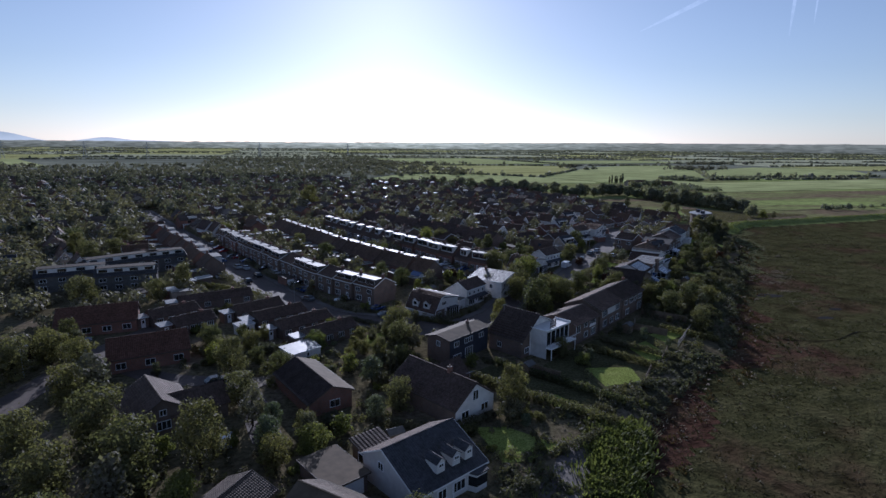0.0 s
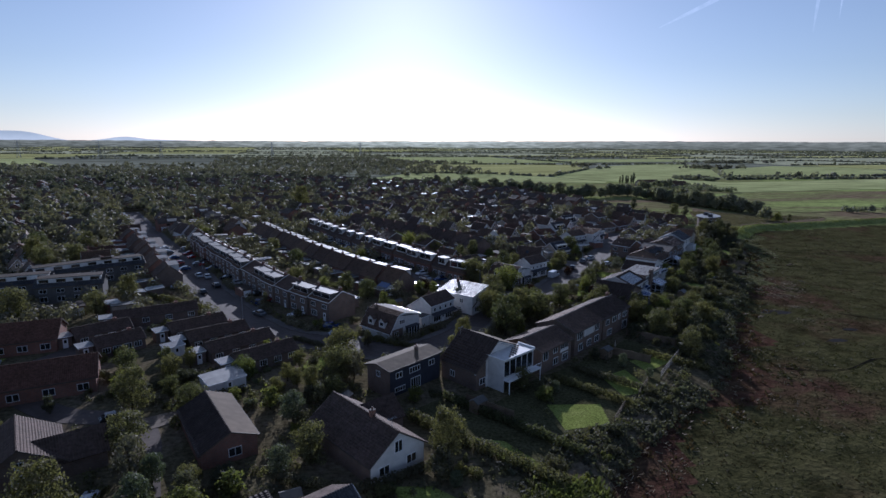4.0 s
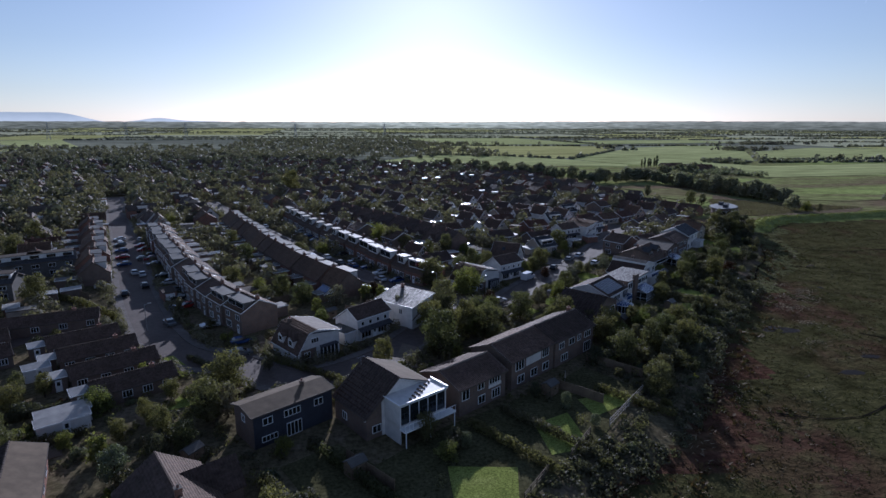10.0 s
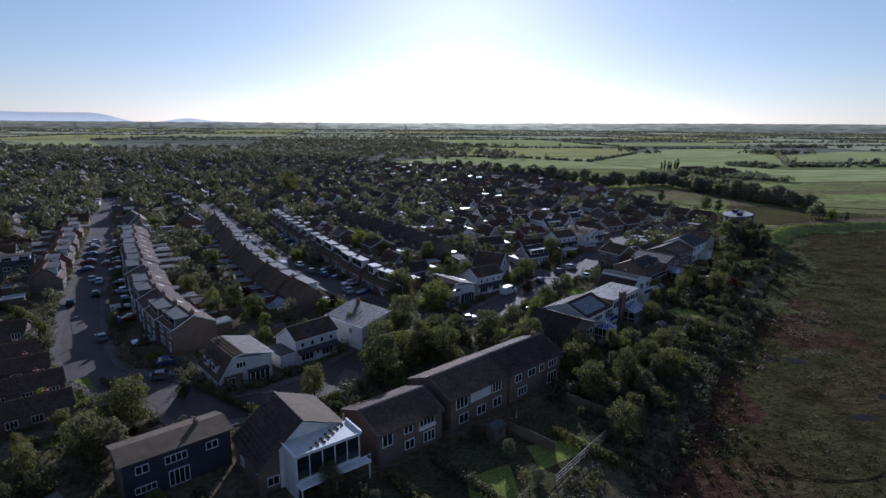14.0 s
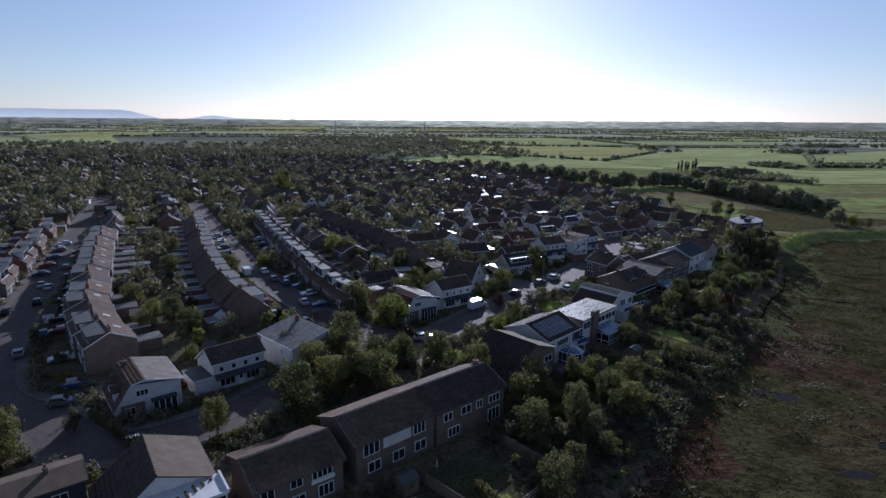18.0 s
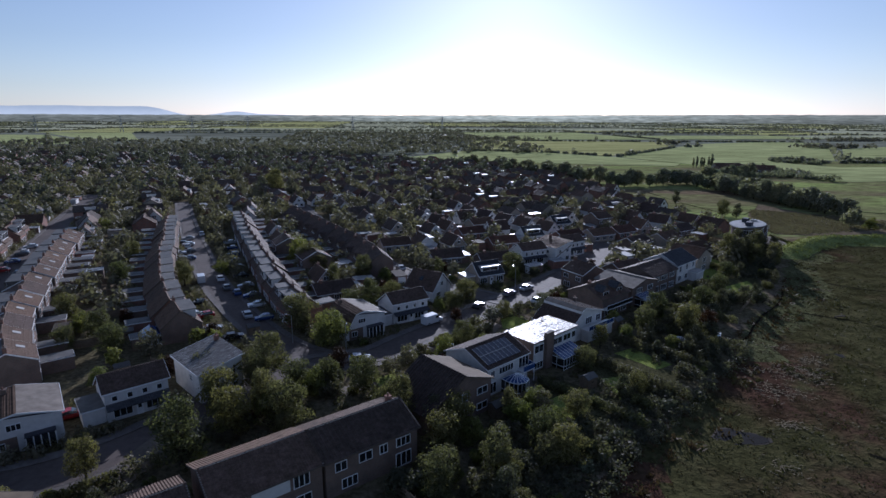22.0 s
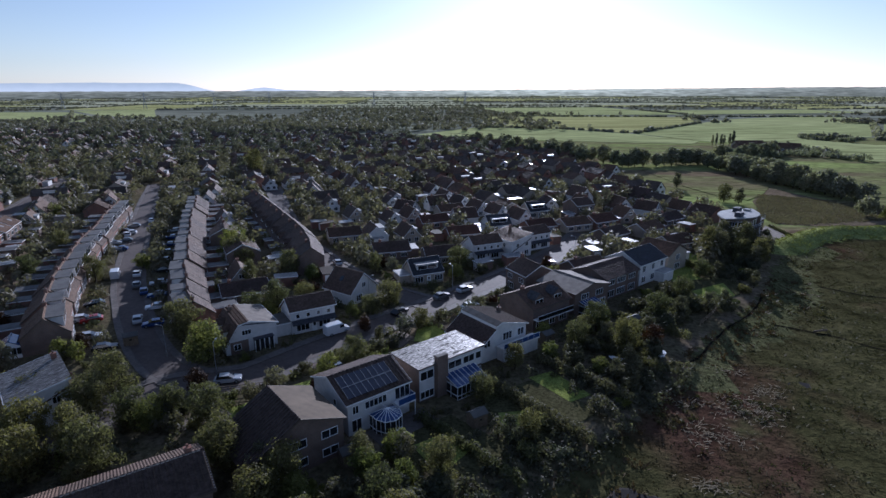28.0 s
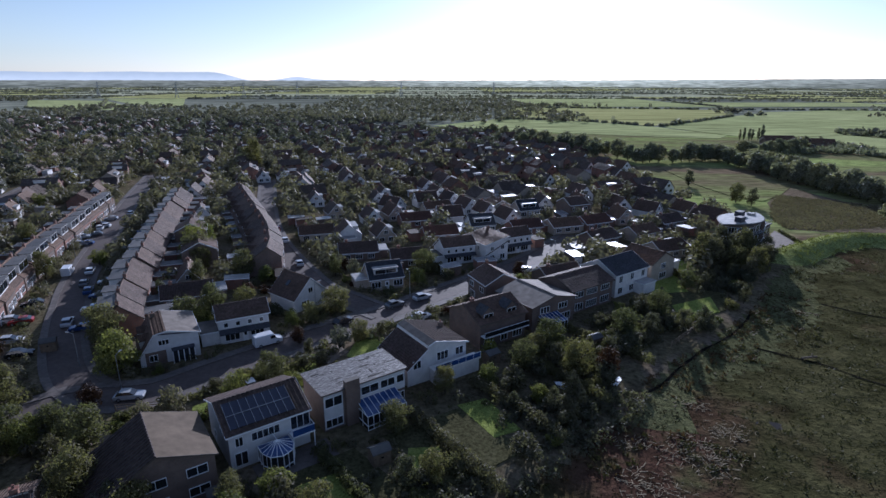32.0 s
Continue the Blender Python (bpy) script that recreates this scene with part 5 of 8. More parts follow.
o = part("cross_wing", Block().prism([(-5.4, 2.6), (-2.4, 4.8), (0.6, 2.6), (0.6, -0.2), (-5.4, -0.2)], 2.0, 9.5, "x"), "brownbrick", h.ob)
part("cross_wing_roof", Block().slab([(1.0, -5.9, 2.4), (9.9, -5.9, 2.4), (9.9, -2.4, 5.0), (1.0, -2.4, 5.0)], 0.15).slab([(1.0, -2.4, 5.0), (9.9, -2.4, 5.0), (9.9, 1.1, 2.4), (1.0, 1.1, 2.4)], 0.15), "darktile", o)
took(-88, 38, 10)
h = House(-74, 12, 60, gable(3.4, 2.4, 4.0), 8.0, "x", "timber", ("greytile", "greytile"), label="small outbuilding with grey tiled roof", name="outbuilding", group="")
h.door("F", 0)
took(-74, 12, 6)

# low terraces of bungalows beside the west road
for x, y, yaw, ln in ((-95.6, 104.2, 23, 18), (-83.2, 93.4, 36, 12), (-77.2, 87.0, 34, 12.5), (-71.0, 80.0, 37, 13.5), (-64.6, 73.2, 36, 12), (-103, 92, 38, 11), (-96.5, 84.5, 38, 9)):
    h = House(x, y, yaw, gable(2.75, 2.3, 3.75), ln, "x", "brownbrick", ("darktile", "browntile"), label="low terrace of bungalows with dark narrow roof", group="low bungalow terraces", over=0.25)
    for k in range(4):
        u = -ln / 2 + 1.5 + (ln - 3.0) * k / 3
        h.win("F", u, 0.8, 1.5, 1.2, 3)
        h.win("B", u, 0.8, 1.3, 1.1, 2)
    h.chimney(ln / 4, 0, 0.5)
    part("ridge_tiles", Block().bar((-ln / 2 - 0.2, 0, 3.86), (ln / 2 + 0.2, 0, 3.86), 0.14, 6), "greytile", h.ob)
    e = House(x - (ln / 2 + 1.4) * math.cos(radians(yaw)) - 0.6, y - (ln / 2 + 1.4) * math.sin(radians(yaw)) + 0.4, yaw, [(-1.4, 2.4), (1.4, 2.55)], 2.5, "x", "brownbrick", ("whiteroof",), label="flat-roofed brick outhouse at a terrace's end", name="outhouse", group="outhouses", over=0.12)
    e.door("F", 0)
    for q in (-5, 0, 5):
        took(x + q * math.cos(radians(yaw)), y + q * math.sin(radians(yaw)), 3.2)
for x, y, yaw, w, d, mt in ((-70.5, 63.6, 36, 6.8, 2.6, "whiteroof"), (-84.0, 79.8, 38, 3.8, 2.6, "whiteroof"), (-69.2, 61.2, 36, 6.6, 2.2, "whiteroof")):
    h = House(x, y, yaw, [(-d / 2, 2.2), (d / 2, 2.4)], w, "x", "white", (mt,), over=0.15, label="small flat-roofed outhouse with pale roof", name="outhouse", group="outhouses")
    h.door("F", 0.3)
    took(x, y, 3)
h = House(-100, 66, 20, gable(5, 2.8, 5.4), 14, "x", "brick", ("redtile", "redtile"), label="low red brick house with red-brown roof among trees")
for u in (-5, 0, 5):
    h.win("F", u, 0.7, 1.8, 1.3)
took(-100, 66, 9)
h = House(-118, 88, 15, gable(5, 2.8, 5.6), 16, "x", "brick", ("redtile", "redtile"), label="low red brick terrace with red-brown roof", group="brick terrace west")
for u in (-6, -2, 2, 6):
    h.win("F", u, 0.7, 1.8, 1.3)
took(-118, 88, 10)
for x, y, yaw, ln in ((-134, 146, 38, 22), (-126, 128, 15, 16), (-142, 130, 20, 18), (-123, 153, 30, 12)):
    h = House(x, y, yaw, gable(4.2, 4.6, 6.2), ln, "x", "greyclad", ("slate", "slate"), label="grey terrace with slate roof and flat dormers", group="white terraces")
    n = int(ln / 4)
    for k in range(n):
        u = -ln / 2 + 2 + (ln - 4) * k / max(1, n - 1)
        h.win("F", u, 3.0, 1.8, 1.1, 2)
        h.win("F", u, 0.6, 1.8, 1.4, 2)
    part("dormer", Block().box(-ln / 2 + 0.5, ln / 2 - 0.5, -2.4, 1.5, 5.0, 6.7), "white", h.ob, "long flat-roofed white dormer")
    for k in range(n):
        u = -ln / 2 + 2 + (ln - 4) * k / max(1, n - 1)
        part("dormer_window", Block().box(u - 1.1, u + 1.1, -2.46, -2.38, 5.55, 6.4), "glass", h.ob)
    part("dormer_roof", Block().box(-ln / 2 + 0.3, ln / 2 - 0.3, -2.6, 1.7, 6.7, 6.85), "felt_brown", h.ob)
    took(x, y, 9)


# ---- the terraces and the rest of the estate: built once a kind, then copied ----
def unit_a(wall, roofm, dorm):
    h = House(0, 0, 0, gable(4.2, 4.9, 7.0), 8.0, "x", wall, (roofm, roofm), over=0.12, label="semi-detached brick house with tiled roof and white dormer", group="terrace houses")
    for u in (-2.3, 2.2):
        h.win("F", u, 3.0, 1.7, 1.2, 2)
        h.win("B", u, 3.0, 1.7, 1.2, 2)
    h.win("F", -2.0, 0.6, 2.2, 1.5, 3)
    h.win("B", 1.8, 0.6, 2.2, 1.5, 3)
    h.door("F", 2.2)
    if dorm in ("F", "FB"):
        h.dormer(0.3, "F", 4.2, 1.4, 5.2, "white", "felt", 2.4)
    if dorm in ("B", "FB"):
        h.dormer(-0.4, "B", 3.6, 1.4, 5.2, "white", "felt", 2.4)
    if dorm == "W":
        h.dormer(0.0, "F", 7.3, 1.62, 5.15, "greyclad", "felt", 3.3)
        part("roof_light", Block().slab([(-1.6, 1.5, 6.52), (-0.5, 1.5, 6.52), (-0.5, 2.7, 5.92), (-1.6, 2.7, 5.92)], 0.06), "whiteroof", h.ob)
        h.wing(-3.7, -0.7, 4.22, 9.4, 2.5, wall, "felt")
    elif dorm:
        h.wing(-3.8, 0.2 - len(dorm), 4.22, 6.6 + len(dorm), 2.5, wall, "felt" if dorm == "F" else "whiteroof")
    h.chimney(3.4, 0, 0.9)
    return h.ob


def unit_chalet(roofm, wall):
    h = House(0, 0, 0, gable(2.9, 2.2, 5.4), 8.5, "y", wall, (roofm, roofm), over=0.25, label="steep-roofed chalet bungalow with pale triangular gable", group="chalet bungalows")
    h.win("F", 0, 2.9, 1.3, 1.1, 2)
    h.win("F", -1.3, 0.6, 1.6, 1.3, 2)
    h.win("F", 1.4, 0.6, 1.4, 1.3, 2)
    h.win("B", 0, 2.8, 1.3, 1.1, 2)
    part("dormer", Block().box(0.8, 2.6, -2.0, 2.0, 2.5, 4.0), "white", h.ob)
    part("dormer_roof", Block().box(0.6, 2.8, -2.2, 2.2, 4.0, 4.15), "whiteroof", h.ob)
    h.chimney(2.2, 0, 0.6)
    return h.ob


def unit_bungalow(roofm, wall):
    h = House(0, 0, 0, gable(3.6, 2.4, 4.3), 10.0, "x", wall, (roofm, roofm), over=0.3, label="bungalow with brown pitched roof and flat-roofed garage", group="bungalows")
    for u in (-3.2, 0.0, 3.2):
        h.win("F", u, 0.7, 1.8, 1.3, 3)
    h.win("B", 2.0, 0.7, 2.0, 1.3, 3)
    h.wing(5.05, 7.8, -2.0, 3.4, 2.3, wall, "whiteroof", "garage")
    h.chimney(-3, 0, 0.7)
    return h.ob


def unit_flat(wall):
    h = House(0, 0, 0, gable(3.6, 2.6, 5.6), 8.0, "x", wall, ("slate", "browntile"), over=0.2, label="white house with broad flat-roofed dormer", group="dormer houses")
    h.dormer(0, "F", 5.6, 1.5, 3.2, "white", "whiteroof", 2.9)
    for u in (-2.6, 2.6):
        h.win("F", u, 0.6, 2.2, 1.5, 3)
        h.win("B", u, 0.8, 1.6, 1.1, 2)
    h.door("F", 0)
    h.wing(-6.8, -4.02, -1.5, 3.0, 2.3, wall, "whiteroof", "garage")
    return h.ob


def unit_low(wall, wide, roofm="darktile"):
    h = House(0, 0, 0, gable(3.9, 3.2, 6.5), 8.0, "x", wall, (roofm, roofm), over=0.15, label="low terraced house with dark roof and flat white dormers", group="dormer terrace")
    h.dormer(0.2, "F", wide, 2.15, 4.05, "white", "felt", 2.9)
    for u in (-2.2, 2.0):
        h.win("F", u, 0.6, 1.9, 1.4, 3)
        h.win("B", u, 0.6, 1.9, 1.4, 3)
    h.door("F", 0)
    h.wing(-3.6, -0.6, 3.92, 6.4 + wide * 0.4, 2.4, wall, "felt")
    h.chimney(3.4, 0, 0.8)
    return h.ob


def unit_cat():
    h = House(0, 0, 0, [(-3.0, 4.8), (0.2, 7.3), (6.8, 2.4)], 8.5, "x", "brownbrick", ("darktile", "darktile"), over=0.1, label="terraced house with long dark catslide roof and small gables", group="catslide terrace")
    h.dormer(-1.8, "B", 2.6, 0.9, 2.9, "cream", "darktile", 3.0, True)
    h.win("B", 1.8, 0.7, 2.0, 1.4, 3)
    h.win("F", 2.0, 3.0, 1.6, 1.2, 2)
    h.win("F", -2, 0.6, 1.8, 1.4, 2)
    h.door("F", 1.8)
    h.wing(0.6, 3.8, 6.82, 9.4, 2.3, "brownbrick", "felt")
    h.chimney(3.6, 1.2, 0.8)
    return h.ob


UNITS = {
    "e1": unit_low("brownbrick", 3.4), "e2": unit_low("brick", 6.6), "e3": unit_low("brick", 5.4, "browntile"), "e4": unit_low("brownbrick", 6.8, "browntile"),
    "d1": unit_cat(),
    "a2": unit_a("brownbrick", "darktile", ""), "a6": unit_a("brownbrick", "browntile", "W"), "a7": unit_a("brick", "darktile", "W"),
    "c1": unit_chalet("darktile", "white"), "c2": unit_chalet("browntile", "cream"), "c3": unit_chalet("greytile", "cream"),
    "b1": unit_bungalow("browntile", "cream"), "b2": unit_bungalow("redtile", "brick"), "b3": unit_bungalow("darktile", "brownbrick"),
    "f1": unit_flat("white"), "f2": unit_flat("cream"),
}
used = set()


def put(kind, x, y, yaw, r=6.5, s=1.0):
    m = pose(x, y, 0, 0, 0, yaw)
    if kind in used:
        copy_thing(UNITS[kind], m)
    else:
        used.add(kind)
        UNITS[kind].matrix_world = m
    took(x, y, r)


rh = random.Random(11)


def terrace(pts, kinds, step=8.05, flip=0, jump=0.0):
    line = smooth_line(pts, 0.5)
    d, last = 0, None
    for i, p in enumerate(line):
        if last is not None:
            d += (p - last).length
        last = p
        if d >= step:
            d = 0
            q = line[min(i + 3, len(line) - 1)] - line[max(i - 3, 0)]
            yaw = math.degrees(math.atan2(q.y, q.x)) + flip
            put(rh.choice(kinds), p.x + rh.uniform(-jump, jump), p.y + rh.uniform(-jump, jump), yaw + rh.uniform(-1.5, 1.5))


# units face the road: front is local -y
terrace(((-48, 97), (-67, 121), (-91, 162), (-113, 203)), ("a6", "a6", "a7", "a6", "a2"), flip=180, jump=0.45)
terrace(((-30.5, 120), (-44, 138), (-62, 168), (-94, 232)), ("e3", "e4", "e3"), flip=0, jump=0.45)
terrace(((-7, 131), (-16, 142), (-36, 178), (-68, 240)), ("e1", "e2", "e2"), flip=180, jump=0.4)
terrace(((3, 167), (-9, 192), (-48, 250)), ("d1",), step=8.5, flip=0, jump=0.15)
terrace(((-101, 132), (-121, 172), (-146, 220)), ("e3", "e4", "e3"), step=11.5, flip=0, jump=0.8)
for i, (x, y) in enumerate(((-70, 291), (-62, 296), (-54, 301), (-46, 306), (-38, 311), (-30, 316))):
    put("c1", x, y, 32)
for x, y, k, w in ((18.6, 284, "c1", 30), (25.8, 269, "c1", 35), (33, 258, "c1", 35), (40.6, 248, "c1", 35), (48, 241, "c1", 32), (56, 234, "c1", 30), (62, 246, "f2", 30), (13.6, 245, "c1", 60),
                   (18, 189, "b3", 20), (37, 210, "b2", 25), (30, 170, "f2", 30), (33, 186, "b3", 20), (74, 226, "b1", 30), (84, 232, "b2", 35), (84, 213, "b3", 40),
                   (97, 221, "b1", 40), (94, 241, "c2", 20), (105, 252, "c1", 50), (108, 237, "b3", 40), (118, 254, "c2", 30), (5, 264, "c1", 30), (11, 226, "c1", 30),
                   (-4, 232, "c3", 30), (26, 226, "b2", 25), (48, 222, "f1", 28), (-18, 250, "c1", 30), (0, 205, "b1", 25), (20, 207, "c2", 30), (62, 222, "b2", 30), (68, 258, "c1", 20), (82, 262, "c2", 30)):
    put(k, x, y, w + rh.uniform(-3, 3))


GARDENS = (((-24, 49), (-14, 58), (-4, 64), (6, 70.5), (14, 77), (21, 68), (11.5, 56.5), (5, 50), (-4, 42), (-14, 38)),
           ((-36, 50), (-29, 55), (-20, 46), (-15, 37), (-22, 30), (-28, 38)), ((34, 102), (42, 110), (51, 103), (44, 94)), ((45, 113), (55, 122), (64, 113), (55, 104)), ((93, 185), (97, 201), (104, 204.5), (107.5, 193), (101, 187)), ((92.5, 160), (93.5, 173), (101, 178), (108.5, 177), (105, 166)))


def in_garden(x, y):
    """Open back gardens, kept free of scrub."""
    for g in GARDENS:
        inside = False
        for (ax, ay), (bx, by) in zip(g, g[1:] + g[:1]):
            if (ay > y) != (by > y) and x < (bx - ax) * (y - ay) / (by - ay) + ax:
                inside = not inside
        if inside and hash01(round(x, 2), round(y, 2)) < 0.93:
            return True
    return False


def clear(x, y, r):
    if in_garden(x, y):
        return False
    return all((x - a) ** 2 + (y - c) ** 2 > (r + q) ** 2 for a, c, q in TAKEN)


EAST = ((150, 235), (128, 300), (118, 380), (95, 470), (40, 545), (-40, 590), (-150, 640))


def east_edge(y):
    for (ax, ay), (bx, by) in zip(EAST, EAST[1:]):
        if ay <= y <= by:
            return ax + (bx - ax) * (y - ay) / (by - ay)
    return EAST[0][0] if y < EAST[0][1] else EAST[-1][0] - (y - 640) * 1.5


ROADS = [(smooth_line(pts, 3), w) for pts, w in (
    (((-190, 330), (-150, 250), (-122, 196), (-88, 128), (-66, 92), (-50, 83), (-38, 76), (-24, 84), (-12, 103), (-3, 114)), 6),
    (((-126, 305), (-96, 250), (-50, 172), (-32, 146), (-19, 130), (-8, 119.5), (0, 115.8)), 6),
    (((-6, 112), (0, 115.5), (7, 118), (13, 126), (20, 135), (27, 144), (35, 153), (47, 169), (60, 187), (69, 203), (77, 221)), 5), (((-62, 300), (-20, 215), (12, 170), (24, 160), (35, 153)), 6),
    (((-92, 116), (-100, 96), (-112, 70), (-118, 40)), 5), (((-112, 70), (-95, 56), (-80, 50), (-72, 30)), 4))]


def on_road(x, y):
    for pts, w in ROADS:
        for p in pts:
            if (p.x - x) ** 2 + (p.y - y) ** 2 < w * w:
                return True
    return False


spots = []
for row in range(-40, 22):
    for k in range(-6, 64):
        a = radians(120)
        x = 20 + row * 20.5 * math.cos(radians(30)) + k * 11.5 * math.cos(a) + rh.uniform(-2.5, 2.5)
        y = 225 + row * 20.5 * math.sin(radians(30)) + k * 11.5 * math.sin(a) + rh.uniform(-2.5, 2.5)
        if y < 150 or y > 640 or x > east_edge(y) - 8 or x < -560 or x < -0.85 * y - 70:
            continue
        keep = 0.92 if x > -170 else 0.8
        if rh.random() < keep and clear(x, y, 2.6) and all((p.x - x) ** 2 + (p.y - y) ** 2 > 90 for pts, w in ROADS for p in pts):
            spots.append((x, y))
            took(x, y, 3.0)
far = []
for x, y in spots:
    near = math.hypot(x - 20, y - 20) < 238
    w = 30 + 90 * (rh.random() < 0.5) + rh.uniform(-6, 6)
    if near:
        put(rh.choice(("c1", "b1", "b2", "b3", "f1", "a2", "c2", "c1")), x, y, w, 1)
    else:
        far.append((x, y, w))


def far_houses(spots):
    """Houses in the distance, in one mesh: walls, roofs, dormers, windows."""
    slots = ["white", "brick", "cream", "darktile", "browntile", "redtile", "greytile", "whiteroof", "glass"]
    vs, fs, ms = [], [], []
    r = random.Random(77)

    def add(b, m, mt):
        n = len(vs)
        vs.extend(m @ Vector(v) for v in b.v)
        fs.extend(tuple(i + n for i in f) for f in b.f)
        ms.extend([slots.index(mt)] * len(b.f))

    for x, y, w in spots:
        kind = r.random()
        roof = r.choice(("darktile", "browntile", "browntile", "greytile", "greytile"))
        wall = r.choice(("brick", "brick", "cream", "brick"))
        if kind < 0.4:
            line, ln, axis, w = gable(4, 2.6, 6.5), r.uniform(8, 10), "y", 30 + r.uniform(-12, 12)
            wall = r.choice(("white", "cream", "brick", "brick"))
        elif kind < 0.7:
            line, ln, axis = gable(4.2, 4.8, 7.2), r.uniform(8, 15), "x"
        else:
            line, ln, axis = gable(4.4, 2.6, 5.0), r.uniform(10, 13), "x"
        m = pose(x, y, 0, 0, 0, w) @ Matrix.Scale(0.9, 4)
        lo, hi = line[0][0], line[-1][0]
        add(Block().prism([(lo, -0.3)] + line + [(hi, -0.3)], -ln / 2, ln / 2, axis), m, wall)
        for (a0, z0), (a1, z1) in zip(line, line[1:]):
            s = ln / 2 + 0.3
            k0, k1 = (1.08, 1.0) if a0 < 0 else (1.0, 1.08)
            e0, e1 = (z0 - 0.3 if a0 < 0 else z0), (z1 - 0.3 if a1 > 0 else z1)
            at = (lambda q, a, z: (q, a, z)) if axis == "x" else (lambda q, a, z: (a, q, z))
            add(Block().slab([at(-s, a0 * k0, e0 + 0.16), at(s, a0 * k0, e0 + 0.16), at(s, a1 * k1, e1 + 0.16), at(-s, a1 * k1, e1 + 0.16)], 0.15), m, roof)
        f = lo if axis == "x" else -ln / 2
        for u in (-2.2, 1.8):
            for z in ((0.8, 3.2) if line[0][1] > 4 else (0.8,)):
                add(Block().box(u - 0.9, u + 0.9, f - 0.05, f + 0.05, z, z + 1.2), m, "glass")
        if axis == "y":
            add(Block().box(-0.8, 0.8, f - 0.05, f + 0.05, 3.3, 4.5), m, "glass")
        if r.random() < 0.45:
            if axis == "x":
                add(Block().box(-2.2, 2.2, lo + 0.9, lo + 3.4, line[0][1], line[0][1] + 1.6), m, "white")
                add(Block().box(-2.5, 2.5, lo + 0.7, lo + 3.6, line[0][1] + 1.6, line[0][1] + 1.75), m, "whiteroof")
            else:
                add(Block().box(1.2, 3.8, -2.2, 2.0, 2.8, 4.8), m, "white")
                add(Block().box(1.0, 4.0, -2.4, 2.2, 4.8, 4.95), m, "whiteroof")
        if r.random() < 0.5:
            g = r.uniform(5.5, 8)
            add(Block().box(hi + 1.5 if axis == "y" else ln / 2 + 0.3, (hi if axis == "y" else ln / 2) + 4.3, 0, g, -0.2, 2.5), m, r.choice(("white", "brick")))
            add(Block().box(hi + 1.4 if axis == "y" else ln / 2 + 0.2, (hi if axis == "y" else ln / 2) + 4.4, -0.1, g + 0.1, 2.5, 2.65), m, r.choice(("whiteroof", "darktile")))
    me = bpy.data.meshes.new("far_houses")
    me.from_pydata(vs, [], fs)
    for k in slots:
        me.materials.append(M[k])
    me.polygons.foreach_set("material_index", ms)
    tagged(new("far_houses", me), "distant houses of the estate with gabled roofs and pale dormers", "houses", "", "stuff")


far.sort(key=lambda q: math.hypot(q[0] - 20, q[1] - 20))


def unit_plain(wall, roof, axis):
    line = gable(3.6, 2.4, 6.2) if axis == "y" else gable(4.2, 2.6, 5.4)
    h = House(0, 0, 0, line, 9.5, axis, wall, (roof, roof), over=0.25, fascia=False, label="distant house with plain pitched roof among garden trees", group="distant houses")
    h.win("F", 0 if axis == "y" else -2.4, 3.2 if axis == "y" else 0.7, 1.7, 1.2)
    h.win("F", 1.8, 0.7, 1.7, 1.2)
    return h.ob


UNITS.update(g1=unit_plain("white", "darktile", "y"), g2=unit_plain("brick", "browntile", "x"), g3=unit_plain("cream", "greytile", "x"), g4=unit_plain("white", "browntile", "y"))
for i, (x, y, w) in enumerate(far[:44]):
    put(("g1", "g2", "g4", "g3")[i % 4], x, y, w if i % 2 else 30 + rh.uniform(-10, 10), 1)
far_houses(far[44:])


# ---- trees ----
def leaf_cloud(lobes, n, size, seed):
    """Many small leaves set on and in round lobes: centre, radii."""
    r = np.random.RandomState(seed)
    w = np.array([l[3] * l[4] for l in lobes])
    pick = r.choice(len(lobes), n, p=w / w.sum())
    L = np.array(lobes)[pick]
    d = r.normal(size=(n, 3))
    d /= np.linalg.norm(d, axis=1)[:, None]
    rad = 0.6 + 0.42 * r.rand(n) + 0.3 * r.rand(n) ** 6
    c = L[:, :3] + d * rad[:, None] * np.stack([L[:, 3], L[:, 3], L[:, 4]], 1)
    nrm = d + r.normal(size=(n, 3)) * 0.42
    nrm /= np.linalg.norm(nrm, axis=1)[:, None]
    u = np.cross(nrm, r.normal(size=(n, 3)))
    u /= np.linalg.norm(u, axis=1)[:, None]
    v = np.cross(nrm, u)
    s = size * (0.6 + 0.8 * r.rand(n))[:, None]
    q = np.stack([c - u * s, c - v * s * 0.7 + nrm * s * 0.12, c + u * s, c + v * s * 0.7 + nrm * s * 0.12], 1)
    keep = q[:, :, 2].min(1) > 0.05
    q = q[keep]
    return q.reshape(-1, 3)


def quads_mesh(name, pts, mat):
    n = len(pts) // 4
    me = bpy.data.meshes.new(name)
    me.vertices.add(len(pts))
    me.vertices.foreach_set("co", pts.ravel())
    me.loops.add(n * 4)
    me.loops.foreach_set("vertex_index", np.arange(n * 4))
    me.polygons.add(n)
    me.polygons.foreach_set("loop_start", np.arange(n) * 4)
    me.update(calc_edges=True)
    me.materials.append(M[mat])
    return me


def lobes_for(h, w, seed, base=0.06):
    r = random.Random(seed)
    out = [(0, 0, h * 0.55, w * 0.34, h * 0.36), (0, 0, h * 0.3, w * 0.36, h * 0.22)]
    for k in range(22):
        a, q = r.uniform(0, 6.28), r.uniform(0.3, 0.95)
        zz = r.uniform(base + 0.1, 0.86)
        fall = 1 - max(0, (zz - 0.55)) * 1.5
        out.append((math.cos(a) * w * 0.42 * q * fall, math.sin(a) * w * 0.42 * q * fall, h * zz, w * r.uniform(0.09, 0.21), h * r.uniform(0.07, 0.15)))
    return out


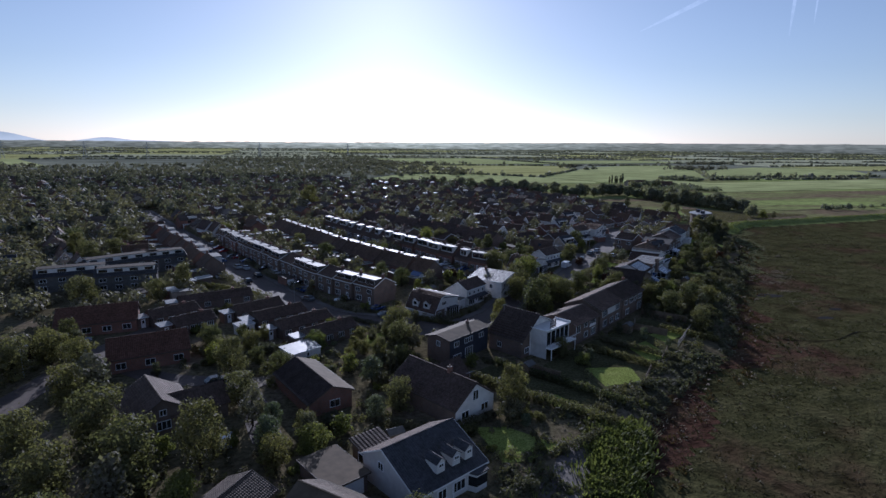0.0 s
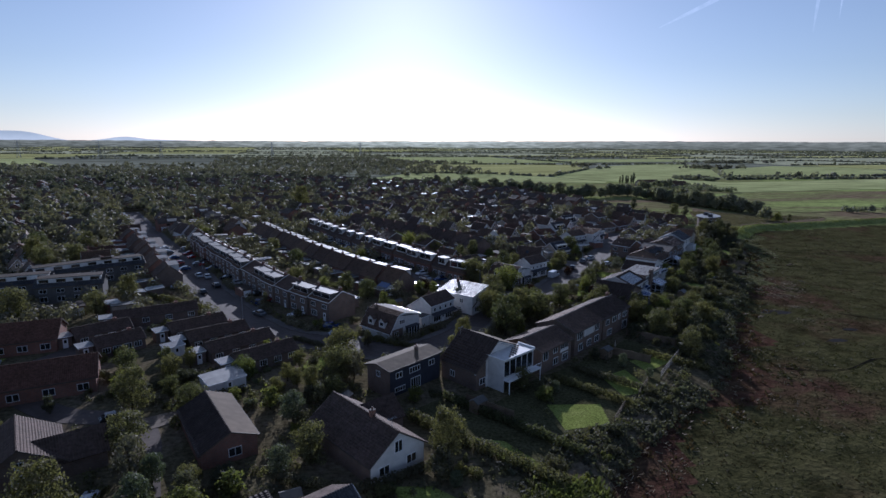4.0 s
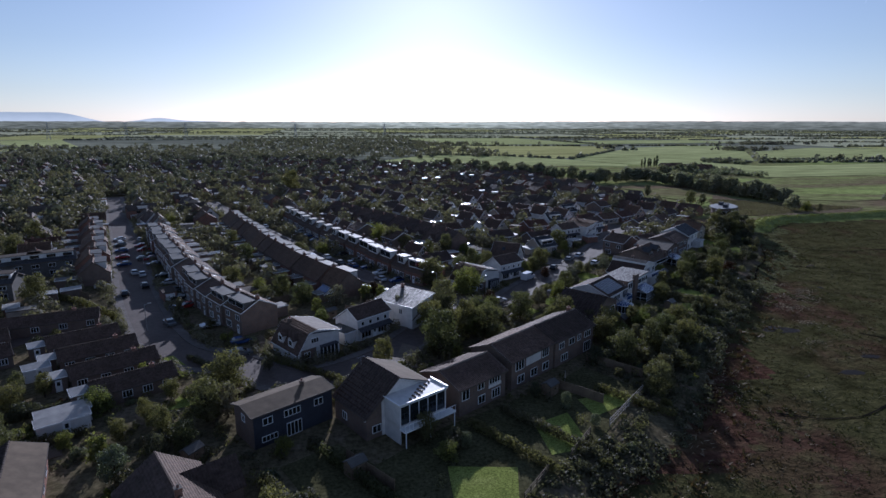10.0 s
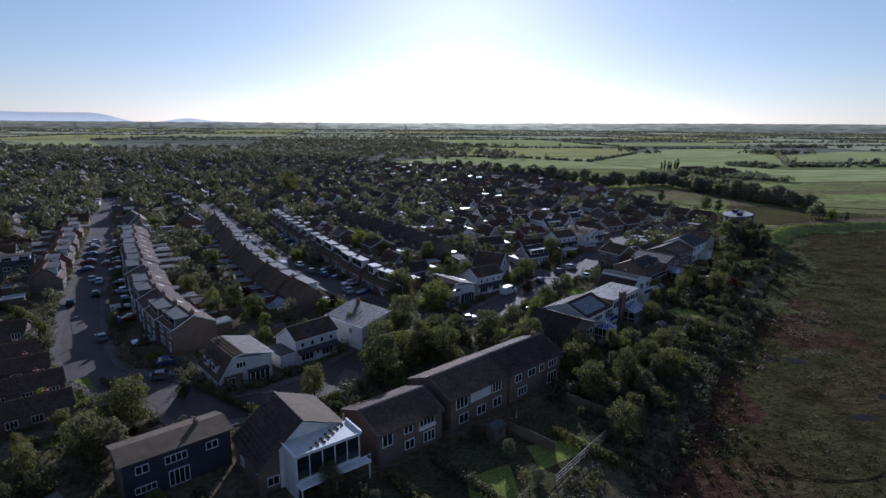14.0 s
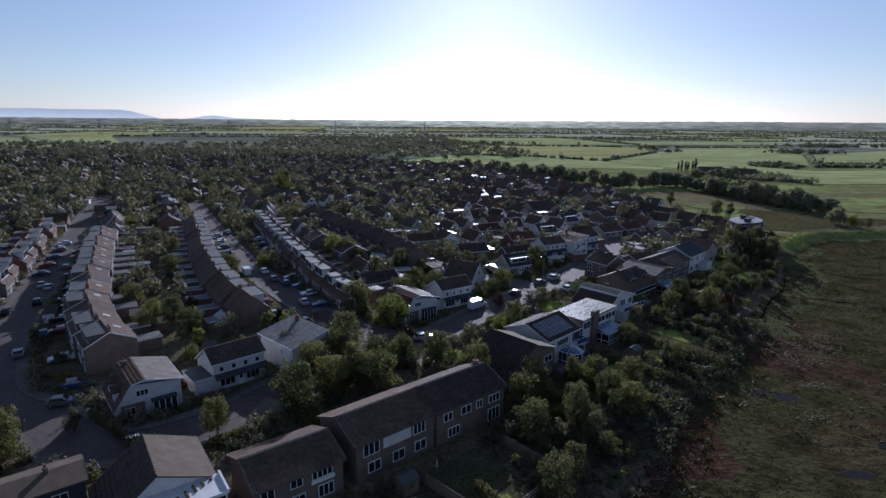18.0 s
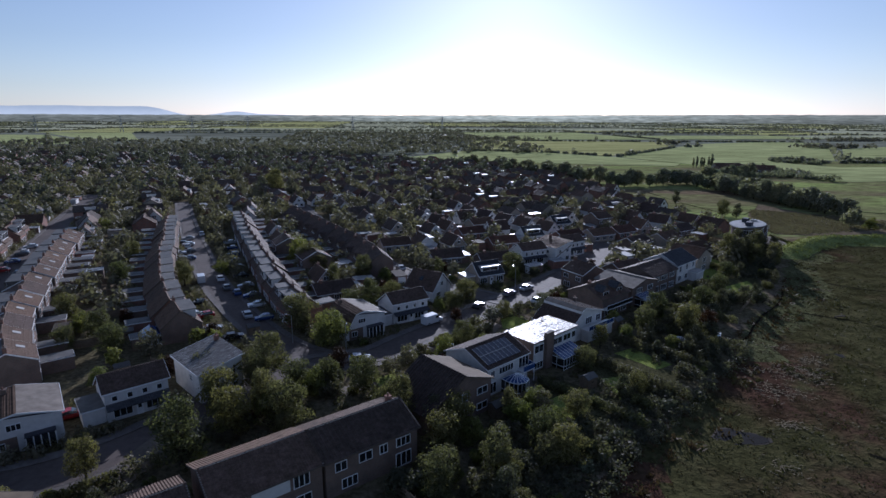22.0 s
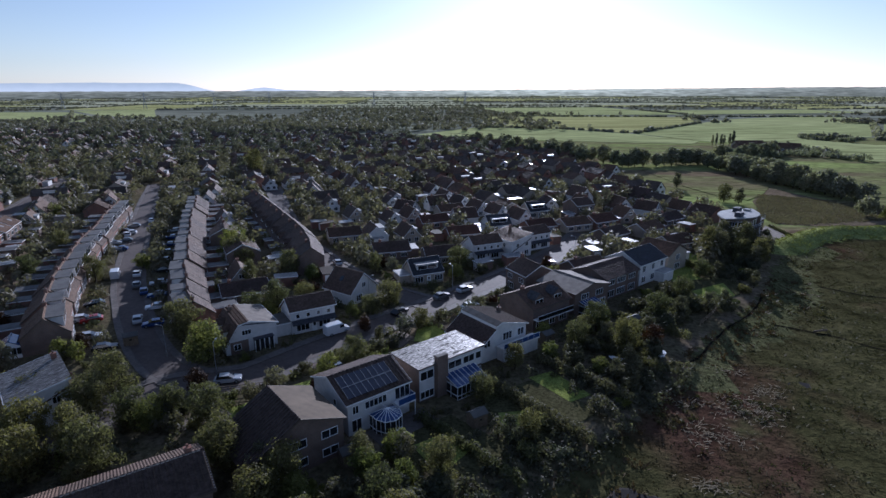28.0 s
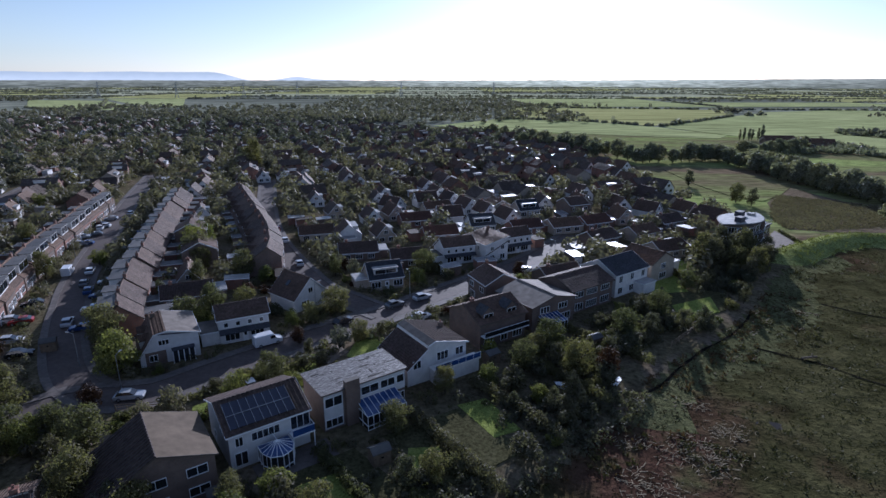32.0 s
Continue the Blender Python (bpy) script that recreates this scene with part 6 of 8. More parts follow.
def make_tree(h, w, n, size, mat, seed, label, group):
    t = thing("tree", 0, 0, 0, 0, label, "tree", group)
    lb = lobes_for(h, w, seed)
    part("crown", quads_mesh("crown", leaf_cloud(lb, int(n * 1.15), size * 0.88, seed), mat), mat, t)
    b = Block()
    r0 = 0.02 * h + 0.06
    b.bar((0, 0, -0.3), (0.05, 0, h * 0.25), r0, 7).bar((0.05, 0, h * 0.24), (0, 0.08, h * 0.6), r0 * 0.65, 6)
    for l in lb[1:7]:
        b.bar((0.03, 0.03, h * 0.26), (l[0] * 0.9, l[1] * 0.9, l[2]), r0 * 0.3, 5)
    part("trunk", b, "bark", t)
    return t


def make_bush(h, w, n, size, mat, seed, label, name="bush"):
    r = random.Random(seed)
    lb = [(r.uniform(-0.34, 0.34) * w, r.uniform(-0.34, 0.34) * w, h * r.uniform(0.3, 0.68), w * r.uniform(0.13, 0.3), h * r.uniform(0.22, 0.36)) for k in range(9)]
    return tagged(new(name, quads_mesh(name, leaf_cloud(lb, n, size * 0.98, seed), mat)), label, "bush", "garden shrubs")


TREES = {}
for k, (h_, w_, n_, s_, mt, lab) in {
        "t1": (9.5, 8.5, 3600, 0.215, "leaf", "broad leafy green garden tree"), "t2": (11, 8, 3600, 0.215, "leaf", "tall leafy green tree"),
        "t3": (7, 6.5, 3000, 0.19, "leaf_light", "rounded light green tree"), "t4": (8, 5, 2800, 0.18, "leaf_dark", "dark dense evergreen garden tree"),
        "t5": (6, 5.2, 2400, 0.17, "leaf_grey", "small silvery green tree"), "t6": (6.5, 5.5, 2400, 0.18, "leaf_red", "rounded copper-leaved garden tree"),
        "m1": (8, 7, 900, 0.36, "leaf_mid", "leafy green garden tree among houses"), "m2": (10, 8, 900, 0.4, "leaf_mid", "large green tree among houses"), "m3": (6, 5, 700, 0.32, "leaf_light", "light green garden tree"), "m4": (8, 4.5, 700, 0.32, "leaf_dark", "dark evergreen among houses"),
        "b1": (13, 13, 1900, 0.56, "leaf_belt", "large round dark green tree in a belt"), "b2": (11, 11, 1700, 0.55, "leaf_belt", "large round green tree in a belt"), "pop": (17, 4.6, 1500, 0.4, "leaf_belt", "tall narrow dark green poplar")}.items():
    TREES[k] = make_tree(h_, w_, n_, s_, mt, sum(map(ord, k)), lab, "garden trees")
for k, (h_, w_, n_, s_, mt, lab) in {
        "s1": (2.4, 3.2, 1200, 0.155, "leaf", "rounded leafy green garden shrub"), "s2": (2.0, 2.6, 1000, 0.145, "leaf_light", "light green leafy garden shrub"),
        "s3": (3.2, 4.0, 1300, 0.17, "leaf_dark", "dark dense evergreen garden shrub"), "s4": (1.6, 2.2, 700, 0.15, "leaf_grey", "low grey-green garden shrub"), "s5": (1.7, 2.4, 700, 0.16, "leaf_red", "low reddish-leaved garden shrub")}.items():
    TREES[k] = make_bush(h_, w_, n_, s_, mt, sum(map(ord, k)), lab)
planted = set()
rt = random.Random(21)


def plant(kind, x, y, s=1.0, z=None):
    z = z if z is not None else ground_z(x, y) - (0.12 if kind[0] == "s" else 0)
    m = pose(x, y, z, 0, 0, rt.uniform(0, 360)) @ Matrix.Diagonal((s * rt.uniform(0.9, 1.1), s * rt.uniform(0.9, 1.1), s * rt.uniform(0.92, 1.08), 1))
    if kind in planted:
        o = copy_thing(TREES[kind], Matrix())
    else:
        planted.add(kind)
        o = TREES[kind]
    o.matrix_basis = m


# lawns stay open to the sun
for x, y, q in ((-11, 44, 4), (-7, 44, 3.5), (-9, 50, 3), (2, 55, 3.2), (4, 58, 3), (3, 62, 2.5), (12, 63, 2.8), (15, 64, 2.5), (96, 180, 3.5), (98, 166, 4), (103, 170, 3), (36, 106, 2.6), (47, 114, 3), (50, 119, 2.6), (62, 116, 2.2), (101, 196, 3.5), (17, 116, 3), (30, 125, 3), (35, 135, 4), (43, 100, 3.5), (39, 103, 3), (52, 109, 2.8), (58, 119, 2.8), (52.5, 114, 2.4), (53, 118, 3), (59, 126, 3), (60, 131, 2.5), (56, 127, 2.5), (42, 107, 3), (-20, 22, 3.5), (-23, 15, 4), (-26, 20, 3), (-30, 16, 4), (-36, 24, 3.5), (-28, 26, 3.5)):
    took(x, y, q)
# trees that stand out, by place
for k, x, y, s in (("t1", -49, 73, 0.85), ("t2", -12.5, 83, 0.95), ("t1", -9, 91, 0.9), ("t3", -5, 95, 0.9), ("t1", -1.5, 93, 0.85), ("t2", -23, 79.5, 0.6), ("t3", 0, 103, 0.8), ("t1", -10, 104, 0.8), ("t1", 8, 104, 0.8),
                   ("t3", -2, 123, 1.3), ("t1", 13, 96, 0.6), ("t6", 2, 112, 0.75), ("t5", 20, 92.5, 0.8), ("t1", 22, 88, 0.75), ("t2", 29, 82, 0.7), ("t1", 22, 78, 0.75), ("t4", 30, 76, 0.8), ("t1", 36, 90, 0.65), ("t3", 38, 94, 0.6),
                   ("t4", 26, 70, 0.75), ("t1", 42, 97, 0.6), ("t1", 46.5, 114, 0.55), ("t3", 58, 129, 0.55), ("t6", 77, 135, 0.85), ("t1", 72, 133, 0.8), ("t2", 68, 141, 0.7), ("t3", 66, 125, 0.5), ("s1", 55.5, 108, 0.9), ("t5", 35, 122, 0.5),
                   ("t4", 112, 200, 1.1), ("t1", 118, 200, 1.0), ("t2", 108, 196, 0.9), ("t1", 100, 178, 0.6), ("t1", 90, 160, 0.7), ("t1", 82, 150, 0.7), ("t5", 20.5, 95, 0.9), ("t1", 24, 92, 0.8), ("t3", 26, 90, 0.7),
                   ("t1", -57, 62, 0.42), ("t2", -54, 58, 0.5), ("t1", -60, 58, 0.4), ("t4", -52, 52, 0.6), ("t1", -78, 60, 0.45), ("t2", -82, 54, 0.85), ("t3", -86, 62, 0.8), ("t1", -78, 42, 0.8), ("t5", -72, 34, 0.7), ("t1", -96, 32, 1.1),
                   ("t1", -88, 22, 1.1), ("t2", -80, 24, 1.0), ("t1", -96, 18, 1.0), ("t1", -104, 28, 1.0), ("t5", -56, 34, 0.8), ("t1", -52, 36, 0.7), ("t4", -66, 28, 0.7), ("t3", -80, 14, 0.8), ("t1", -92, 8, 0.9), ("t1", -70, 22, 0.6),
                   ("t5", -33, 28, 0.4), ("t3", -36, 53, 0.45), ("t3", -14, 50, 0.5), ("t5", -11, 53, 0.45), ("t1", -16.5, 55, 0.5), ("t5", 6, 62, 0.5), ("t4", 2, 66, 0.4), ("t5", 9, 57, 0.35), ("t1", 23, 66, 0.7), ("t4", -44, 80, 0.5),
                   ("m2", 90, 258, 1.0), ("t4", 135, 316, 1.0), ("t1", 144, 281, 0.9), ("t4", 148, 276, 0.9), ("pop", 229, 536, 0.58), ("pop", 232.5, 537, 0.68), ("pop", 236, 536, 0.65), ("pop", 239, 538, 0.61), ("pop", 245.5, 543, 0.65), ("pop", 249, 545, 0.72), ("t3", -27, 184, 1.3), ("t1", -22, 178, 1.1), ("t3", -31, 195, 1.1), ("t1", -18, 173, 0.8), ("t2", -10, 109, 0.85), ("t1", -3, 103, 0.75), ("t4", -11, 131, 0.8), ("t2", -5.5, 95.5, 0.8), ("t1", -13.5, 97, 0.85), ("t4", 20.5, 93.5, 0.7), ("t1", 1.5, 106, 0.6), ("t1", -19.5, 105.5, 0.75), ("t2", 15, 94.5, 0.75), ("t1", -68.4, 159.5, 0.8), ("t3", -56.6, 127, 0.75), ("t2", -50, 123, 0.7), ("t1", -65.4, 134.5, 0.7), ("t1", -11, 130.6, 1.0), ("t3", -46, 171.5, 0.7), ("t2", -51.3, 160.4, 0.7), ("t1", -53, 117, 0.65), ("t3", -118, 228, 1.0), ("t1", -80, 185, 0.8), ("t2", -86, 334, 1.5), ("m2", -96, 340, 1.2), ("m2", -75, 330, 1.1), ("t4", 110, 193, 1.15), ("t4", 114.5, 203.5, 1.25), ("t2", 119.5, 201.5, 0.85), ("t4", 122.5, 203, 0.9), ("t1", 115.5, 193, 0.8), ("t4", 126.5, 203.5, 0.95), ("t4", 123.5, 196.5, 0.95), ("t2", 119, 189.5, 0.75), ("t4", 116.5, 186, 0.8), ("t6", 22.6, 137.6, 0.6), ("t1", 24.8, 151.8, 0.75), ("t3", 1.5, 141.5, 0.7), ("t1", 21.5, 146.5, 0.55), ("t4", 114, 197, 1.0), ("b2", 186, 256, 0.75), ("t3", 191, 252, 0.9), ("t4", 196, 249, 0.6),
                   ("t1", -95, 175, 0.6), ("t1", -112, 110, 0.8), ("t2", -108, 120, 0.8), ("t1", -130, 108, 1.0), ("t1", -150, 160, 1.1), ("t2", -158, 170, 1.1), ("t1", -146, 172, 1.0), ("t1", -168, 190, 1.2), ("t2", -150, 190, 1.0)):
    plant(k, x, y, s)

# the leafy corner in the south-west
for k in range(900):
    x, y = rt.uniform(-150, -48), rt.uniform(-30, 84)
    if not clear(x, y, 1.2) or shore_side(x, y) > -22 or (abs(x + 84) < 6 and 44 < y < 60) or sum(1 for a, c, q in TAKEN if q == 2.21) > 52:
        continue
    plant(rt.choice(("t1", "t2", "t1", "m2", "t3", "t4", "t5")), x, y, rt.uniform(0.55, 1.0) * (0.45 if -98 < x < -50 and 52 < y < 80 else 1))
    took(x, y, 2.21)

# thicket between the gardens and the marsh
line = smooth_line(SHORE[1:18], 2.2)
for i, p in enumerate(line):
    d = (line[min(i + 1, len(line) - 1)] - line[max(i - 1, 0)]).normalized()
    inn = Vector((-d.y, d.x, 0))
    for lane, (off, kinds) in enumerate(((3.0, ("s1", "s3", "s2", "s4")), (6.5, ("s3", "t4", "t1", "s3")), (10.5, ("t1", "s3", "s1", "t4", "s2")), (15.0, ("s1", "s3", "t3", "s2")))):
        keep = (0.75, 0.75, 0.6, 0.45)[lane] * (0.45 + 1.1 * max(0, noise.noise((p.x * 0.11, p.y * 0.11, lane)) + 0.45))
        if p.y < 20:
            keep *= 0.5
        if p.y > 140:
            keep *= (1.0, 1.3, 1.3, 0.8)[lane] if p.y < 196 else (0.0, 0.2, 0.6, 0.6)[lane]
        q = p + inn * (off + rt.uniform(-1.3, 1.3)) + d * rt.uniform(-1, 1)
        if p.y < 206 and rt.random() < keep and clear(q.x, q.y, 0.2) and not (8 < q.x < 21 and 52 < q.y < 66):
            k = rt.choice(kinds)
            if p.y < 72:
                plant(rt.choice(("s1", "s2", "s4", "s3")), q.x, q.y, rt.uniform(0.4, 0.75))
                continue
            if p.y > 122:
                k = rt.choice(("s1", "s3", "s2", "s3", "t4"))
                if lane == 0 and p.y < 150:
                    continue
            plant(k, q.x, q.y, rt.uniform(0.6, 1.25) if k[0] == "s" else rt.uniform(0.35, 0.7))


# garden trees and shrubs between the houses
mid_spots, n_tree, n_bush = [], 0, 0
for k in range(9500):
    x, y = rt.uniform(-330, 140), rt.uniform(-10, 440)
    if x > east_edge(max(y, 236)) - 6 or shore_side(x, y) > -14 or x < -0.78 * y - 70 or not clear(x, y, 0.5) or on_road(x, y):
        continue
    d = min(math.hypot(x - a, y - c) for a, c in ((-59, -49), (-30, -24), (0, 0), (30, 24), (62, 50)))
    if d < 135:
        if n_bush < 230 and rt.random() < 0.62:
            plant(rt.choice(("s1", "s2", "s3", "s4", "s5", "s1", "s3")), x, y, rt.uniform(0.6, 1.15))
            took(x, y, 1.3)
            n_bush += 1
        elif n_tree < 95:
            plant(rt.choice(("m1", "m3", "t3", "t1", "m4", "t2", "t6")), x, y, rt.uniform(0.45, 0.8))
            took(x, y, 2.4)
            n_tree += 1
    elif rt.random() < 0.8:
        w = rt.choice((rt.uniform(0.9, 1.7), rt.uniform(1.2, 2.2), rt.uniform(1.6, 2.8), rt.uniform(2.4, 3.6), rt.uniform(2.8, 4.4))) * (1.2 if x < -140 else 1) * (1.3 if y > 225 and x < 20 else 1)
        mid_spots.append((x, y, w, w * rt.uniform(1.2, 1.8)))
        took(x, y, w * 0.6)

# far woods, hedgerows and tree belts
def woods(name, spots, label, quads=44, size=1.5, mat="leaf_far", lobes=4):
    """Trees far off in one mesh: each a few uneven lobes of leaf clumps."""
    r = np.random.RandomState(len(spots))
    P = np.array(spots)
    n = len(P)
    h, w = P[:, 3][:, None], P[:, 2][:, None]
    turn = r.rand(n, lobes) * 6.283
    gap = 0.55 * r.rand(n, lobes) ** 0.5
    gap[:, 0] = 0
    big = 0.42 + 0.3 * r.rand(n, lobes)
    big[:, 0] = 0.7
    tall = 0.5 + 0.35 * r.rand(n, lobes)
    tall[:, 0] = 0.95
    pick = r.randint(0, lobes, size=(n, quads))
    row = np.arange(n)[:, None]
    d = r.normal(size=(n, quads, 3))
    d[:, :, 2] = np.abs(d[:, :, 2] + 0.25)
    d /= np.linalg.norm(d, axis=2)[:, :, None]
    rad = 0.8 + 0.3 * r.rand(n, quads)
    bw, bh = w * big[row, pick] * rad, h * tall[row, pick]
    cx, cy = w * gap[row, pick] * np.cos(turn[row, pick]), w * gap[row, pick] * np.sin(turn[row, pick])
    base = P[:, 4][:, None] if P.shape[1] > 4 else 0.0
    c = np.stack([P[:, 0][:, None] + cx + d[:, :, 0] * bw, P[:, 1][:, None] + cy + d[:, :, 1] * bw, base + bh * (0.3 + 0.68 * d[:, :, 2] * rad)], 2)
    nr = d + r.normal(size=d.shape) * 0.35
    nr /= np.linalg.norm(nr, axis=2)[:, :, None]
    u = np.cross(nr, r.normal(size=d.shape))
    u /= np.linalg.norm(u, axis=2)[:, :, None]
    v = np.cross(nr, u)
    s = (size * (0.6 + 0.7 * r.rand(n, quads)) * (w / 4.0))[:, :, None]
    q = np.stack([c - u * s, c - v * s * 0.8, c + u * s, c + v * s * 0.8], 2)
    ob = new(name, quads_mesh(name, q.reshape(-1, 3), mat))
    return tagged(ob, label, "trees", "", "stuff")


rw = random.Random(31)
woods("garden_trees", mid_spots, "green garden trees and shrubs among the houses", 140, 0.57, "leaf_mid")
for (ax, ay), (bx, by), n in (((122, 388), (146, 396), 5), ((150, 400), (175, 402), 5), ((176, 394), (184, 348), 8), ((184, 346), (190, 312), 7), ((190, 312), (201, 280), 7), ((158, 410), (196, 404), 5), ((190, 385), (201, 296), 12), ((105, 405), (85, 470), 6), ((70, 500), (20, 560), 6), ((205, 430), (250, 470), 6), ((92, 440), (124, 398), 6), ((56, 478), (100, 432), 7)):
    for k in range(n):
        t = (k + 0.5) / n
        plant(rw.choice(("b1", "b2")), ax + (bx - ax) * t + rw.uniform(-2, 2), ay + (by - ay) * t + rw.uniform(-2, 2), rw.uniform(0.7, 1.05))
spots = []
for (ax, ay), (bx, by), wd, n in (((260, 282), (420, 316), 4, 40), ((210, 440), (290, 470), 10, 60), ((262, 470), (290, 430), 5, 30), ((60, 545), (-60, 605), 6, 60), ((338, 622), (362, 566), 3, 34), ((400, 600), (520, 640), 3, 40), ((270, 485), (285, 500), 5, 20)):
    for k in range(n):
        t = rw.random()
        spots.append((ax + (bx - ax) * t + rw.uniform(-wd, wd), ay + (by - ay) * t + rw.uniform(-wd, wd), rw.uniform(1.6, 3.6), rw.uniform(2.5, 6)))
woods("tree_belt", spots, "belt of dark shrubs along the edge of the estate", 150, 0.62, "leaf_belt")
spots = []
for k in range(9000):
    x, y = rw.uniform(-620, 60), rw.uniform(160, 640)
    if x > east_edge(max(y, 236)) - 4 or x < -0.8 * y - 120 or not clear(x, y, -0.5) or on_road(x, y):
        continue
    if x > -140 and y < 420 or math.hypot(x, y) < 230:
        continue
    dense = 0.27 if x < -160 else 0.24
    if rw.random() < dense:
        k = rw.random() ** 1.6
        spots.append((x, y, 2.0 + 4.2 * k, 4.0 + 8.0 * k))
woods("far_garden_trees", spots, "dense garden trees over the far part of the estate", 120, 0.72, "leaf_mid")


def plain_cell(x, y):
    """What stands on the plain there: nothing, fields, or woods."""
    if y < 640 and x < east_edge(max(y, 236)) + 25 or y < 330 and x > 100:
        return ""
    if -60 < x < 700 and y < 1120 or x > 650 and y < 560 or -1130 < x < -520 and 800 < y < 1360:
        return ""
    if abs(x) > 0.98 * y + 260:
        return ""
    return "wood" if x < -40 and y < 1250 + 500 * math.exp(-((x + 500) / 350) ** 2) and rw.random() < 0.68 or rw.random() < 0.07 else "field"


spots, copse, n_field = [], [], 0
turn = radians(9)
us, vs_ = [-4600], [330]
while us[-1] < 4600:
    us.append(us[-1] + rw.uniform(220, 420))
while vs_[-1] < 4300:
    vs_.append(vs_[-1] + rw.uniform(120, 210) * (1 + vs_[-1] / 2600))
grid = {(i, j): (u * math.cos(turn) - v * math.sin(turn) + rw.uniform(-25, 25), u * math.sin(turn) + v * math.cos(turn) + rw.uniform(-16, 16)) for i, u in enumerate(us) for j, v in enumerate(vs_)}


def hedge_line(a, b, tree=0.1):
    ln = math.hypot(b[0] - a[0], b[1] - a[1])
    d = math.hypot(a[0], a[1])
    k = 1.0 + d / 2600
    for j in range(int(ln / (2.2 * k))):
        t = rw.random()
        big = rw.random() < tree
        spots.append((a[0] + (b[0] - a[0]) * t + rw.uniform(-1, 1), a[1] + (b[1] - a[1]) * t + rw.uniform(-1, 1),
                      rw.uniform(3.0, 5.5) if big else rw.uniform(1.9, 3.0) * k, rw.uniform(5, 8) if big else rw.uniform(1.8, 2.8), 0.3))


for i in range(len(us) - 1):
    for j in range(len(vs_) - 1):
        quad = [grid[i, j], grid[i + 1, j], grid[i + 1, j + 1], grid[i, j + 1]]
        cx, cy = sum(p[0] for p in quad) / 4, sum(p[1] for p in quad) / 4
        if math.hypot(cx, cy) > 4250:
            continue
        kind = plain_cell(cx, cy)
        if not kind:
            continue
        if kind == "wood":
            for k in range(230 if cy < 1700 and cx < 0 else 90):
                a, c = rw.random(), rw.random()
                px = (quad[0][0] * (1 - a) + quad[1][0] * a) * (1 - c) + (quad[3][0] * (1 - a) + quad[2][0] * a) * c
                py = (quad[0][1] * (1 - a) + quad[1][1] * a) * (1 - c) + (quad[3][1] * (1 - a) + quad[2][1] * a) * c
                copse.append((px, py, rw.uniform(3, 6.5), rw.uniform(4.5, 9.5), 0.2))
            continue
        if n_field < 330 and rw.random() < 0.85:
            n_field += 1
            mid = Vector((cx, cy, 0))
            # beyond 1500 m the haze-coloured pasture copy takes over
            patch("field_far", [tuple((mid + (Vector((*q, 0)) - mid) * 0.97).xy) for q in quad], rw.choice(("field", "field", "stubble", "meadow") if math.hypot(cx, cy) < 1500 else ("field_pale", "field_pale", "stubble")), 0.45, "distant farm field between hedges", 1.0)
        if rw.random() < 0.8:
            hedge_line(quad[0], quad[1], 0.06)
        if rw.random() < 0.6:
            hedge_line(quad[0], quad[3], 0.04)
for cx, cy, wx, wy, n in ((-60, 915, 60, 16, 90), (30, 1120, 120, 18, 130), (560, 880, 40, 22, 70), (760, 1130, 90, 18, 80), (-20, 1700, 160, 20, 80), (362, 958, 16, 5, 14), (-260, 760, 160, 60, 260), (-420, 720, 90, 50, 140), (-150, 700, 80, 30, 110)):
    for k in range(n):
        copse.append((cx + rw.gauss(0, wx * 0.6), cy + rw.gauss(0, wy * 0.6), rw.uniform(3, 6.5), rw.uniform(5, 10), 0.0))
for a, b, n in (((195, 668), (326, 862), 20), ((326, 862), (374, 1045), 30), ((20, 764), (124, 738), 10), ((124, 738), (189, 672), 10), ((-20, 1075), (374, 1050), 70), ((374, 1050), (640, 1070), 50), ((338, 598), (640, 606), 60), ((430, 640), (720, 660), 60), ((542, 843), (420, 632), 30), ((-806, 915), (-645, 825), 30), ((-540, 965), (-700, 965), 40), ((-700, 965), (-912, 1239), 30), ((350, 880), (385, 905), 14)):
    hedge_line(a, b, 0.03)
for a, b in (((341.9, 628.7), (373.7, 591.3)), ((271.9, 511.9), (286.8, 460.3))):
    for k in range(30):
        t = rw.random()
        spots.append((a[0] + (b[0] - a[0]) * t, a[1] + (b[1] - a[1]) * t + rw.uniform(-3, 3), rw.uniform(2, 4), rw.uniform(3.5, 6), 0.2))
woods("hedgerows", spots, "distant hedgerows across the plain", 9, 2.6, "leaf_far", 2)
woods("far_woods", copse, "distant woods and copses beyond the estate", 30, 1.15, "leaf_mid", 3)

# the rim of the plain, and hills far off
rim = Block()
p = lambda a, d, zz: (d * math.sin(a), d * math.cos(a), zz)
for k in range(-240, 241):
    z = lambda q: 44 + 6 * max(0, min(1, (q + 18) / 22)) + 8 * max(0, min(1, (q - 4) / 22)) + 4 * noise.noise((q * 0.23, 1, 0)) + 3.5 * noise.noise((q * 1.3, 5, 0)) + 2.5 * abs(noise.noise((q * 4.1, 7, 0)))
    a0, a1 = radians(k / 4), radians(k / 4 + 0.25)
    rim.add([p(a0, 4520, 0), p(a1, 4520, 0), p(a1, 4650, z(k / 4 + 0.25)), p(a0, 4650, z(k / 4)), p(a1, 4880, 0), p(a0, 4880, 0)], [(0, 1, 2, 3), (3, 2, 4, 5)])
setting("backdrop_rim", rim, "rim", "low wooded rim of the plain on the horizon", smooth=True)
hill = Block()
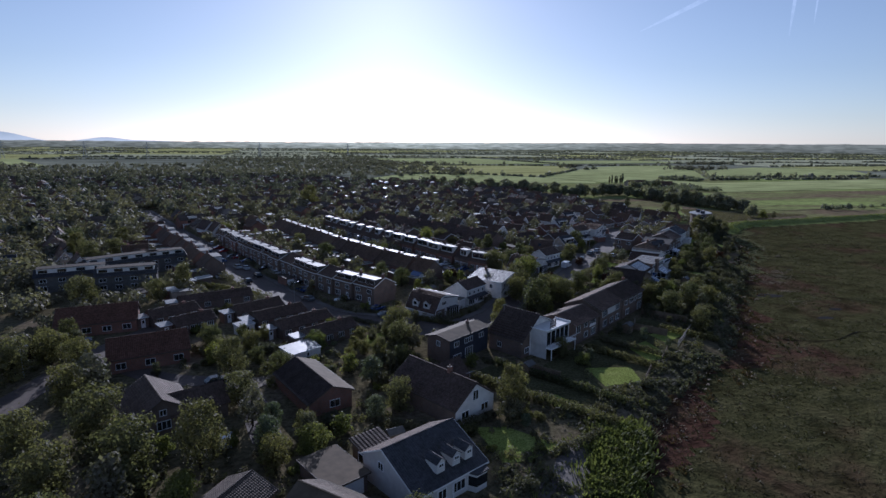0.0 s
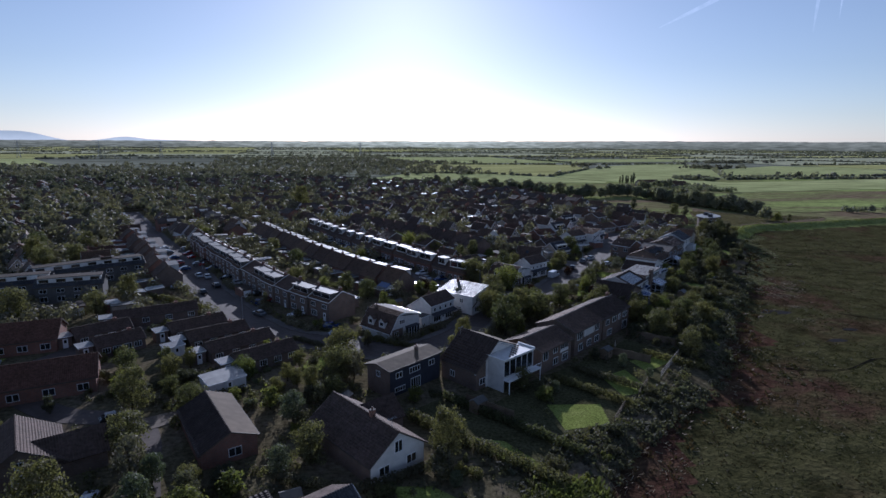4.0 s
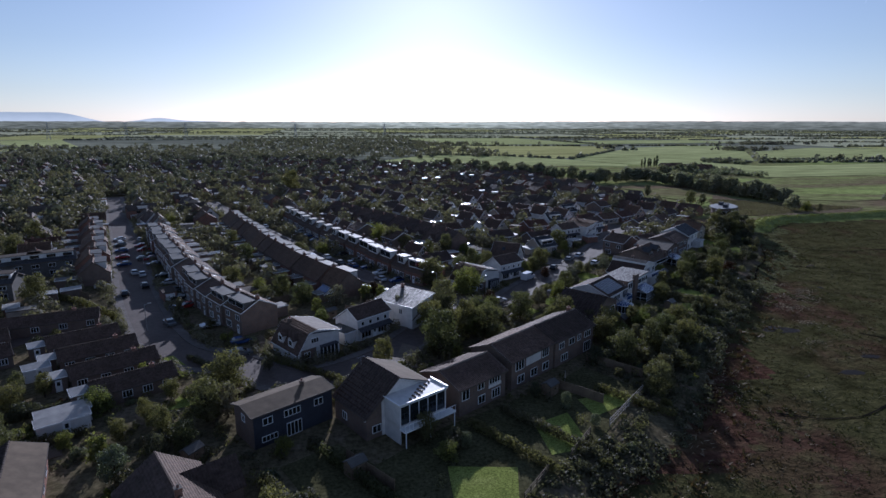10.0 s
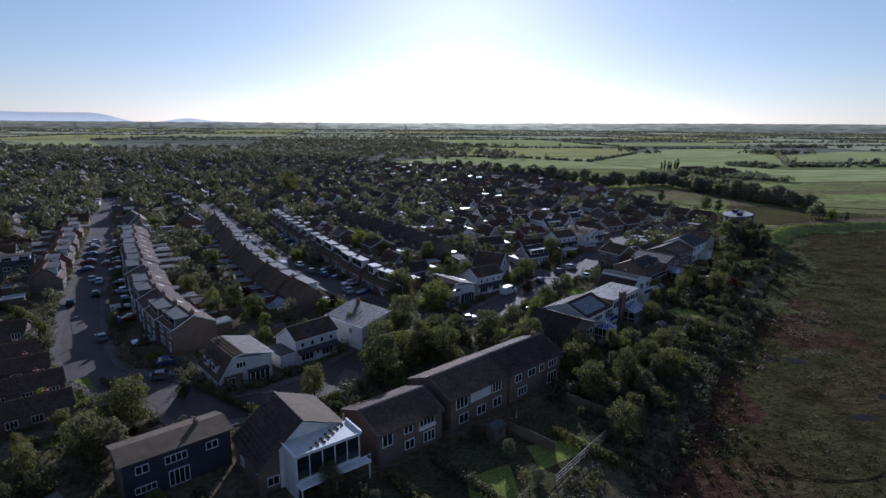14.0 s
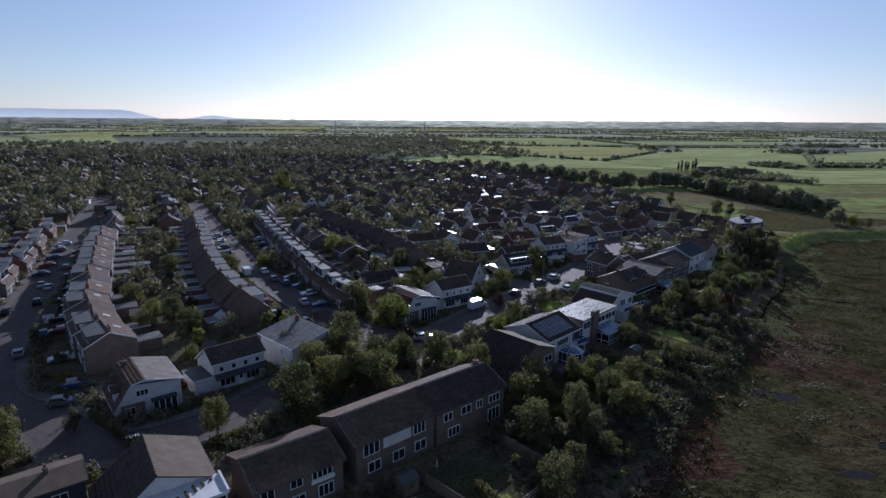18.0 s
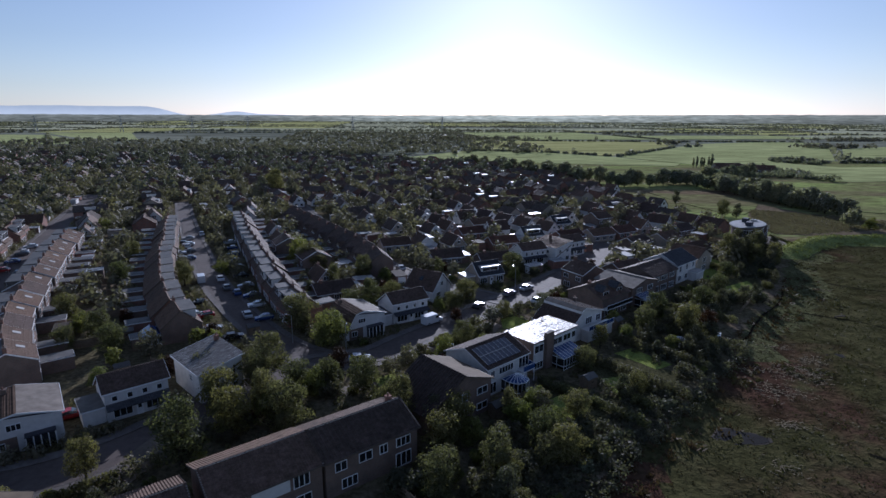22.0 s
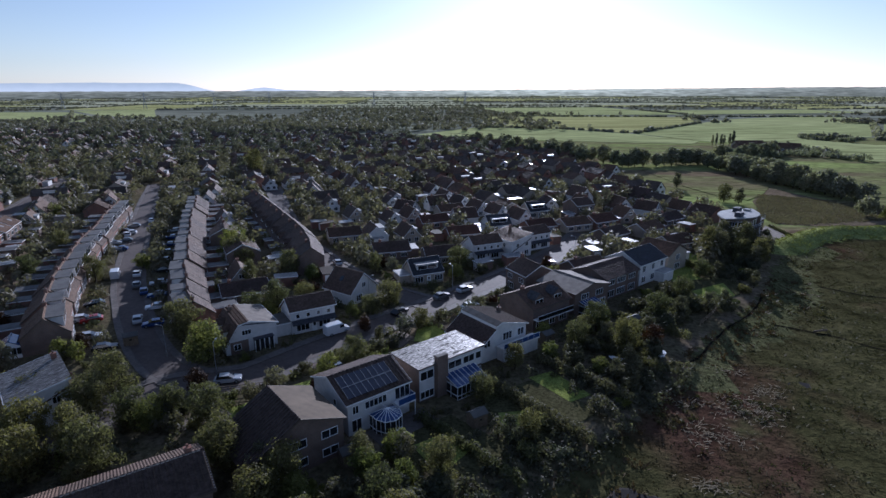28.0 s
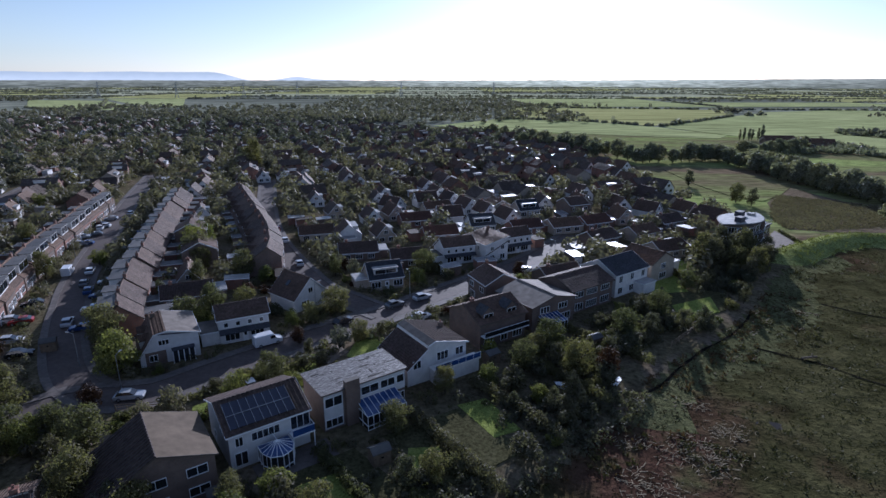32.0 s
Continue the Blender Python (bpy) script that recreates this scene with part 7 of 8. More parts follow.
for k in range(-130, 10):
    def z(q):
        d = q * 0.5
        t = max(0, min(1, (-25.5 - d) / 4.5))
        big = 84 * t * t * (3 - 2 * t) * (0.9 + 0.12 * noise.noise((d * 0.13, 2, 0))) + 24 * math.exp(-((d + 22.3) / 1.5) ** 2) + 24 * math.exp(-((d + 20) / 6.5) ** 2)
        return 27 + big + 3 * noise.noise((d * 0.6, 9, 0))
    a0, a1 = radians(k * 0.5), radians(k * 0.5 + 0.5)
    hill.add([p(a0, 4700, 0), p(a1, 4700, 0), p(a1, 4800, z(k + 1)), p(a0, 4800, z(k)), p(a1, 4890, 0), p(a0, 4890, 0)], [(0, 1, 2, 3), (3, 2, 4, 5)])
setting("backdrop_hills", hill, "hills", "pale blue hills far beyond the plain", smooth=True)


# contrails: black base, their sunlit white is painted in as emission
cm, cn, cb = nodes_of("contrail_vapour")
cb.inputs["Base Color"].default_value = (0, 0, 0, 1)
cb.inputs["Specular IOR Level"].default_value = 0
cb.inputs["Emission Color"].default_value = (0.86, 0.92, 1.0, 1)
cb.inputs["Emission Strength"].default_value = 1.0
cr = ramp(cn, tex_noise(cn, 0.02, 4).outputs["Fac"], ((0.3, (0.06, 0.06, 0.06)), (0.7, (0.3, 0.3, 0.3))))
cn.links.new(cr.outputs["Color"], cb.inputs["Alpha"])
M["contrail"] = cm
for az0, el0, az1, el1, w0, w1 in ((27.8, 10.4, 34.0, 13.1, 0.1, 0.22), (40.0, 9.2, 40.2, 14.0, 0.09, 0.16), (41.7, 10.0, 41.8, 14.0, 0.05, 0.1)):
    v = Block()
    rows = []
    for k in range(13):
        t = k / 12
        az, el = az0 + (az1 - az0) * t, el0 + (el1 - el0) * t
        wd = (w0 + (w1 - w0) * t) * min(1, 0.3 + 2 * t)
        slant = math.atan2(el1 - el0, az1 - az0)
        rows.append([(4850 * math.sin(radians(az + s * wd * math.sin(slant))), 4850 * math.cos(radians(az + s * wd * math.sin(slant))), 44 + 4850 * math.tan(radians(el - s * wd * math.cos(slant)))) for s in (-1, 1)])
    for r0, r1 in zip(rows, rows[1:]):
        v.add([r0[0], r0[1], r1[1], r1[0]], [(0, 1, 2, 3)])
    ob = setting("backdrop_contrail", v, "contrail", "thin white contrail fading in the sky")
    ob.visible_shadow = False


# ---- cars ----
def make_car(paint, seed, van=False):
    t = thing("van" if van else "car", 0, 0, 0, 0, ("parked %s panel van on the road" if van else "parked %s family car beside the road") % paint, "van" if van else "car", "parked vehicles")
    L, W, H = (5.0, 1.95, 2.2) if van else (4.3, 1.75, 1.45)
    if van:
        low = [(-L / 2, 0.3), (L / 2, 0.3), (L / 2 + 0.02, 0.95), (L / 2 - 0.9, 1.2), (L / 2 - 1.6, H), (-L / 2 + 0.05, H), (-L / 2, 1.2)]
    else:
        low = [(-L / 2 + 0.05, 0.3), (L / 2 - 0.1, 0.3), (L / 2, 0.55), (L / 2 - 0.15, 0.82), (L / 2 - 1.15, 0.95), (-L / 2 + 0.3, 1.0), (-L / 2, 0.8)]
    body = Block()
    n = len(low)
    rings = []
    for yy, k in ((-W / 2, 0.97), (-W / 2 + 0.12, 1.0), (W / 2 - 0.12, 1.0), (W / 2, 0.97)):
        rings.append([(a * k, yy, 0.3 + (z - 0.3) * (1 if k == 1.0 else 0.94)) for a, z in low])
    body.add([v for r in rings for v in r], [tuple(range(n - 1, -1, -1)), tuple(range(3 * n, 4 * n))] + [(j * n + i, j * n + (i + 1) % n, (j + 1) * n + (i + 1) % n, (j + 1) * n + i) for j in range(3) for i in range(n)])
    b = part("body", body, "car_" + paint, t)
    if van:
        part("windscreen", Block().slab([(L / 2 - 0.95, -0.8, 1.26), (L / 2 - 0.95, 0.8, 1.26), (L / 2 - 1.58, 0.75, 2.1), (L / 2 - 1.58, -0.75, 2.1)], 0.03), "glass", t)
        for s in (-1, 1):
            part("side_window", Block().box(L / 2 - 2.2, L / 2 - 1.3, s * W / 2 - 0.02, s * W / 2 + 0.015, 1.3, 1.9), "glass", t)
    else:
        cab = [(-L / 2 + 0.35, 0.97), (L / 2 - 1.2, 0.95), (L / 2 - 1.95, 1.4), (-L / 2 + 0.95, 1.42)]
        c = Block()
        rr = []
        for yy, k, sh in ((-W / 2 + 0.06, 1, 0), (-W / 2 + 0.26, 1, 1), (W / 2 - 0.26, 1, 1), (W / 2 - 0.06, 1, 0)):
            rr.append([(a, yy if z < 1.1 else yy * 0.85, z) for a, z in cab])
        c.add([v for v in rr[0]] + [v for v in rr[3]], [(3, 2, 1, 0), (4, 5, 6, 7), (0, 1, 5, 4), (1, 2, 6, 5), (2, 3, 7, 6), (3, 0, 4, 7)])
        part("glasshouse", c, "glass", t)
        part("roof_panel", Block().slab([(-L / 2 + 0.9, -0.68, 1.46), (L / 2 - 1.9, -0.68, 1.44), (L / 2 - 1.9, 0.68, 1.44), (-L / 2 + 0.9, 0.68, 1.46)], 0.05), "car_" + paint, t)
    for sx_ in (-1, 1):
        for s in (-1, 1):
            w = part("wheel", Block().bar((sx_ * L * 0.31, s * (W / 2 - 0.22), 0.32), (sx_ * L * 0.31, s * (W / 2 + 0.01), 0.32), 0.32, 12), "tyre", t)
            part("rim", Block().bar((sx_ * L * 0.31, s * (W / 2), 0.32), (sx_ * L * 0.31, s * (W / 2 + 0.02), 0.32), 0.19, 10), "metal", w)
        part("headlight" if sx_ > 0 else "tail_light", Block().box(sx_ * (L / 2 - 0.12) - 0.06, sx_ * (L / 2 - 0.12) + 0.06, -W / 2 + 0.1, -W / 2 + 0.4, 0.62, 0.74), "upvc" if sx_ > 0 else "car_red", t)
        part("headlight" if sx_ > 0 else "tail_light", Block().box(sx_ * (L / 2 - 0.12) - 0.06, sx_ * (L / 2 - 0.12) + 0.06, W / 2 - 0.4, W / 2 - 0.1, 0.62, 0.74), "upvc" if sx_ > 0 else "car_red", t)
    return t


CARS = {c: make_car(c, i) for i, c in enumerate(("white", "silver", "black", "blue", "red", "grey"))}
CARS["van"] = make_car("white", 9, True)
parked_once = set()


def park(kind, x, y, yaw, z=0.07):
    m = pose(x, y, z, 0, 0, yaw)
    if kind in parked_once:
        copy_thing(CARS[kind], m)
    else:
        parked_once.add(kind)
        CARS[kind].matrix_world = m


for k, x, y, w in (("black", -91.5, 128.6, 120), ("black", -89.6, 136, 120), ("silver", -95.4, 148, 118), ("grey", -71.4, 105.6, 130), ("blue", -73.8, 115.7, 130), ("blue", -52.5, 93.5, 30), ("white", -104.4, 142.5, 20), ("silver", -100.5, 136, 20),
                   ("red", -35.2, 93.6, 35), ("grey", -50.8, 87.5, 20), ("van", 17.3, 136.3, 45), ("white", -36.8, 137.2, 30), ("silver", -29.2, 129.2, 30), ("black", -23, 125, 30), ("silver", -25.3, 138.0, 122), ("van", -48.7, 164.2, 120),
                   ("white", -44, 166, 120), ("silver", -65, 187, 25), ("black", -76, 208.5, 25), ("silver", -70.1, 194, 25), ("white", -72.5, 204, 120), ("white", -77, 224, 120), ("grey", -38.8, 158, 122), ("blue", -34.3, 154, 122), ("white", 42.8, 151.6, 45),
                   ("silver", 21.3, 121.8, 135), ("silver", 5.0, 116.0, 20), ("silver", -98.5, 150, 118), ("grey", -103.5, 168, 30), ("blue", -103, 173, 30), ("white", -122.5, 193, 118), ("silver", -118, 199, 118), ("grey", 36, 157, 50), ("white", 63, 184, 60),
                   ("silver", 41, 162, 45), ("black", 28, 147, 60), ("red", -16, 212, 118), ("white", -8, 200, 118), ("silver", 5, 180, 120), ("grey", -112, 62, 65), ("silver", -118, 78, 20), ("black", -84, 52, 30), ("white", -64, 23, 50), ("silver", -78, 30, 100)):
    park(k, x, y, w)

rk = random.Random(61)
for pts, off, gap in ((((-52, 103), (-67, 124), (-91, 165), (-110, 198)), 7.6, 8.0), (((-11, 134), (-18, 146), (-36, 178), (-60, 226)), 7.2, 8.5), (((-36, 126), (-46, 140), (-62, 168), (-88, 218)), -7.6, 9.5), (((-104, 138), (-121, 172), (-136, 202)), -8.0, 11)):
    line, run = smooth_line(pts, 1.0), 0
    for p, q in zip(line, line[1:]):
        run += 1
        if run < gap:
            continue
        run = 0
        e = (q - p).normalized()
        o = p + Vector((-e.y, e.x, 0)) * off
        if rk.random() < 0.72:
            park(rk.choice(("silver", "grey", "black", "blue", "white", "silver", "red")), o.x, o.y, math.degrees(math.atan2(e.y, e.x)) + 90 + rk.uniform(-6, 6), 0.02)


# ---- lawns, drives, hedges and fences ----
# in the back gardens the brighter lawn patches trace the sunlit grass
for i, (pts, mt, lab) in enumerate((
        (((0, 58), (6, 61), (6.5, 54), (4.8, 51), (0.5, 50)), "lawn", "mown garden lawn behind the brick terrace"),
        (((9, 65), (17.3, 67.2), (19, 64.5), (10, 59.5)), "lawn", "mown lawn behind a white fence"),
        (((-14, 48.5), (-4.8, 47.6), (-6, 41), (-13.8, 40)), "lawn", "mown garden lawn near the marsh"),
        (((-28.5, 39.5), (-24, 38), (-20, 31), (-24, 30.5)), "lawn", "long mown garden lawn beside a hedge"),
        (((-41, 29), (-36, 28.5), (-29.5, 22), (-35, 18.5), (-39, 19)), "lawn", "bright rough lawn beside the bungalow"),
        (((37.5, 102), (42, 105.5), (45.5, 102), (42, 96.5)), "lawn", "mown lawn with shrubs round it"),
        (((54, 122), (58, 124.5), (63.5, 117.5), (60, 115)), "lawn", "narrow strip of sunlit lawn"),
        (((49, 111), (53, 112), (54.5, 105), (50.5, 103)), "lawn", "narrow strip of sunlit lawn"),
        (((92.5, 183), (100, 189), (100, 176), (92, 173.5)), "lawn", "mown lawn between shrubs"),
        (((97, 200), (103, 203.5), (107, 193), (100, 187.5)), "lawn", "mown lawn beside the apartments"),
        (((94.5, 167), (104, 173.5), (103.5, 165), (94.5, 159)), "lawn", "curving lawn with a path"),
        (((33.0, 134), (32.8, 139.6), (36.4, 144.2), (39.5, 138.5), (36.5, 133.5)), "lawn", "front lawn with a low wall"),
        (((27, 125.5), (29.5, 129.5), (33, 127.5), (31.5, 122.5)), "lawn", "front lawn with clipped shrubs"),
        (((15.5, 115.5), (20, 119.5), (22.5, 116.5), (18, 111.5)), "lawn", "front garden lawn"),
        (((8, 108), (12, 111), (14, 108.5), (10, 105.5)), "lawn", "front garden lawn"),
        (((-121, 71), (-116, 73), (-117, 82), (-122, 82)), "lawn", "grass verge at the turning"),
        (((-104, 78), (-100, 80), (-99, 87), (-103, 86)), "lawn", "patch of sunlit grass among trees"),
        (((-57.5, 66), (-53, 68), (-51, 76), (-56, 74)), "lawn", "grass verge beside the road"),
        (((-60, 77), (-57, 80), (-64, 88), (-67, 86)), "lawn", "grass verge beside the low terraces"),
        (((-21.5, 80.5), (-17, 79), (-14.5, 87), (-19.5, 91)), "gravel", "pale gravel drive between trees"),
        (((15.0, 124.4), (19.6, 119.0), (22.8, 122.5), (21.4, 126.4), (20.0, 129)), "pinkgravel", "pinkish gravel drive beside the road"),
        (((2, 103.2), (4, 101.5), (10, 107), (7.5, 108.5)), "gravel", "brown gravel drive"),
        (((27.8, 135.8), (29.5, 138.2), (32.8, 135.8), (31.0, 130.8), (29.4, 131.2)), "gravel", "pale gravel drive between front lawns"),
        (((24, 119), (29, 123.5), (31, 121), (27, 116)), "gravel", "pale block-paved drive"),
        (((24.6, 129.2), (25.4, 133.2), (28.6, 134.4), (29.0, 128.8), (27.6, 126.2)), "lawn", "strip of front lawn beside a drive"),
        (((-80, 52), (-68, 58), (-66, 55), (-78, 48)), "gravel", "pale yard behind the low building"))):
    patch("drive" if "gravel" in mt else "lawn", pts, mt, 0.075 + 0.002 * i, lab)
# dim grass around those lawns stands for the part in the houses' shadow
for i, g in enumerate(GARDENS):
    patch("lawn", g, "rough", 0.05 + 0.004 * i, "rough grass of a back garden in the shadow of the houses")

rg = random.Random(41)


def hedge(a, b, h, w, mat="leaf", label="clipped green garden hedge"):
    d = Vector((b[0] - a[0], b[1] - a[1], 0))
    ln = d.length
    lobes = []
    k = 0.0
    while k < ln:
        lobes.append((k, rg.uniform(-0.15, 0.15) * w, h * rg.uniform(0.42, 0.55), w * rg.uniform(0.5, 0.65), h * rg.uniform(0.42, 0.55)))
        k += w * 0.55
    n = int(220 * ln * h / 2)
    ob = new("hedge", quads_mesh("hedge", leaf_cloud(lobes, min(n, 6000), 0.15, int(ln * 100)), mat))
    ob.matrix_world = pose(a[0], a[1], 0, 0, 0, math.degrees(math.atan2(d.y, d.x)))
    tagged(ob, label, "hedge", "garden hedges")


for a, b, h_, w_ in (((-37, 46), (-19, 26), 2.0, 1.8), ((-31, 53), (-14, 33), 1.7, 1.4), ((-4, 62), (7, 49), 1.6, 1.3), ((-9.5, 58), (0, 46), 1.7, 1.3), ((13.5, 68), (22, 58), 1.6, 1.2), ((30, 100), (43, 88), 1.8, 1.4), ((38, 108), (52, 95), 1.8, 1.5),
                     ((48, 118), (62, 104), 2.2, 1.8), ((56, 128), (69, 116), 2.0, 1.6), ((63, 138), (76, 126), 2.0, 1.6), ((72, 150), (85, 139), 2.0, 1.6), ((-46, 28), (-36, 32), 1.6, 1.2), ((-30, 20), (-22, 24), 1.4, 1.4), ((96, 190), (107, 180), 2.2, 1.6),
                     ((-99, 122), (-85, 110), 1.8, 1.5), ((-110, 128), (-99, 122), 1.8, 1.5), ((-60, 86), (-52, 79), 1.2, 1.2), ((-44, 84), (-30, 74), 1.4, 1.2), ((26, 122), (33, 130), 1.3, 0.9), ((33, 140), (40, 148), 1.3, 0.9), ((-84, 62), (-72, 68), 1.7, 1.2),
                     ((-94, 70), (-84, 62), 1.7, 1.2), ((10, 100), (18, 107), 1.4, 1.0), ((-26, 73), (-19, 80), 1.5, 1.2), ((-75, 56), (-66, 60), 1.5, 1.1), ((-74, 36), (-70, 28), 1.7, 1.2), ((-56, 32), (-46, 28), 1.7, 1.3)):
    hedge(a, b, h_, w_, rg.choice(("leaf", "leaf", "leaf_dark")))


def fence(a, b, h, mat="timber", label="weathered timber garden fence", step=1.8, boards=True):
    d = Vector((b[0] - a[0], b[1] - a[1], 0))
    ln = d.length
    t = thing("fence", a[0], a[1], math.degrees(math.atan2(d.y, d.x)), 0, label, "fence", "garden fences")
    n = max(1, round(ln / step))
    for k in range(n + 1):
        part("post", Block().box(ln * k / n - 0.06, ln * k / n + 0.06, -0.06, 0.06, -0.6, h + 0.1), mat, t)
    for k in range(n):
        if boards:
            part("panel", Block().box(ln * k / n + 0.07, ln * (k + 1) / n - 0.07, -0.025, 0.025, 0.08, h), mat, t)
        else:
            for z in (0.35, 0.75, 1.1):
                part("rail", Block().box(ln * k / n + 0.062, ln * (k + 1) / n - 0.062, -0.03, 0.03, h * z - 0.12, h * z - 0.02), mat, t)


fence((11.1, 56.5), (20.7, 66.7), 1.3, "whitish", "pale painted rail fence at the end of a lawn", 1.5, False)
for a, b in (((3, 49.4), (7.5, 54.8)), ((-5.4, 41), (-1, 46.4)), ((36, 141.6), (40.4, 137.2)), ((5.4, 112.5), (12.5, 114.9))):
    fence(a, b, 1.1, "timber", "low timber fence along a garden", 1.6, False)
for a, b in (((-27.4, 51), (-21, 44)), ((6, 70), (12.6, 63.4)), ((15.5, 80), (23, 72)), ((-99, 126), (-108, 131)), ((-24, 106), (-33, 112)), ((-33, 124), (-40, 118)), ((-50, 140), (-57, 135)), ((-60, 156), (-67, 151)), ((-70, 172), (-77, 167)), ((-82, 190), (-89, 186)),
             ((-56, 116), (-48, 121)), ((-64, 128), (-56, 133)), ((-72, 142), (-64, 147)), ((-80, 156), (-72, 161)), ((-4, 148), (-13, 160)), ((-20, 172), (-27, 184))):
    fence(a, b, 1.7)


# ---- street furniture ----
def lamp_post(x, y, yaw, h=6.0):
    t = thing("street_lamp", x, y, yaw, 0, "slim grey steel street lamp on the pavement", "street lamp", "street lamps")
    part("post", Block().bar((0, 0, -0.2), (0, 0, 1.2), 0.1, 8).bar((0, 0, 1.2), (0, 0, h), 0.06, 8), "metal", t)
    part("arm", Block().bar((0, 0, h), (0.9, 0, h + 0.25), 0.04, 6), "metal", t)
    part("lantern", Block().box(0.8, 1.35, -0.11, 0.11, h + 0.18, h + 0.32), "metal", t)


for x, y, w in ((-74.7, 102, 20), (70.5, 193, 180), (-10.2, 123.6, 180), (-100, 160, 30), (-57, 176, 30), (2, 118, 90), (38, 163, 130), (-120, 60, 0), (-85, 225, 30), (20, 153, 40)):
    lamp_post(x, y, w)


def pylon(x, y, yaw, h=42):
    t = thing("pylon", x, y, yaw, 0, "distant steel lattice electricity pylon on the plain", "pylon", "pylons")
    tower = Block()
    lv = [(0, 4.2), (h * 0.3, 2.6), (h * 0.55, 1.4), (h * 0.8, 1.0), (h, 0.2)]
    for (z0, a), (z1, b) in zip(lv, lv[1:]):
        for sx_, sy_ in ((-1, -1), (1, -1), (1, 1), (-1, 1)):
            tower.bar((sx_ * a, sy_ * a, z0), (sx_ * b, sy_ * b, z1), 0.35)
            tower.bar((sx_ * a, sy_ * a, z0), (-sy_ * b if sx_ == sy_ else sx_ * b, sx_ * b if sx_ == sy_ else -sy_ * b, z1), 0.22)
    for z, w in ((h * 0.62, 8), (h * 0.76, 9.5), (h * 0.9, 7)):
        part("crossarm", Block().bar((-w, 0, z), (w, 0, z), 0.35).bar((-w, 0, z), (0, 0, z + 2.2), 0.2).bar((w, 0, z), (0, 0, z + 2.2), 0.2), "metal", t)
    part("tower", tower, "metal", t)


for x, y in ((-606, 1618), (-880, 1460), (-320, 1700), (-740, 1560), (-1080, 1420), (-60, 1850)):
    pylon(x, y, 25)

# ---- the farm beyond the estate ----
for x, y, w, ln, lab in ((240, 492, 10, 20, "long brick farm building beside poplars"), (258, 500, 30, 16, "brick farmhouse with grey roof"), (270, 492, -20, 14, "farm shed with grey roof"), (248, 512, 5, 22, "low brick farm shed")):
    h = House(x, y, w, gable(5, 3.6, 6.2), ln, "x", rg.choice(("brownbrick", "cream", "brick")), ("browntile", "darktile"), label=lab, name="farm_building", group="farm buildings")
    for u in (-ln / 3, 0, ln / 3):
        h.win("F", u, 0.9, 1.8, 1.3)

# ---- the marsh ----
for x, y, a, b in ((65.6, 95.2, 3.6, 1.8), (64.5, 73.0, 2.8, 1.3), (74, 80, 1.8, 0.8), (98.5, 125.7, 1.5, 0.8)):
    n = 22
    pts = [(x + a * (1 + 0.5 * noise.noise((k * 0.43, x, 0))) * math.cos(2 * math.pi * k / n), y + b * (1 + 0.6 * noise.noise((k * 0.37, y, 4))) * math.sin(2 * math.pi * k / n)) for k in range(n)]
    setting("water_pool", Block().plan(pts, -1.6, -1.07), "water", "shallow dark pool in the salt marsh")
    pts = [(x + (p[0] - x) * 1.12, y + (p[1] - y) * 1.15) for p in pts]
    setting("mud_margin", Block().plan(pts, -1.7, -1.1), "mud", "bare mud round a marsh pool")


for pts, w in (((82, 130.5), (89.5, 140), (96, 148), (104, 157), (111, 168)), 0.5), (((106, 151), (114, 147), (121, 140.5), (134, 134), (150, 131)), 0.45), (((82, 92), (90, 86), (97, 78), (108, 70)), 0.4), (((40, 60), (52, 58), (66, 62), (84, 56)), 0.35), (((128, 176), (142, 168), (160, 170), (186, 160)), 0.5):
    line, rows = smooth_line(pts, 1.0), Block()
    edge = []
    for i, p in enumerate(line):
        d = (line[min(i + 1, len(line) - 1)] - line[max(i - 1, 0)]).normalized()
        k = w * 0.6 * (0.7 + 0.7 * noise.noise((i * 0.37, w, 0)) ** 2) + 0.15 * noise.noise((i * 0.21, 5, w))
        o = 0.8 * noise.noise((i * 0.11, 9, w))
        a, c = p + Vector((-d.y, d.x, 0)) * (o + k), p + Vector((-d.y, d.x, 0)) * (o - k)
        edge.append(((a.x, a.y, ground_z(a.x, a.y) + 0.09), (c.x, c.y, ground_z(c.x, c.y) + 0.09)))
    for (a, c), (e, g) in zip(edge, edge[1:]):
        rows.add([a, c, g, e], [(0, 1, 2, 3)])
    setting("water_creek", rows, "peat", "narrow dark creek winding through the marsh")


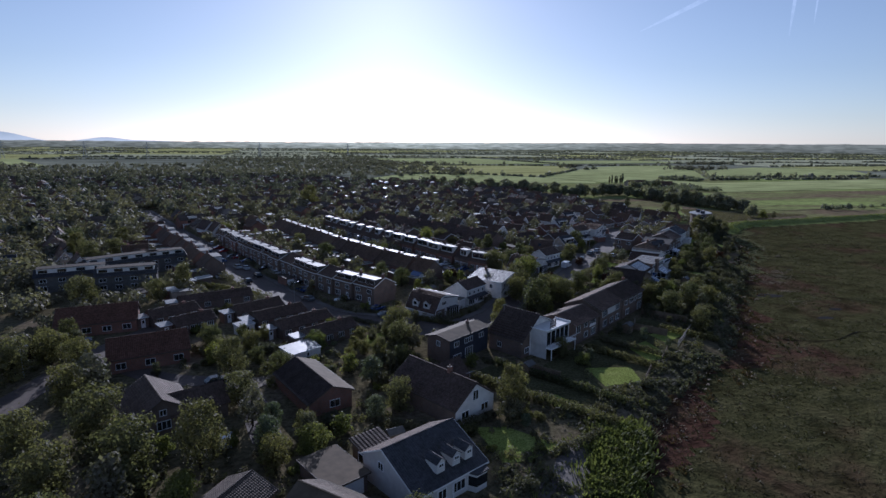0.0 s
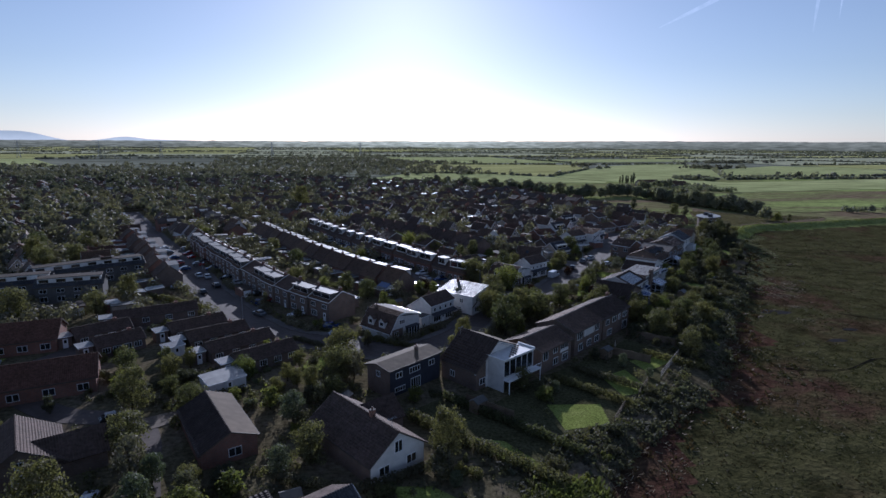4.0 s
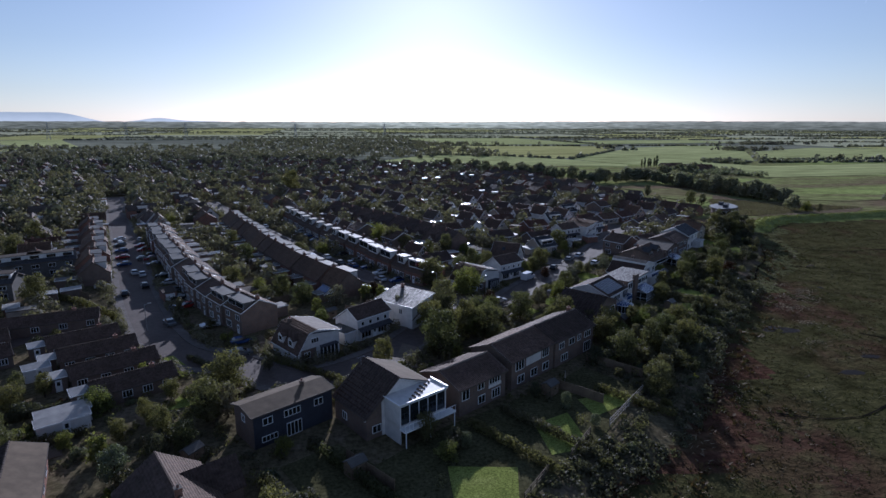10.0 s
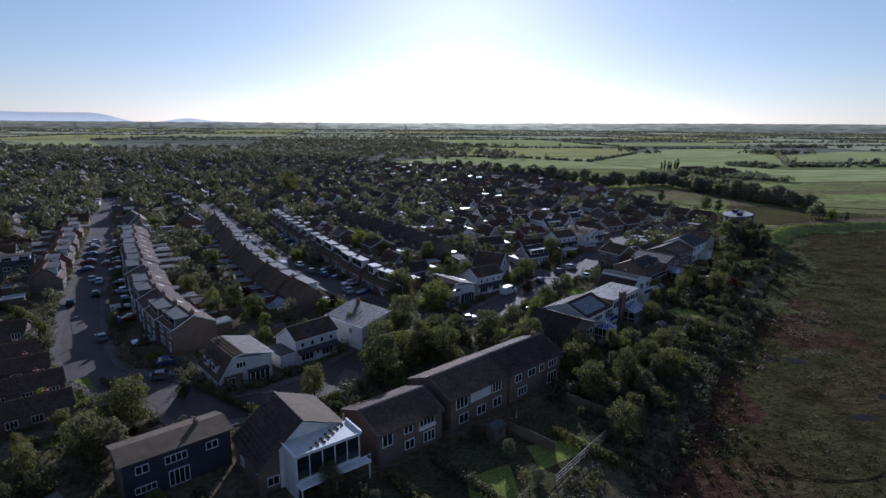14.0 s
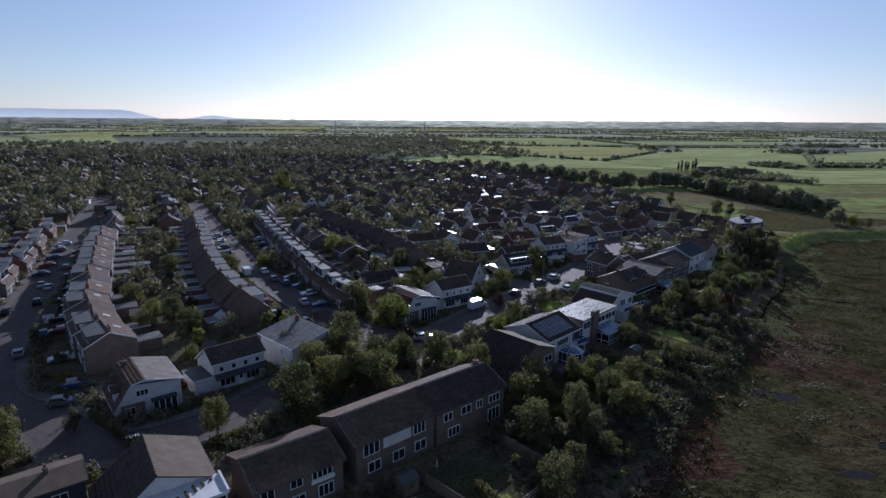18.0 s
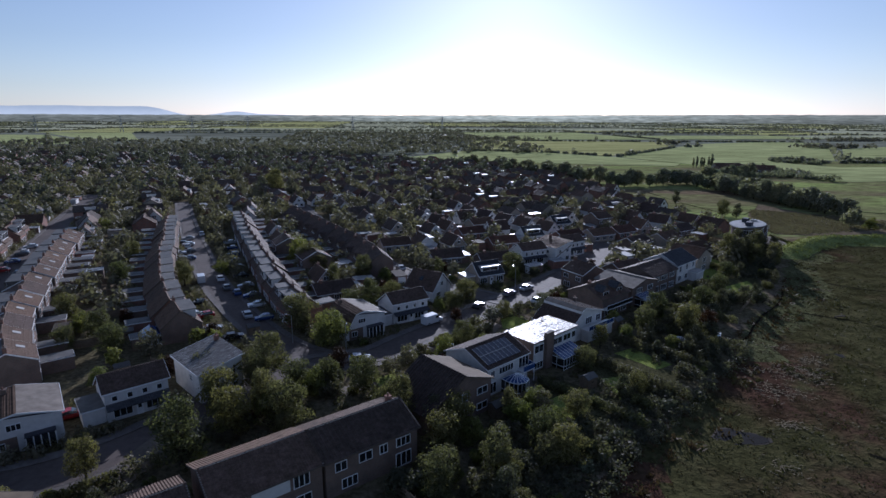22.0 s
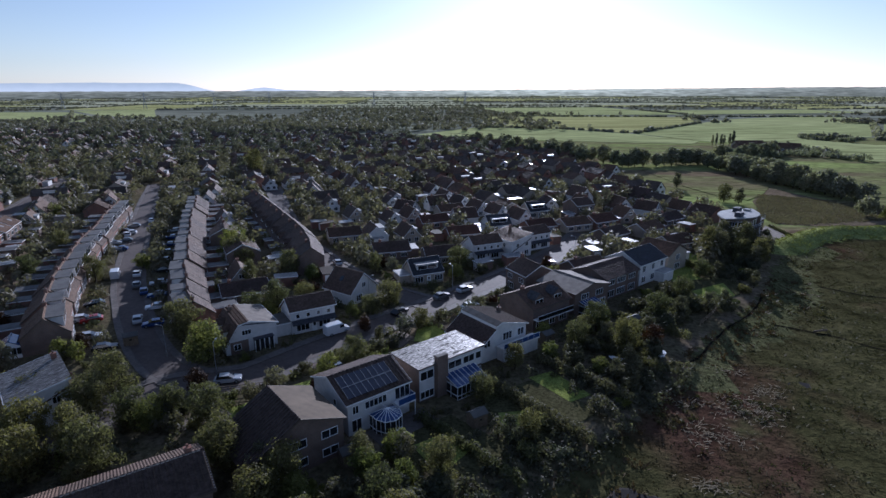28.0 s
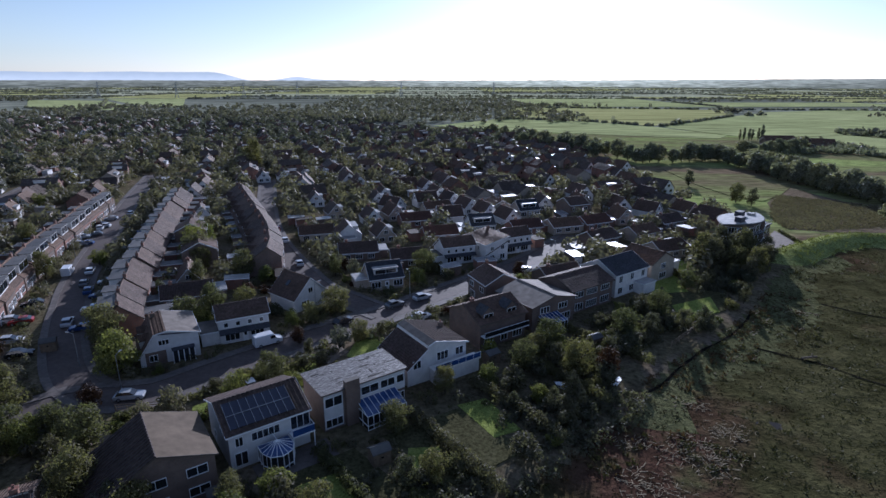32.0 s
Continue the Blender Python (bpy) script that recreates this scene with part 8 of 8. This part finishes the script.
def blades(name, spots, mat, label, size=0.3, per=9, flat=0.0):
    """Tufts of grass blades, each a thin upright leaf."""
    r = np.random.RandomState(len(spots) + 7)
    P = np.array(spots)
    n = len(P)
    a = r.rand(n, per) * 6.283
    sp = r.rand(n, per) * size * 1.6
    bx, by = P[:, 0][:, None] + np.cos(a) * sp, P[:, 1][:, None] + np.sin(a) * sp
    bz = np.repeat(P[:, 2][:, None], per, 1)
    hh = P[:, 3][:, None] * (0.5 + 0.8 * r.rand(n, per))
    lean = r.rand(n, per) * (0.5 + flat) * hh
    w = size * (0.12 + 0.2 * r.rand(n, per))
    ca, sa = np.cos(a), np.sin(a)
    p0 = np.stack([bx - sa * w, by + ca * w, bz], 2)
    p1 = np.stack([bx + sa * w, by - ca * w, bz], 2)
    p2 = np.stack([bx + ca * lean + sa * w * 0.6, by + sa * lean - ca * w * 0.6, bz + hh], 2)
    p3 = np.stack([bx + ca * lean - sa * w * 0.6, by + sa * lean + ca * w * 0.6, bz + hh], 2)
    q = np.stack([p0, p1, p2, p3], 2).reshape(-1, 3)
    return tagged(new(name, quads_mesh(name, q, mat)), label, "grass", "", "stuff")


rm = random.Random(51)
green, rust = [], []
for k in range(52000):
    x, y = rm.uniform(-60, 190), rm.uniform(-20, 235)
    s = shore_side(x, y)
    if s < 1 or s > 60:
        continue
    v = noise.noise((x * 0.045, y * 0.06, 2)) + 0.5 * noise.noise((x * 0.16, y * 0.2, 6))
    rusty = v < -0.2 or (s < 14 and v < 0.3)
    if v < -0.55 and s > 8 or rm.random() < s / 110:
        continue
    z = ground_z(x, y)
    (rust if rusty else green).append((x, y, z - 0.03, rm.uniform(0.06, 0.16) if rusty else rm.uniform(0.07, 0.2)))
blades("marsh_grass", green, "tuft", "clumps of green and straw salt marsh grass", 0.5, 6, 1.2)
blades("marsh_rust", rust, "redtuft", "rusty brown low salt marsh plants", 0.5, 6, 0.8)
litter = []
for x, y, a, b, n in ((37, 74, 1.6, 5.0, 220), (22, 53, 2.0, 3.5, 90), (-11, 30, 3.0, 3, 130), (0, 36, 2.2, 4, 90), (87, 117, 2.8, 2.2, 420), (79.5, 110, 2.2, 1.8, 260), (92, 123, 1.8, 1.2, 160), (78, 118, 1.5, 0.8, 80), (89, 129, 1.4, 0.9, 70), (75, 99, 1.5, 1.0, 110), (122, 170, 1.6, 1.0, 70), (68, 88, 1.5, 1.0, 60)):
    for k in range(n // 2):
        px, py = x + rm.gauss(0, a), y + rm.gauss(0, b)
        if shore_side(px, py) > -3:
            litter.append((px, py, ground_z(px, py) + rm.uniform(0.05, 0.22), rm.uniform(0.02, 0.05)))
lt = Block()
for px, py, pz, w in litter:
    a, ln, e = rm.gauss(0.5, 0.8), rm.uniform(0.3, 1.1), rm.uniform(-0.08, 0.08)
    dx, dy = math.cos(a) * ln / 2, math.sin(a) * ln / 2
    ox, oy = -math.sin(a) * w, math.cos(a) * w
    lt.add([(px - dx - ox, py - dy - oy, pz - e), (px - dx + ox, py - dy + oy, pz - e), (px + dx + ox, py + dy + oy, pz + e), (px + dx - ox, py + dy - oy, pz + e), (px, py, pz - 0.08)], [(0, 1, 2, 3), (0, 4, 1), (2, 4, 3), (1, 4, 2), (3, 4, 0)])
me = bpy.data.meshes.new("reed_litter")
me.from_pydata(lt.v, [], lt.f)
me.materials.append(M["straw"])
tagged(new("reed_litter", me), "bleached dead reeds washed up on the marsh edge", "litter", "", "stuff")

# rough grass on the bank and in the gardens
bank, garden = [], []
for k in range(26000):
    x, y = rm.uniform(-50, 175), rm.uniform(0, 245)
    s = shore_side(x, y)
    if (-9 < s < 2 and (y > 201 or y < 25)):
        bank.append((x, y, ground_z(x, y) - 0.03, rm.uniform(0.25, 0.6)))
    elif -40 < s < -4 and y < 140 and rm.random() < 0.5 and clear(x, y, -1.0):
        garden.append((x, y, -0.03, rm.uniform(0.12, 0.3)))
blades("bank_grass", bank, "bankblade", "long green grass on the sea bank", 0.4, 7)
blades("garden_grass", garden, "leaf", "uncut grass and weeds in the gardens", 0.35, 6)


# small things at the foot of the gardens
def boat(x, y, yaw):
    t = thing("dinghy", x, y, yaw, 0.0, "small white dinghy lying on the grass", "boat", "")
    b = Block()
    ring = lambda z, k: [(1.6 * k, 0, z), (0.9 * k, 0.62 * k, z), (-1.4 * k, 0.58 * k, z), (-1.4 * k, -0.58 * k, z), (0.9 * k, -0.62 * k, z)]
    v = ring(0.0, 0.6) + ring(0.55, 1.0)
    b.add(v, [(4, 3, 2, 1, 0)] + [(i, (i + 1) % 5, (i + 1) % 5 + 5, i + 5) for i in range(5)] + [(5, 6, 7, 8, 9)])
    part("hull", b, "upvc", t)
    part("thwart", Block().box(-0.4, -0.1, -0.5, 0.5, 0.55, 0.6), "timber", t)


boat(69.8, 129.4, 150)
boat(78.1, 132.0, 65)
log = thing("driftwood_log", 113.5, 148.0, 12, -1.0, "bleached driftwood log stranded on the marsh", "log", "")
part("trunk", Block().bar((-1.5, 0, 0.15), (1.4, 0.1, 0.3), 0.2, 7), "timber", log)
part("branch", Block().bar((0.3, 0.05, 0.3), (1.0, 0.7, 0.7), 0.07, 5), "timber", log)
part("branch", Block().bar((-0.6, 0.0, 0.25), (-1.2, -0.6, 0.6), 0.06, 5), "timber", log)
fence((89.8, 147.0), (96.9, 156.4), 0.9, "timber", "pale weathered rail at the foot of the bank", 1.8, False)


def shed(x, y, yaw, w=2.4, d=1.8, roof="felt"):
    h = House(x, y, yaw, gable(d / 2, 1.8, 2.3), w, "x", "timber", (roof, roof), over=0.12, label="small timber garden shed with felt roof", name="garden_shed", group="sheds", fascia=False)
    h.door("F", 0, 0.75, 1.6, "timber")


for x, y, w in ((-53.5, 26.5, 20), (-48, 52.5, 60), (-26, 48, 40), (5, 67.5, 42), (46, 108, 40), (58, 136, 45), (-82, 70.5, 38), (-36, 108, 40), (-45, 124, 35), (-55, 142, 35), (-66, 158, 30), (-20, 128, 35), (30, 98, 40), (76, 145, 40)):
    shed(x, y, w)


def picnic_table(x, y, yaw):
    t = thing("garden_table", x, y, yaw, 0, "weathered timber garden table with benches", "table", "")
    part("tabletop", Block().box(-0.9, 0.9, -0.4, 0.4, 0.7, 0.76), "timber", t)
    for s in (-1, 1):
        part("bench", Block().box(-0.9, 0.9, s * 0.75 - 0.14, s * 0.75 + 0.14, 0.42, 0.47), "timber", t)
        part("leg", Block().bar((s * 0.7, -0.7, 0), (s * 0.7, 0.2, 0.72), 0.05).bar((s * 0.7, 0.7, 0), (s * 0.7, -0.2, 0.72), 0.05), "timber", t)


picnic_table(5.5, 69.5, 40)
picnic_table(34.5, 103.5, 40)


def parasol(x, y):
    t = thing("parasol", x, y, 0, 0, "closed pale garden parasol on a pole", "parasol", "")
    part("pole", Block().bar((0, 0, 0), (0, 0, 2.4), 0.03, 6), "metal", t)
    b = Block()
    n = 8
    ring = [(0.2 * math.cos(6.283 * k / n), 0.2 * math.sin(6.283 * k / n), 1.1) for k in range(n)]
    b.add(ring + [(0, 0, 2.35)], [(i, (i + 1) % n, n) for i in range(n)] + [tuple(range(n - 1, -1, -1))])
    part("canopy", b, "cream", t)


parasol(8.6, 71.0)


# ---- sea bank, reed bed and lawn by the apartments ----
line = smooth_line(((126, 199), (130.5, 204.5), (135, 209.5), (147, 221), (161, 231), (176, 233), (214, 240), (300, 257), (420, 280)), 2.5)
b, rows = Block(), []
for i, p in enumerate(line):
    d = (line[min(i + 1, len(line) - 1)] - line[max(i - 1, 0)]).normalized()
    q = Vector((-d.y, d.x, 0))
    up = min(1, i / 5)
    rows.append([(*(p + q * o).xy, -1.3 + (zz + 1.3 + 0.12 * noise.noise((i * 0.3, o, 0))) * up) for o, zz in ((-6.5, -1.25), (-4.2, -0.3), (-1.6, 1.0), (-0.3, 1.35), (0.9, 1.35), (2.6, 0.7), (5.0, 0.02), (5.4, -0.5))])
for r0, r1 in zip(rows, rows[1:]):
    for k in range(7):
        b.add([r0[k], r0[k + 1], r1[k + 1], r1[k]], [(0, 1, 2, 3)])
setting("sea_bank", b, "bank", "grassy sea bank between the marsh and the meadow", smooth=True)
bank = []
for r0 in rows[4:]:
    for k in range(22):
        u = rm.random() * 5.9
        a, c = r0[int(u)], r0[int(u) + 1]
        t = u - int(u)
        bank.append((a[0] + (c[0] - a[0]) * t + rm.uniform(-1.2, 1.2), a[1] + (c[1] - a[1]) * t + rm.uniform(-1.2, 1.2), a[2] + (c[2] - a[2]) * t - 0.1, rm.uniform(0.2, 0.5)))
blades("bank_tufts", bank, "bankblade", "long bright grass growing on the sea bank", 0.45, 7)
patch("reed_bed", ((147, 240), (159, 238), (176, 240), (214, 247), (232, 262), (210, 276), (192, 276), (183, 302), (174, 340), (156, 380), (152, 376), (170, 346), (177, 318), (166, 299), (156, 282), (151, 262)), "reedbed", 0.1, "brown reed bed behind the sea bank")
reeds = []
for k in range(9000):
    x, y = rm.uniform(147, 230), rm.uniform(240, 300)
    if (x - 150) * 0.3 + 238 < y < 300 - (x - 165) * 0.55 and y < 262 + (x - 150) * 2.4 and (x < 205 or y < 272):
        reeds.append((x, y, 0.0, rm.uniform(0.2, 0.5)))
blades("reeds", reeds, "reed", "standing brown reeds behind the sea bank", 1.1, 6)
patch("lawn_apartments", ((141.5, 237), (142, 220), (133, 210.5), (128, 214), (135, 226)), "gravel", 0.14, "pale terrace of the apartments inside a low hedge")
hedge((142.5, 236), (143, 220.5), 1.0, 0.8)
hedge((142.5, 220), (134, 210.5), 1.0, 0.8)


# garages and sheds in the back gardens of the estate
def garage(roof, wall, ln):
    h = House(0, 0, 0, [(-ln / 2, 2.25), (ln / 2, 2.45)], 3.0, "x", wall, (roof,), over=0.12, label="small flat-roofed garage in a back garden", name="garage", group="garages")
    h.panel("F", -1.1, 1.1, 0, 2.0, "upvc", "garage_door")
    return h.ob


GARAGES = [garage("whiteroof", "brick", 5.2), garage("felt", "cream", 5.6), garage("whiteroof", "brownbrick", 4.4), garage("felt_brown", "brick", 5.4)]
fresh, n_gar = set(), 0
for k in range(4000):
    x, y = rg.uniform(-150, 120), rg.uniform(110, 330)
    if n_gar > 72 or x > east_edge(max(y, 236)) - 8 or shore_side(x, y) > -24 or x < -0.7 * y - 40 or not clear(x, y, 1.0) or on_road(x, y):
        continue
    i = rg.randrange(4)
    m = pose(x, y, 0, 0, 0, rg.choice((30, 120, 210, 300)) + rg.uniform(-4, 4))
    if i in fresh:
        copy_thing(GARAGES[i], m)
    else:
        fresh.add(i)
        GARAGES[i].matrix_world = m
    took(x, y, 2.6)
    n_gar += 1


# slipway yard and brambles at the foot of the bungalow's garden
patch("yard", ((-29, 22.5), (-22, 21), (-25, 13.5), (-33, 9), (-38, 12), (-33, 16)), "paving", 0.045, "dark paved yard at the head of a slipway")
bramble = []
for k in range(2600):
    t, u = rm.random(), rm.gauss(0, 1.0)
    x, y = -18 - 9.5 * t + u * 1.6, 25 - 15.5 * t + rm.gauss(0, 0.8)
    bramble.append((x, y, ground_z(x, y) - 0.05, rm.uniform(0.4, 1.2)))
blades("brambles", bramble, "leaf_light", "bright green brambles and nettles beside the slipway", 0.6, 9, 0.6)
for k in range(14):
    t = k / 13
    plant(("s2", "s1")[k % 2], -18.5 - 9 * t + rm.uniform(-1, 1), 25 - 15 * t + rm.uniform(-1, 1), rm.uniform(0.5, 0.8))


# low planting round the nearer houses and along the roads
def planting(name, spots, mat, label, per=60, size=0.17):
    r = np.random.RandomState(len(spots) + 3)
    P = np.array(spots)
    n = len(P)
    d = r.normal(size=(n, per, 3))
    d[:, :, 2] = np.abs(d[:, :, 2])
    d /= np.linalg.norm(d, axis=2)[:, :, None]
    base = np.array([ground_z(x, y) for x, y in P[:, :2]])
    rad = 0.5 + 0.6 * r.rand(n, per)
    c = np.stack([P[:, 0][:, None] + d[:, :, 0] * P[:, 2][:, None] * rad, P[:, 1][:, None] + d[:, :, 1] * P[:, 2][:, None] * rad, base[:, None] + d[:, :, 2] * P[:, 3][:, None] * rad], 2)
    nr = d + r.normal(size=d.shape) * 0.5
    nr /= np.linalg.norm(nr, axis=2)[:, :, None]
    u = np.cross(nr, r.normal(size=d.shape))
    u /= np.linalg.norm(u, axis=2)[:, :, None]
    v = np.cross(nr, u)
    s = (size * (0.6 + 0.8 * r.rand(n, per)))[:, :, None]
    q = np.stack([c - u * s, c - v * s * 0.7, c + u * s, c + v * s * 0.7], 2)
    return tagged(new(name, quads_mesh(name, q.reshape(-1, 3), mat)), label, "shrubs", "", "stuff")


bushy = []
for k in range(5200):
    x, y = rm.uniform(20, 135), rm.uniform(52, 200)
    sd = shore_side(x, y)
    if 0.5 < sd < 16 and noise.noise((x * 0.09, y * 0.09, 11)) > -0.1 + sd * 0.03:
        bushy.append((x, y, rm.uniform(0.4, 1.0), rm.uniform(0.2, 0.6)))
planting("marsh_bushes", bushy, "tuft", "low olive brown bushes on the edge of the marsh", 26, 0.15)


def off_road(x, y, gap):
    return all((p.x - x) ** 2 + (p.y - y) ** 2 > (w * 0.5 + gap) ** 2 for pts, w in ROADS for p in pts)


low, dark = [], []
for pts, w in ROADS:
    for p, q in zip(pts, pts[1:]):
        e = (q - p).normalized()
        side = Vector((-e.y, e.x, 0))
        for s in (-1, 1):
            for k in range(3):
                o = p + side * s * (w / 2 + 2.9 + rm.uniform(0, 2.2)) + e * rm.uniform(0, 3)
                if rm.random() < 0.62 and off_road(o.x, o.y, 2.2) and clear(o.x, o.y, -2.2) and math.hypot(o.x, o.y) < 210:
                    (low if rm.random() < 0.5 else dark).append((o.x, o.y, rm.uniform(0.5, 1.2), rm.uniform(0.6, 1.9)))
for k in range(9000):
    x, y = rm.uniform(-130, 110), rm.uniform(10, 215)
    d = min(math.hypot(x - a, y - c) for a, c in ((-59, -49), (-30, -24), (0, 0), (30, 24), (62, 50)))
    if d < 160 and len(low) + len(dark) < 2300 and -70 < shore_side(x, y) < -5 and off_road(x, y, 2.0) and clear(x, y, -0.2):
        (low if rm.random() < 0.45 else dark).append((x, y, rm.uniform(0.4, 1.4), rm.uniform(0.4, 1.8)))
front = []
for pts, w in ROADS[:2]:
    for p, q in zip(pts, pts[1:]):
        e = (q - p).normalized()
        side = Vector((-e.y, e.x, 0))
        for s in (-1, 1):
            for k in range(2):
                o = p + side * s * rm.uniform(5.2, 6.6) + e * rm.uniform(0, 3)
                if noise.noise((o.x * 0.12, o.y * 0.12, 2)) > -0.12 and off_road(o.x, o.y, 1.6) and clear(o.x, o.y, -3.4) and math.hypot(o.x, o.y) < 280:
                    front.append((o.x, o.y, rm.uniform(0.8, 1.5), rm.uniform(1.2, 2.9)))
planting("front_garden_hedges", front, "leaf_mid", "dark hedges and small trees along the front gardens", 110, 0.2)
planting("garden_shrubs", low, "leaf", "low green shrubs and hedges in the front gardens")
planting("dark_garden_shrubs", dark, "leaf_dark", "low dark green shrubs round the houses")


# scrub along the shore, and low lumps of brown plants on the marsh edge
scrub, lumps, line = [], [], smooth_line(SHORE[1:18], 1.2)
for i, p in enumerate(line):
    d = (line[min(i + 1, len(line) - 1)] - line[max(i - 1, 0)]).normalized()
    inn = Vector((-d.y, d.x, 0))
    for k in range(11):
        if p.y > 205 or p.y < 4:
            continue
        o = p + inn * rm.uniform(6.5 if p.y > 130 else -1.5, 12.5) + d * rm.uniform(-1, 1)
        if clear(o.x, o.y, -0.2) and not (8 < o.x < 21 and 54 < o.y < 68) and noise.noise((o.x * 0.12, o.y * 0.12, 4)) > -0.3:
            scrub.append((o.x, o.y, rm.uniform(0.5, 1.4), rm.uniform(0.4, 1.0) if p.y < 72 else rm.uniform(0.5, 2.0)))
    for k in range(2):
        o = p - inn * rm.uniform(0, 12) * rm.random() + d * rm.uniform(-1, 1)
        if 0 < p.y < 190 and noise.noise((o.x * 0.1, o.y * 0.1, 7)) > -0.15:
            lumps.append((o.x, o.y, rm.uniform(0.4, 1.1), rm.uniform(0.1, 0.35) - 0.05))
planting("shore_scrub", scrub, "leaf_dark", "dark tangled scrub along the shore", 50, 0.2)
lumps = [(x, y, ground_z(x, y), h + 0.15) for x, y, w, h in lumps]
blades("marsh_lumps", lumps, "redtuft", "low brown clumps on the edge of the marsh", 0.7, 12, 1.0)

h = House(-38.5, 121.8, 35, gable(1.9, 2.2, 3.3), 4.0, "y", "upvc", ("bluegl", "bluegl"), over=0.1, fascia=False, label="white framed conservatory with blue glazed roof", name="conservatory", group="")
for u in (-0.95, 0.95):
    h.win("F", u, 0.7, 1.6, 1.4, 2)
h.win("L", 0, 0.7, 3.4, 1.4, 4)
h.win("R", 0, 0.7, 3.4, 1.4, 4)
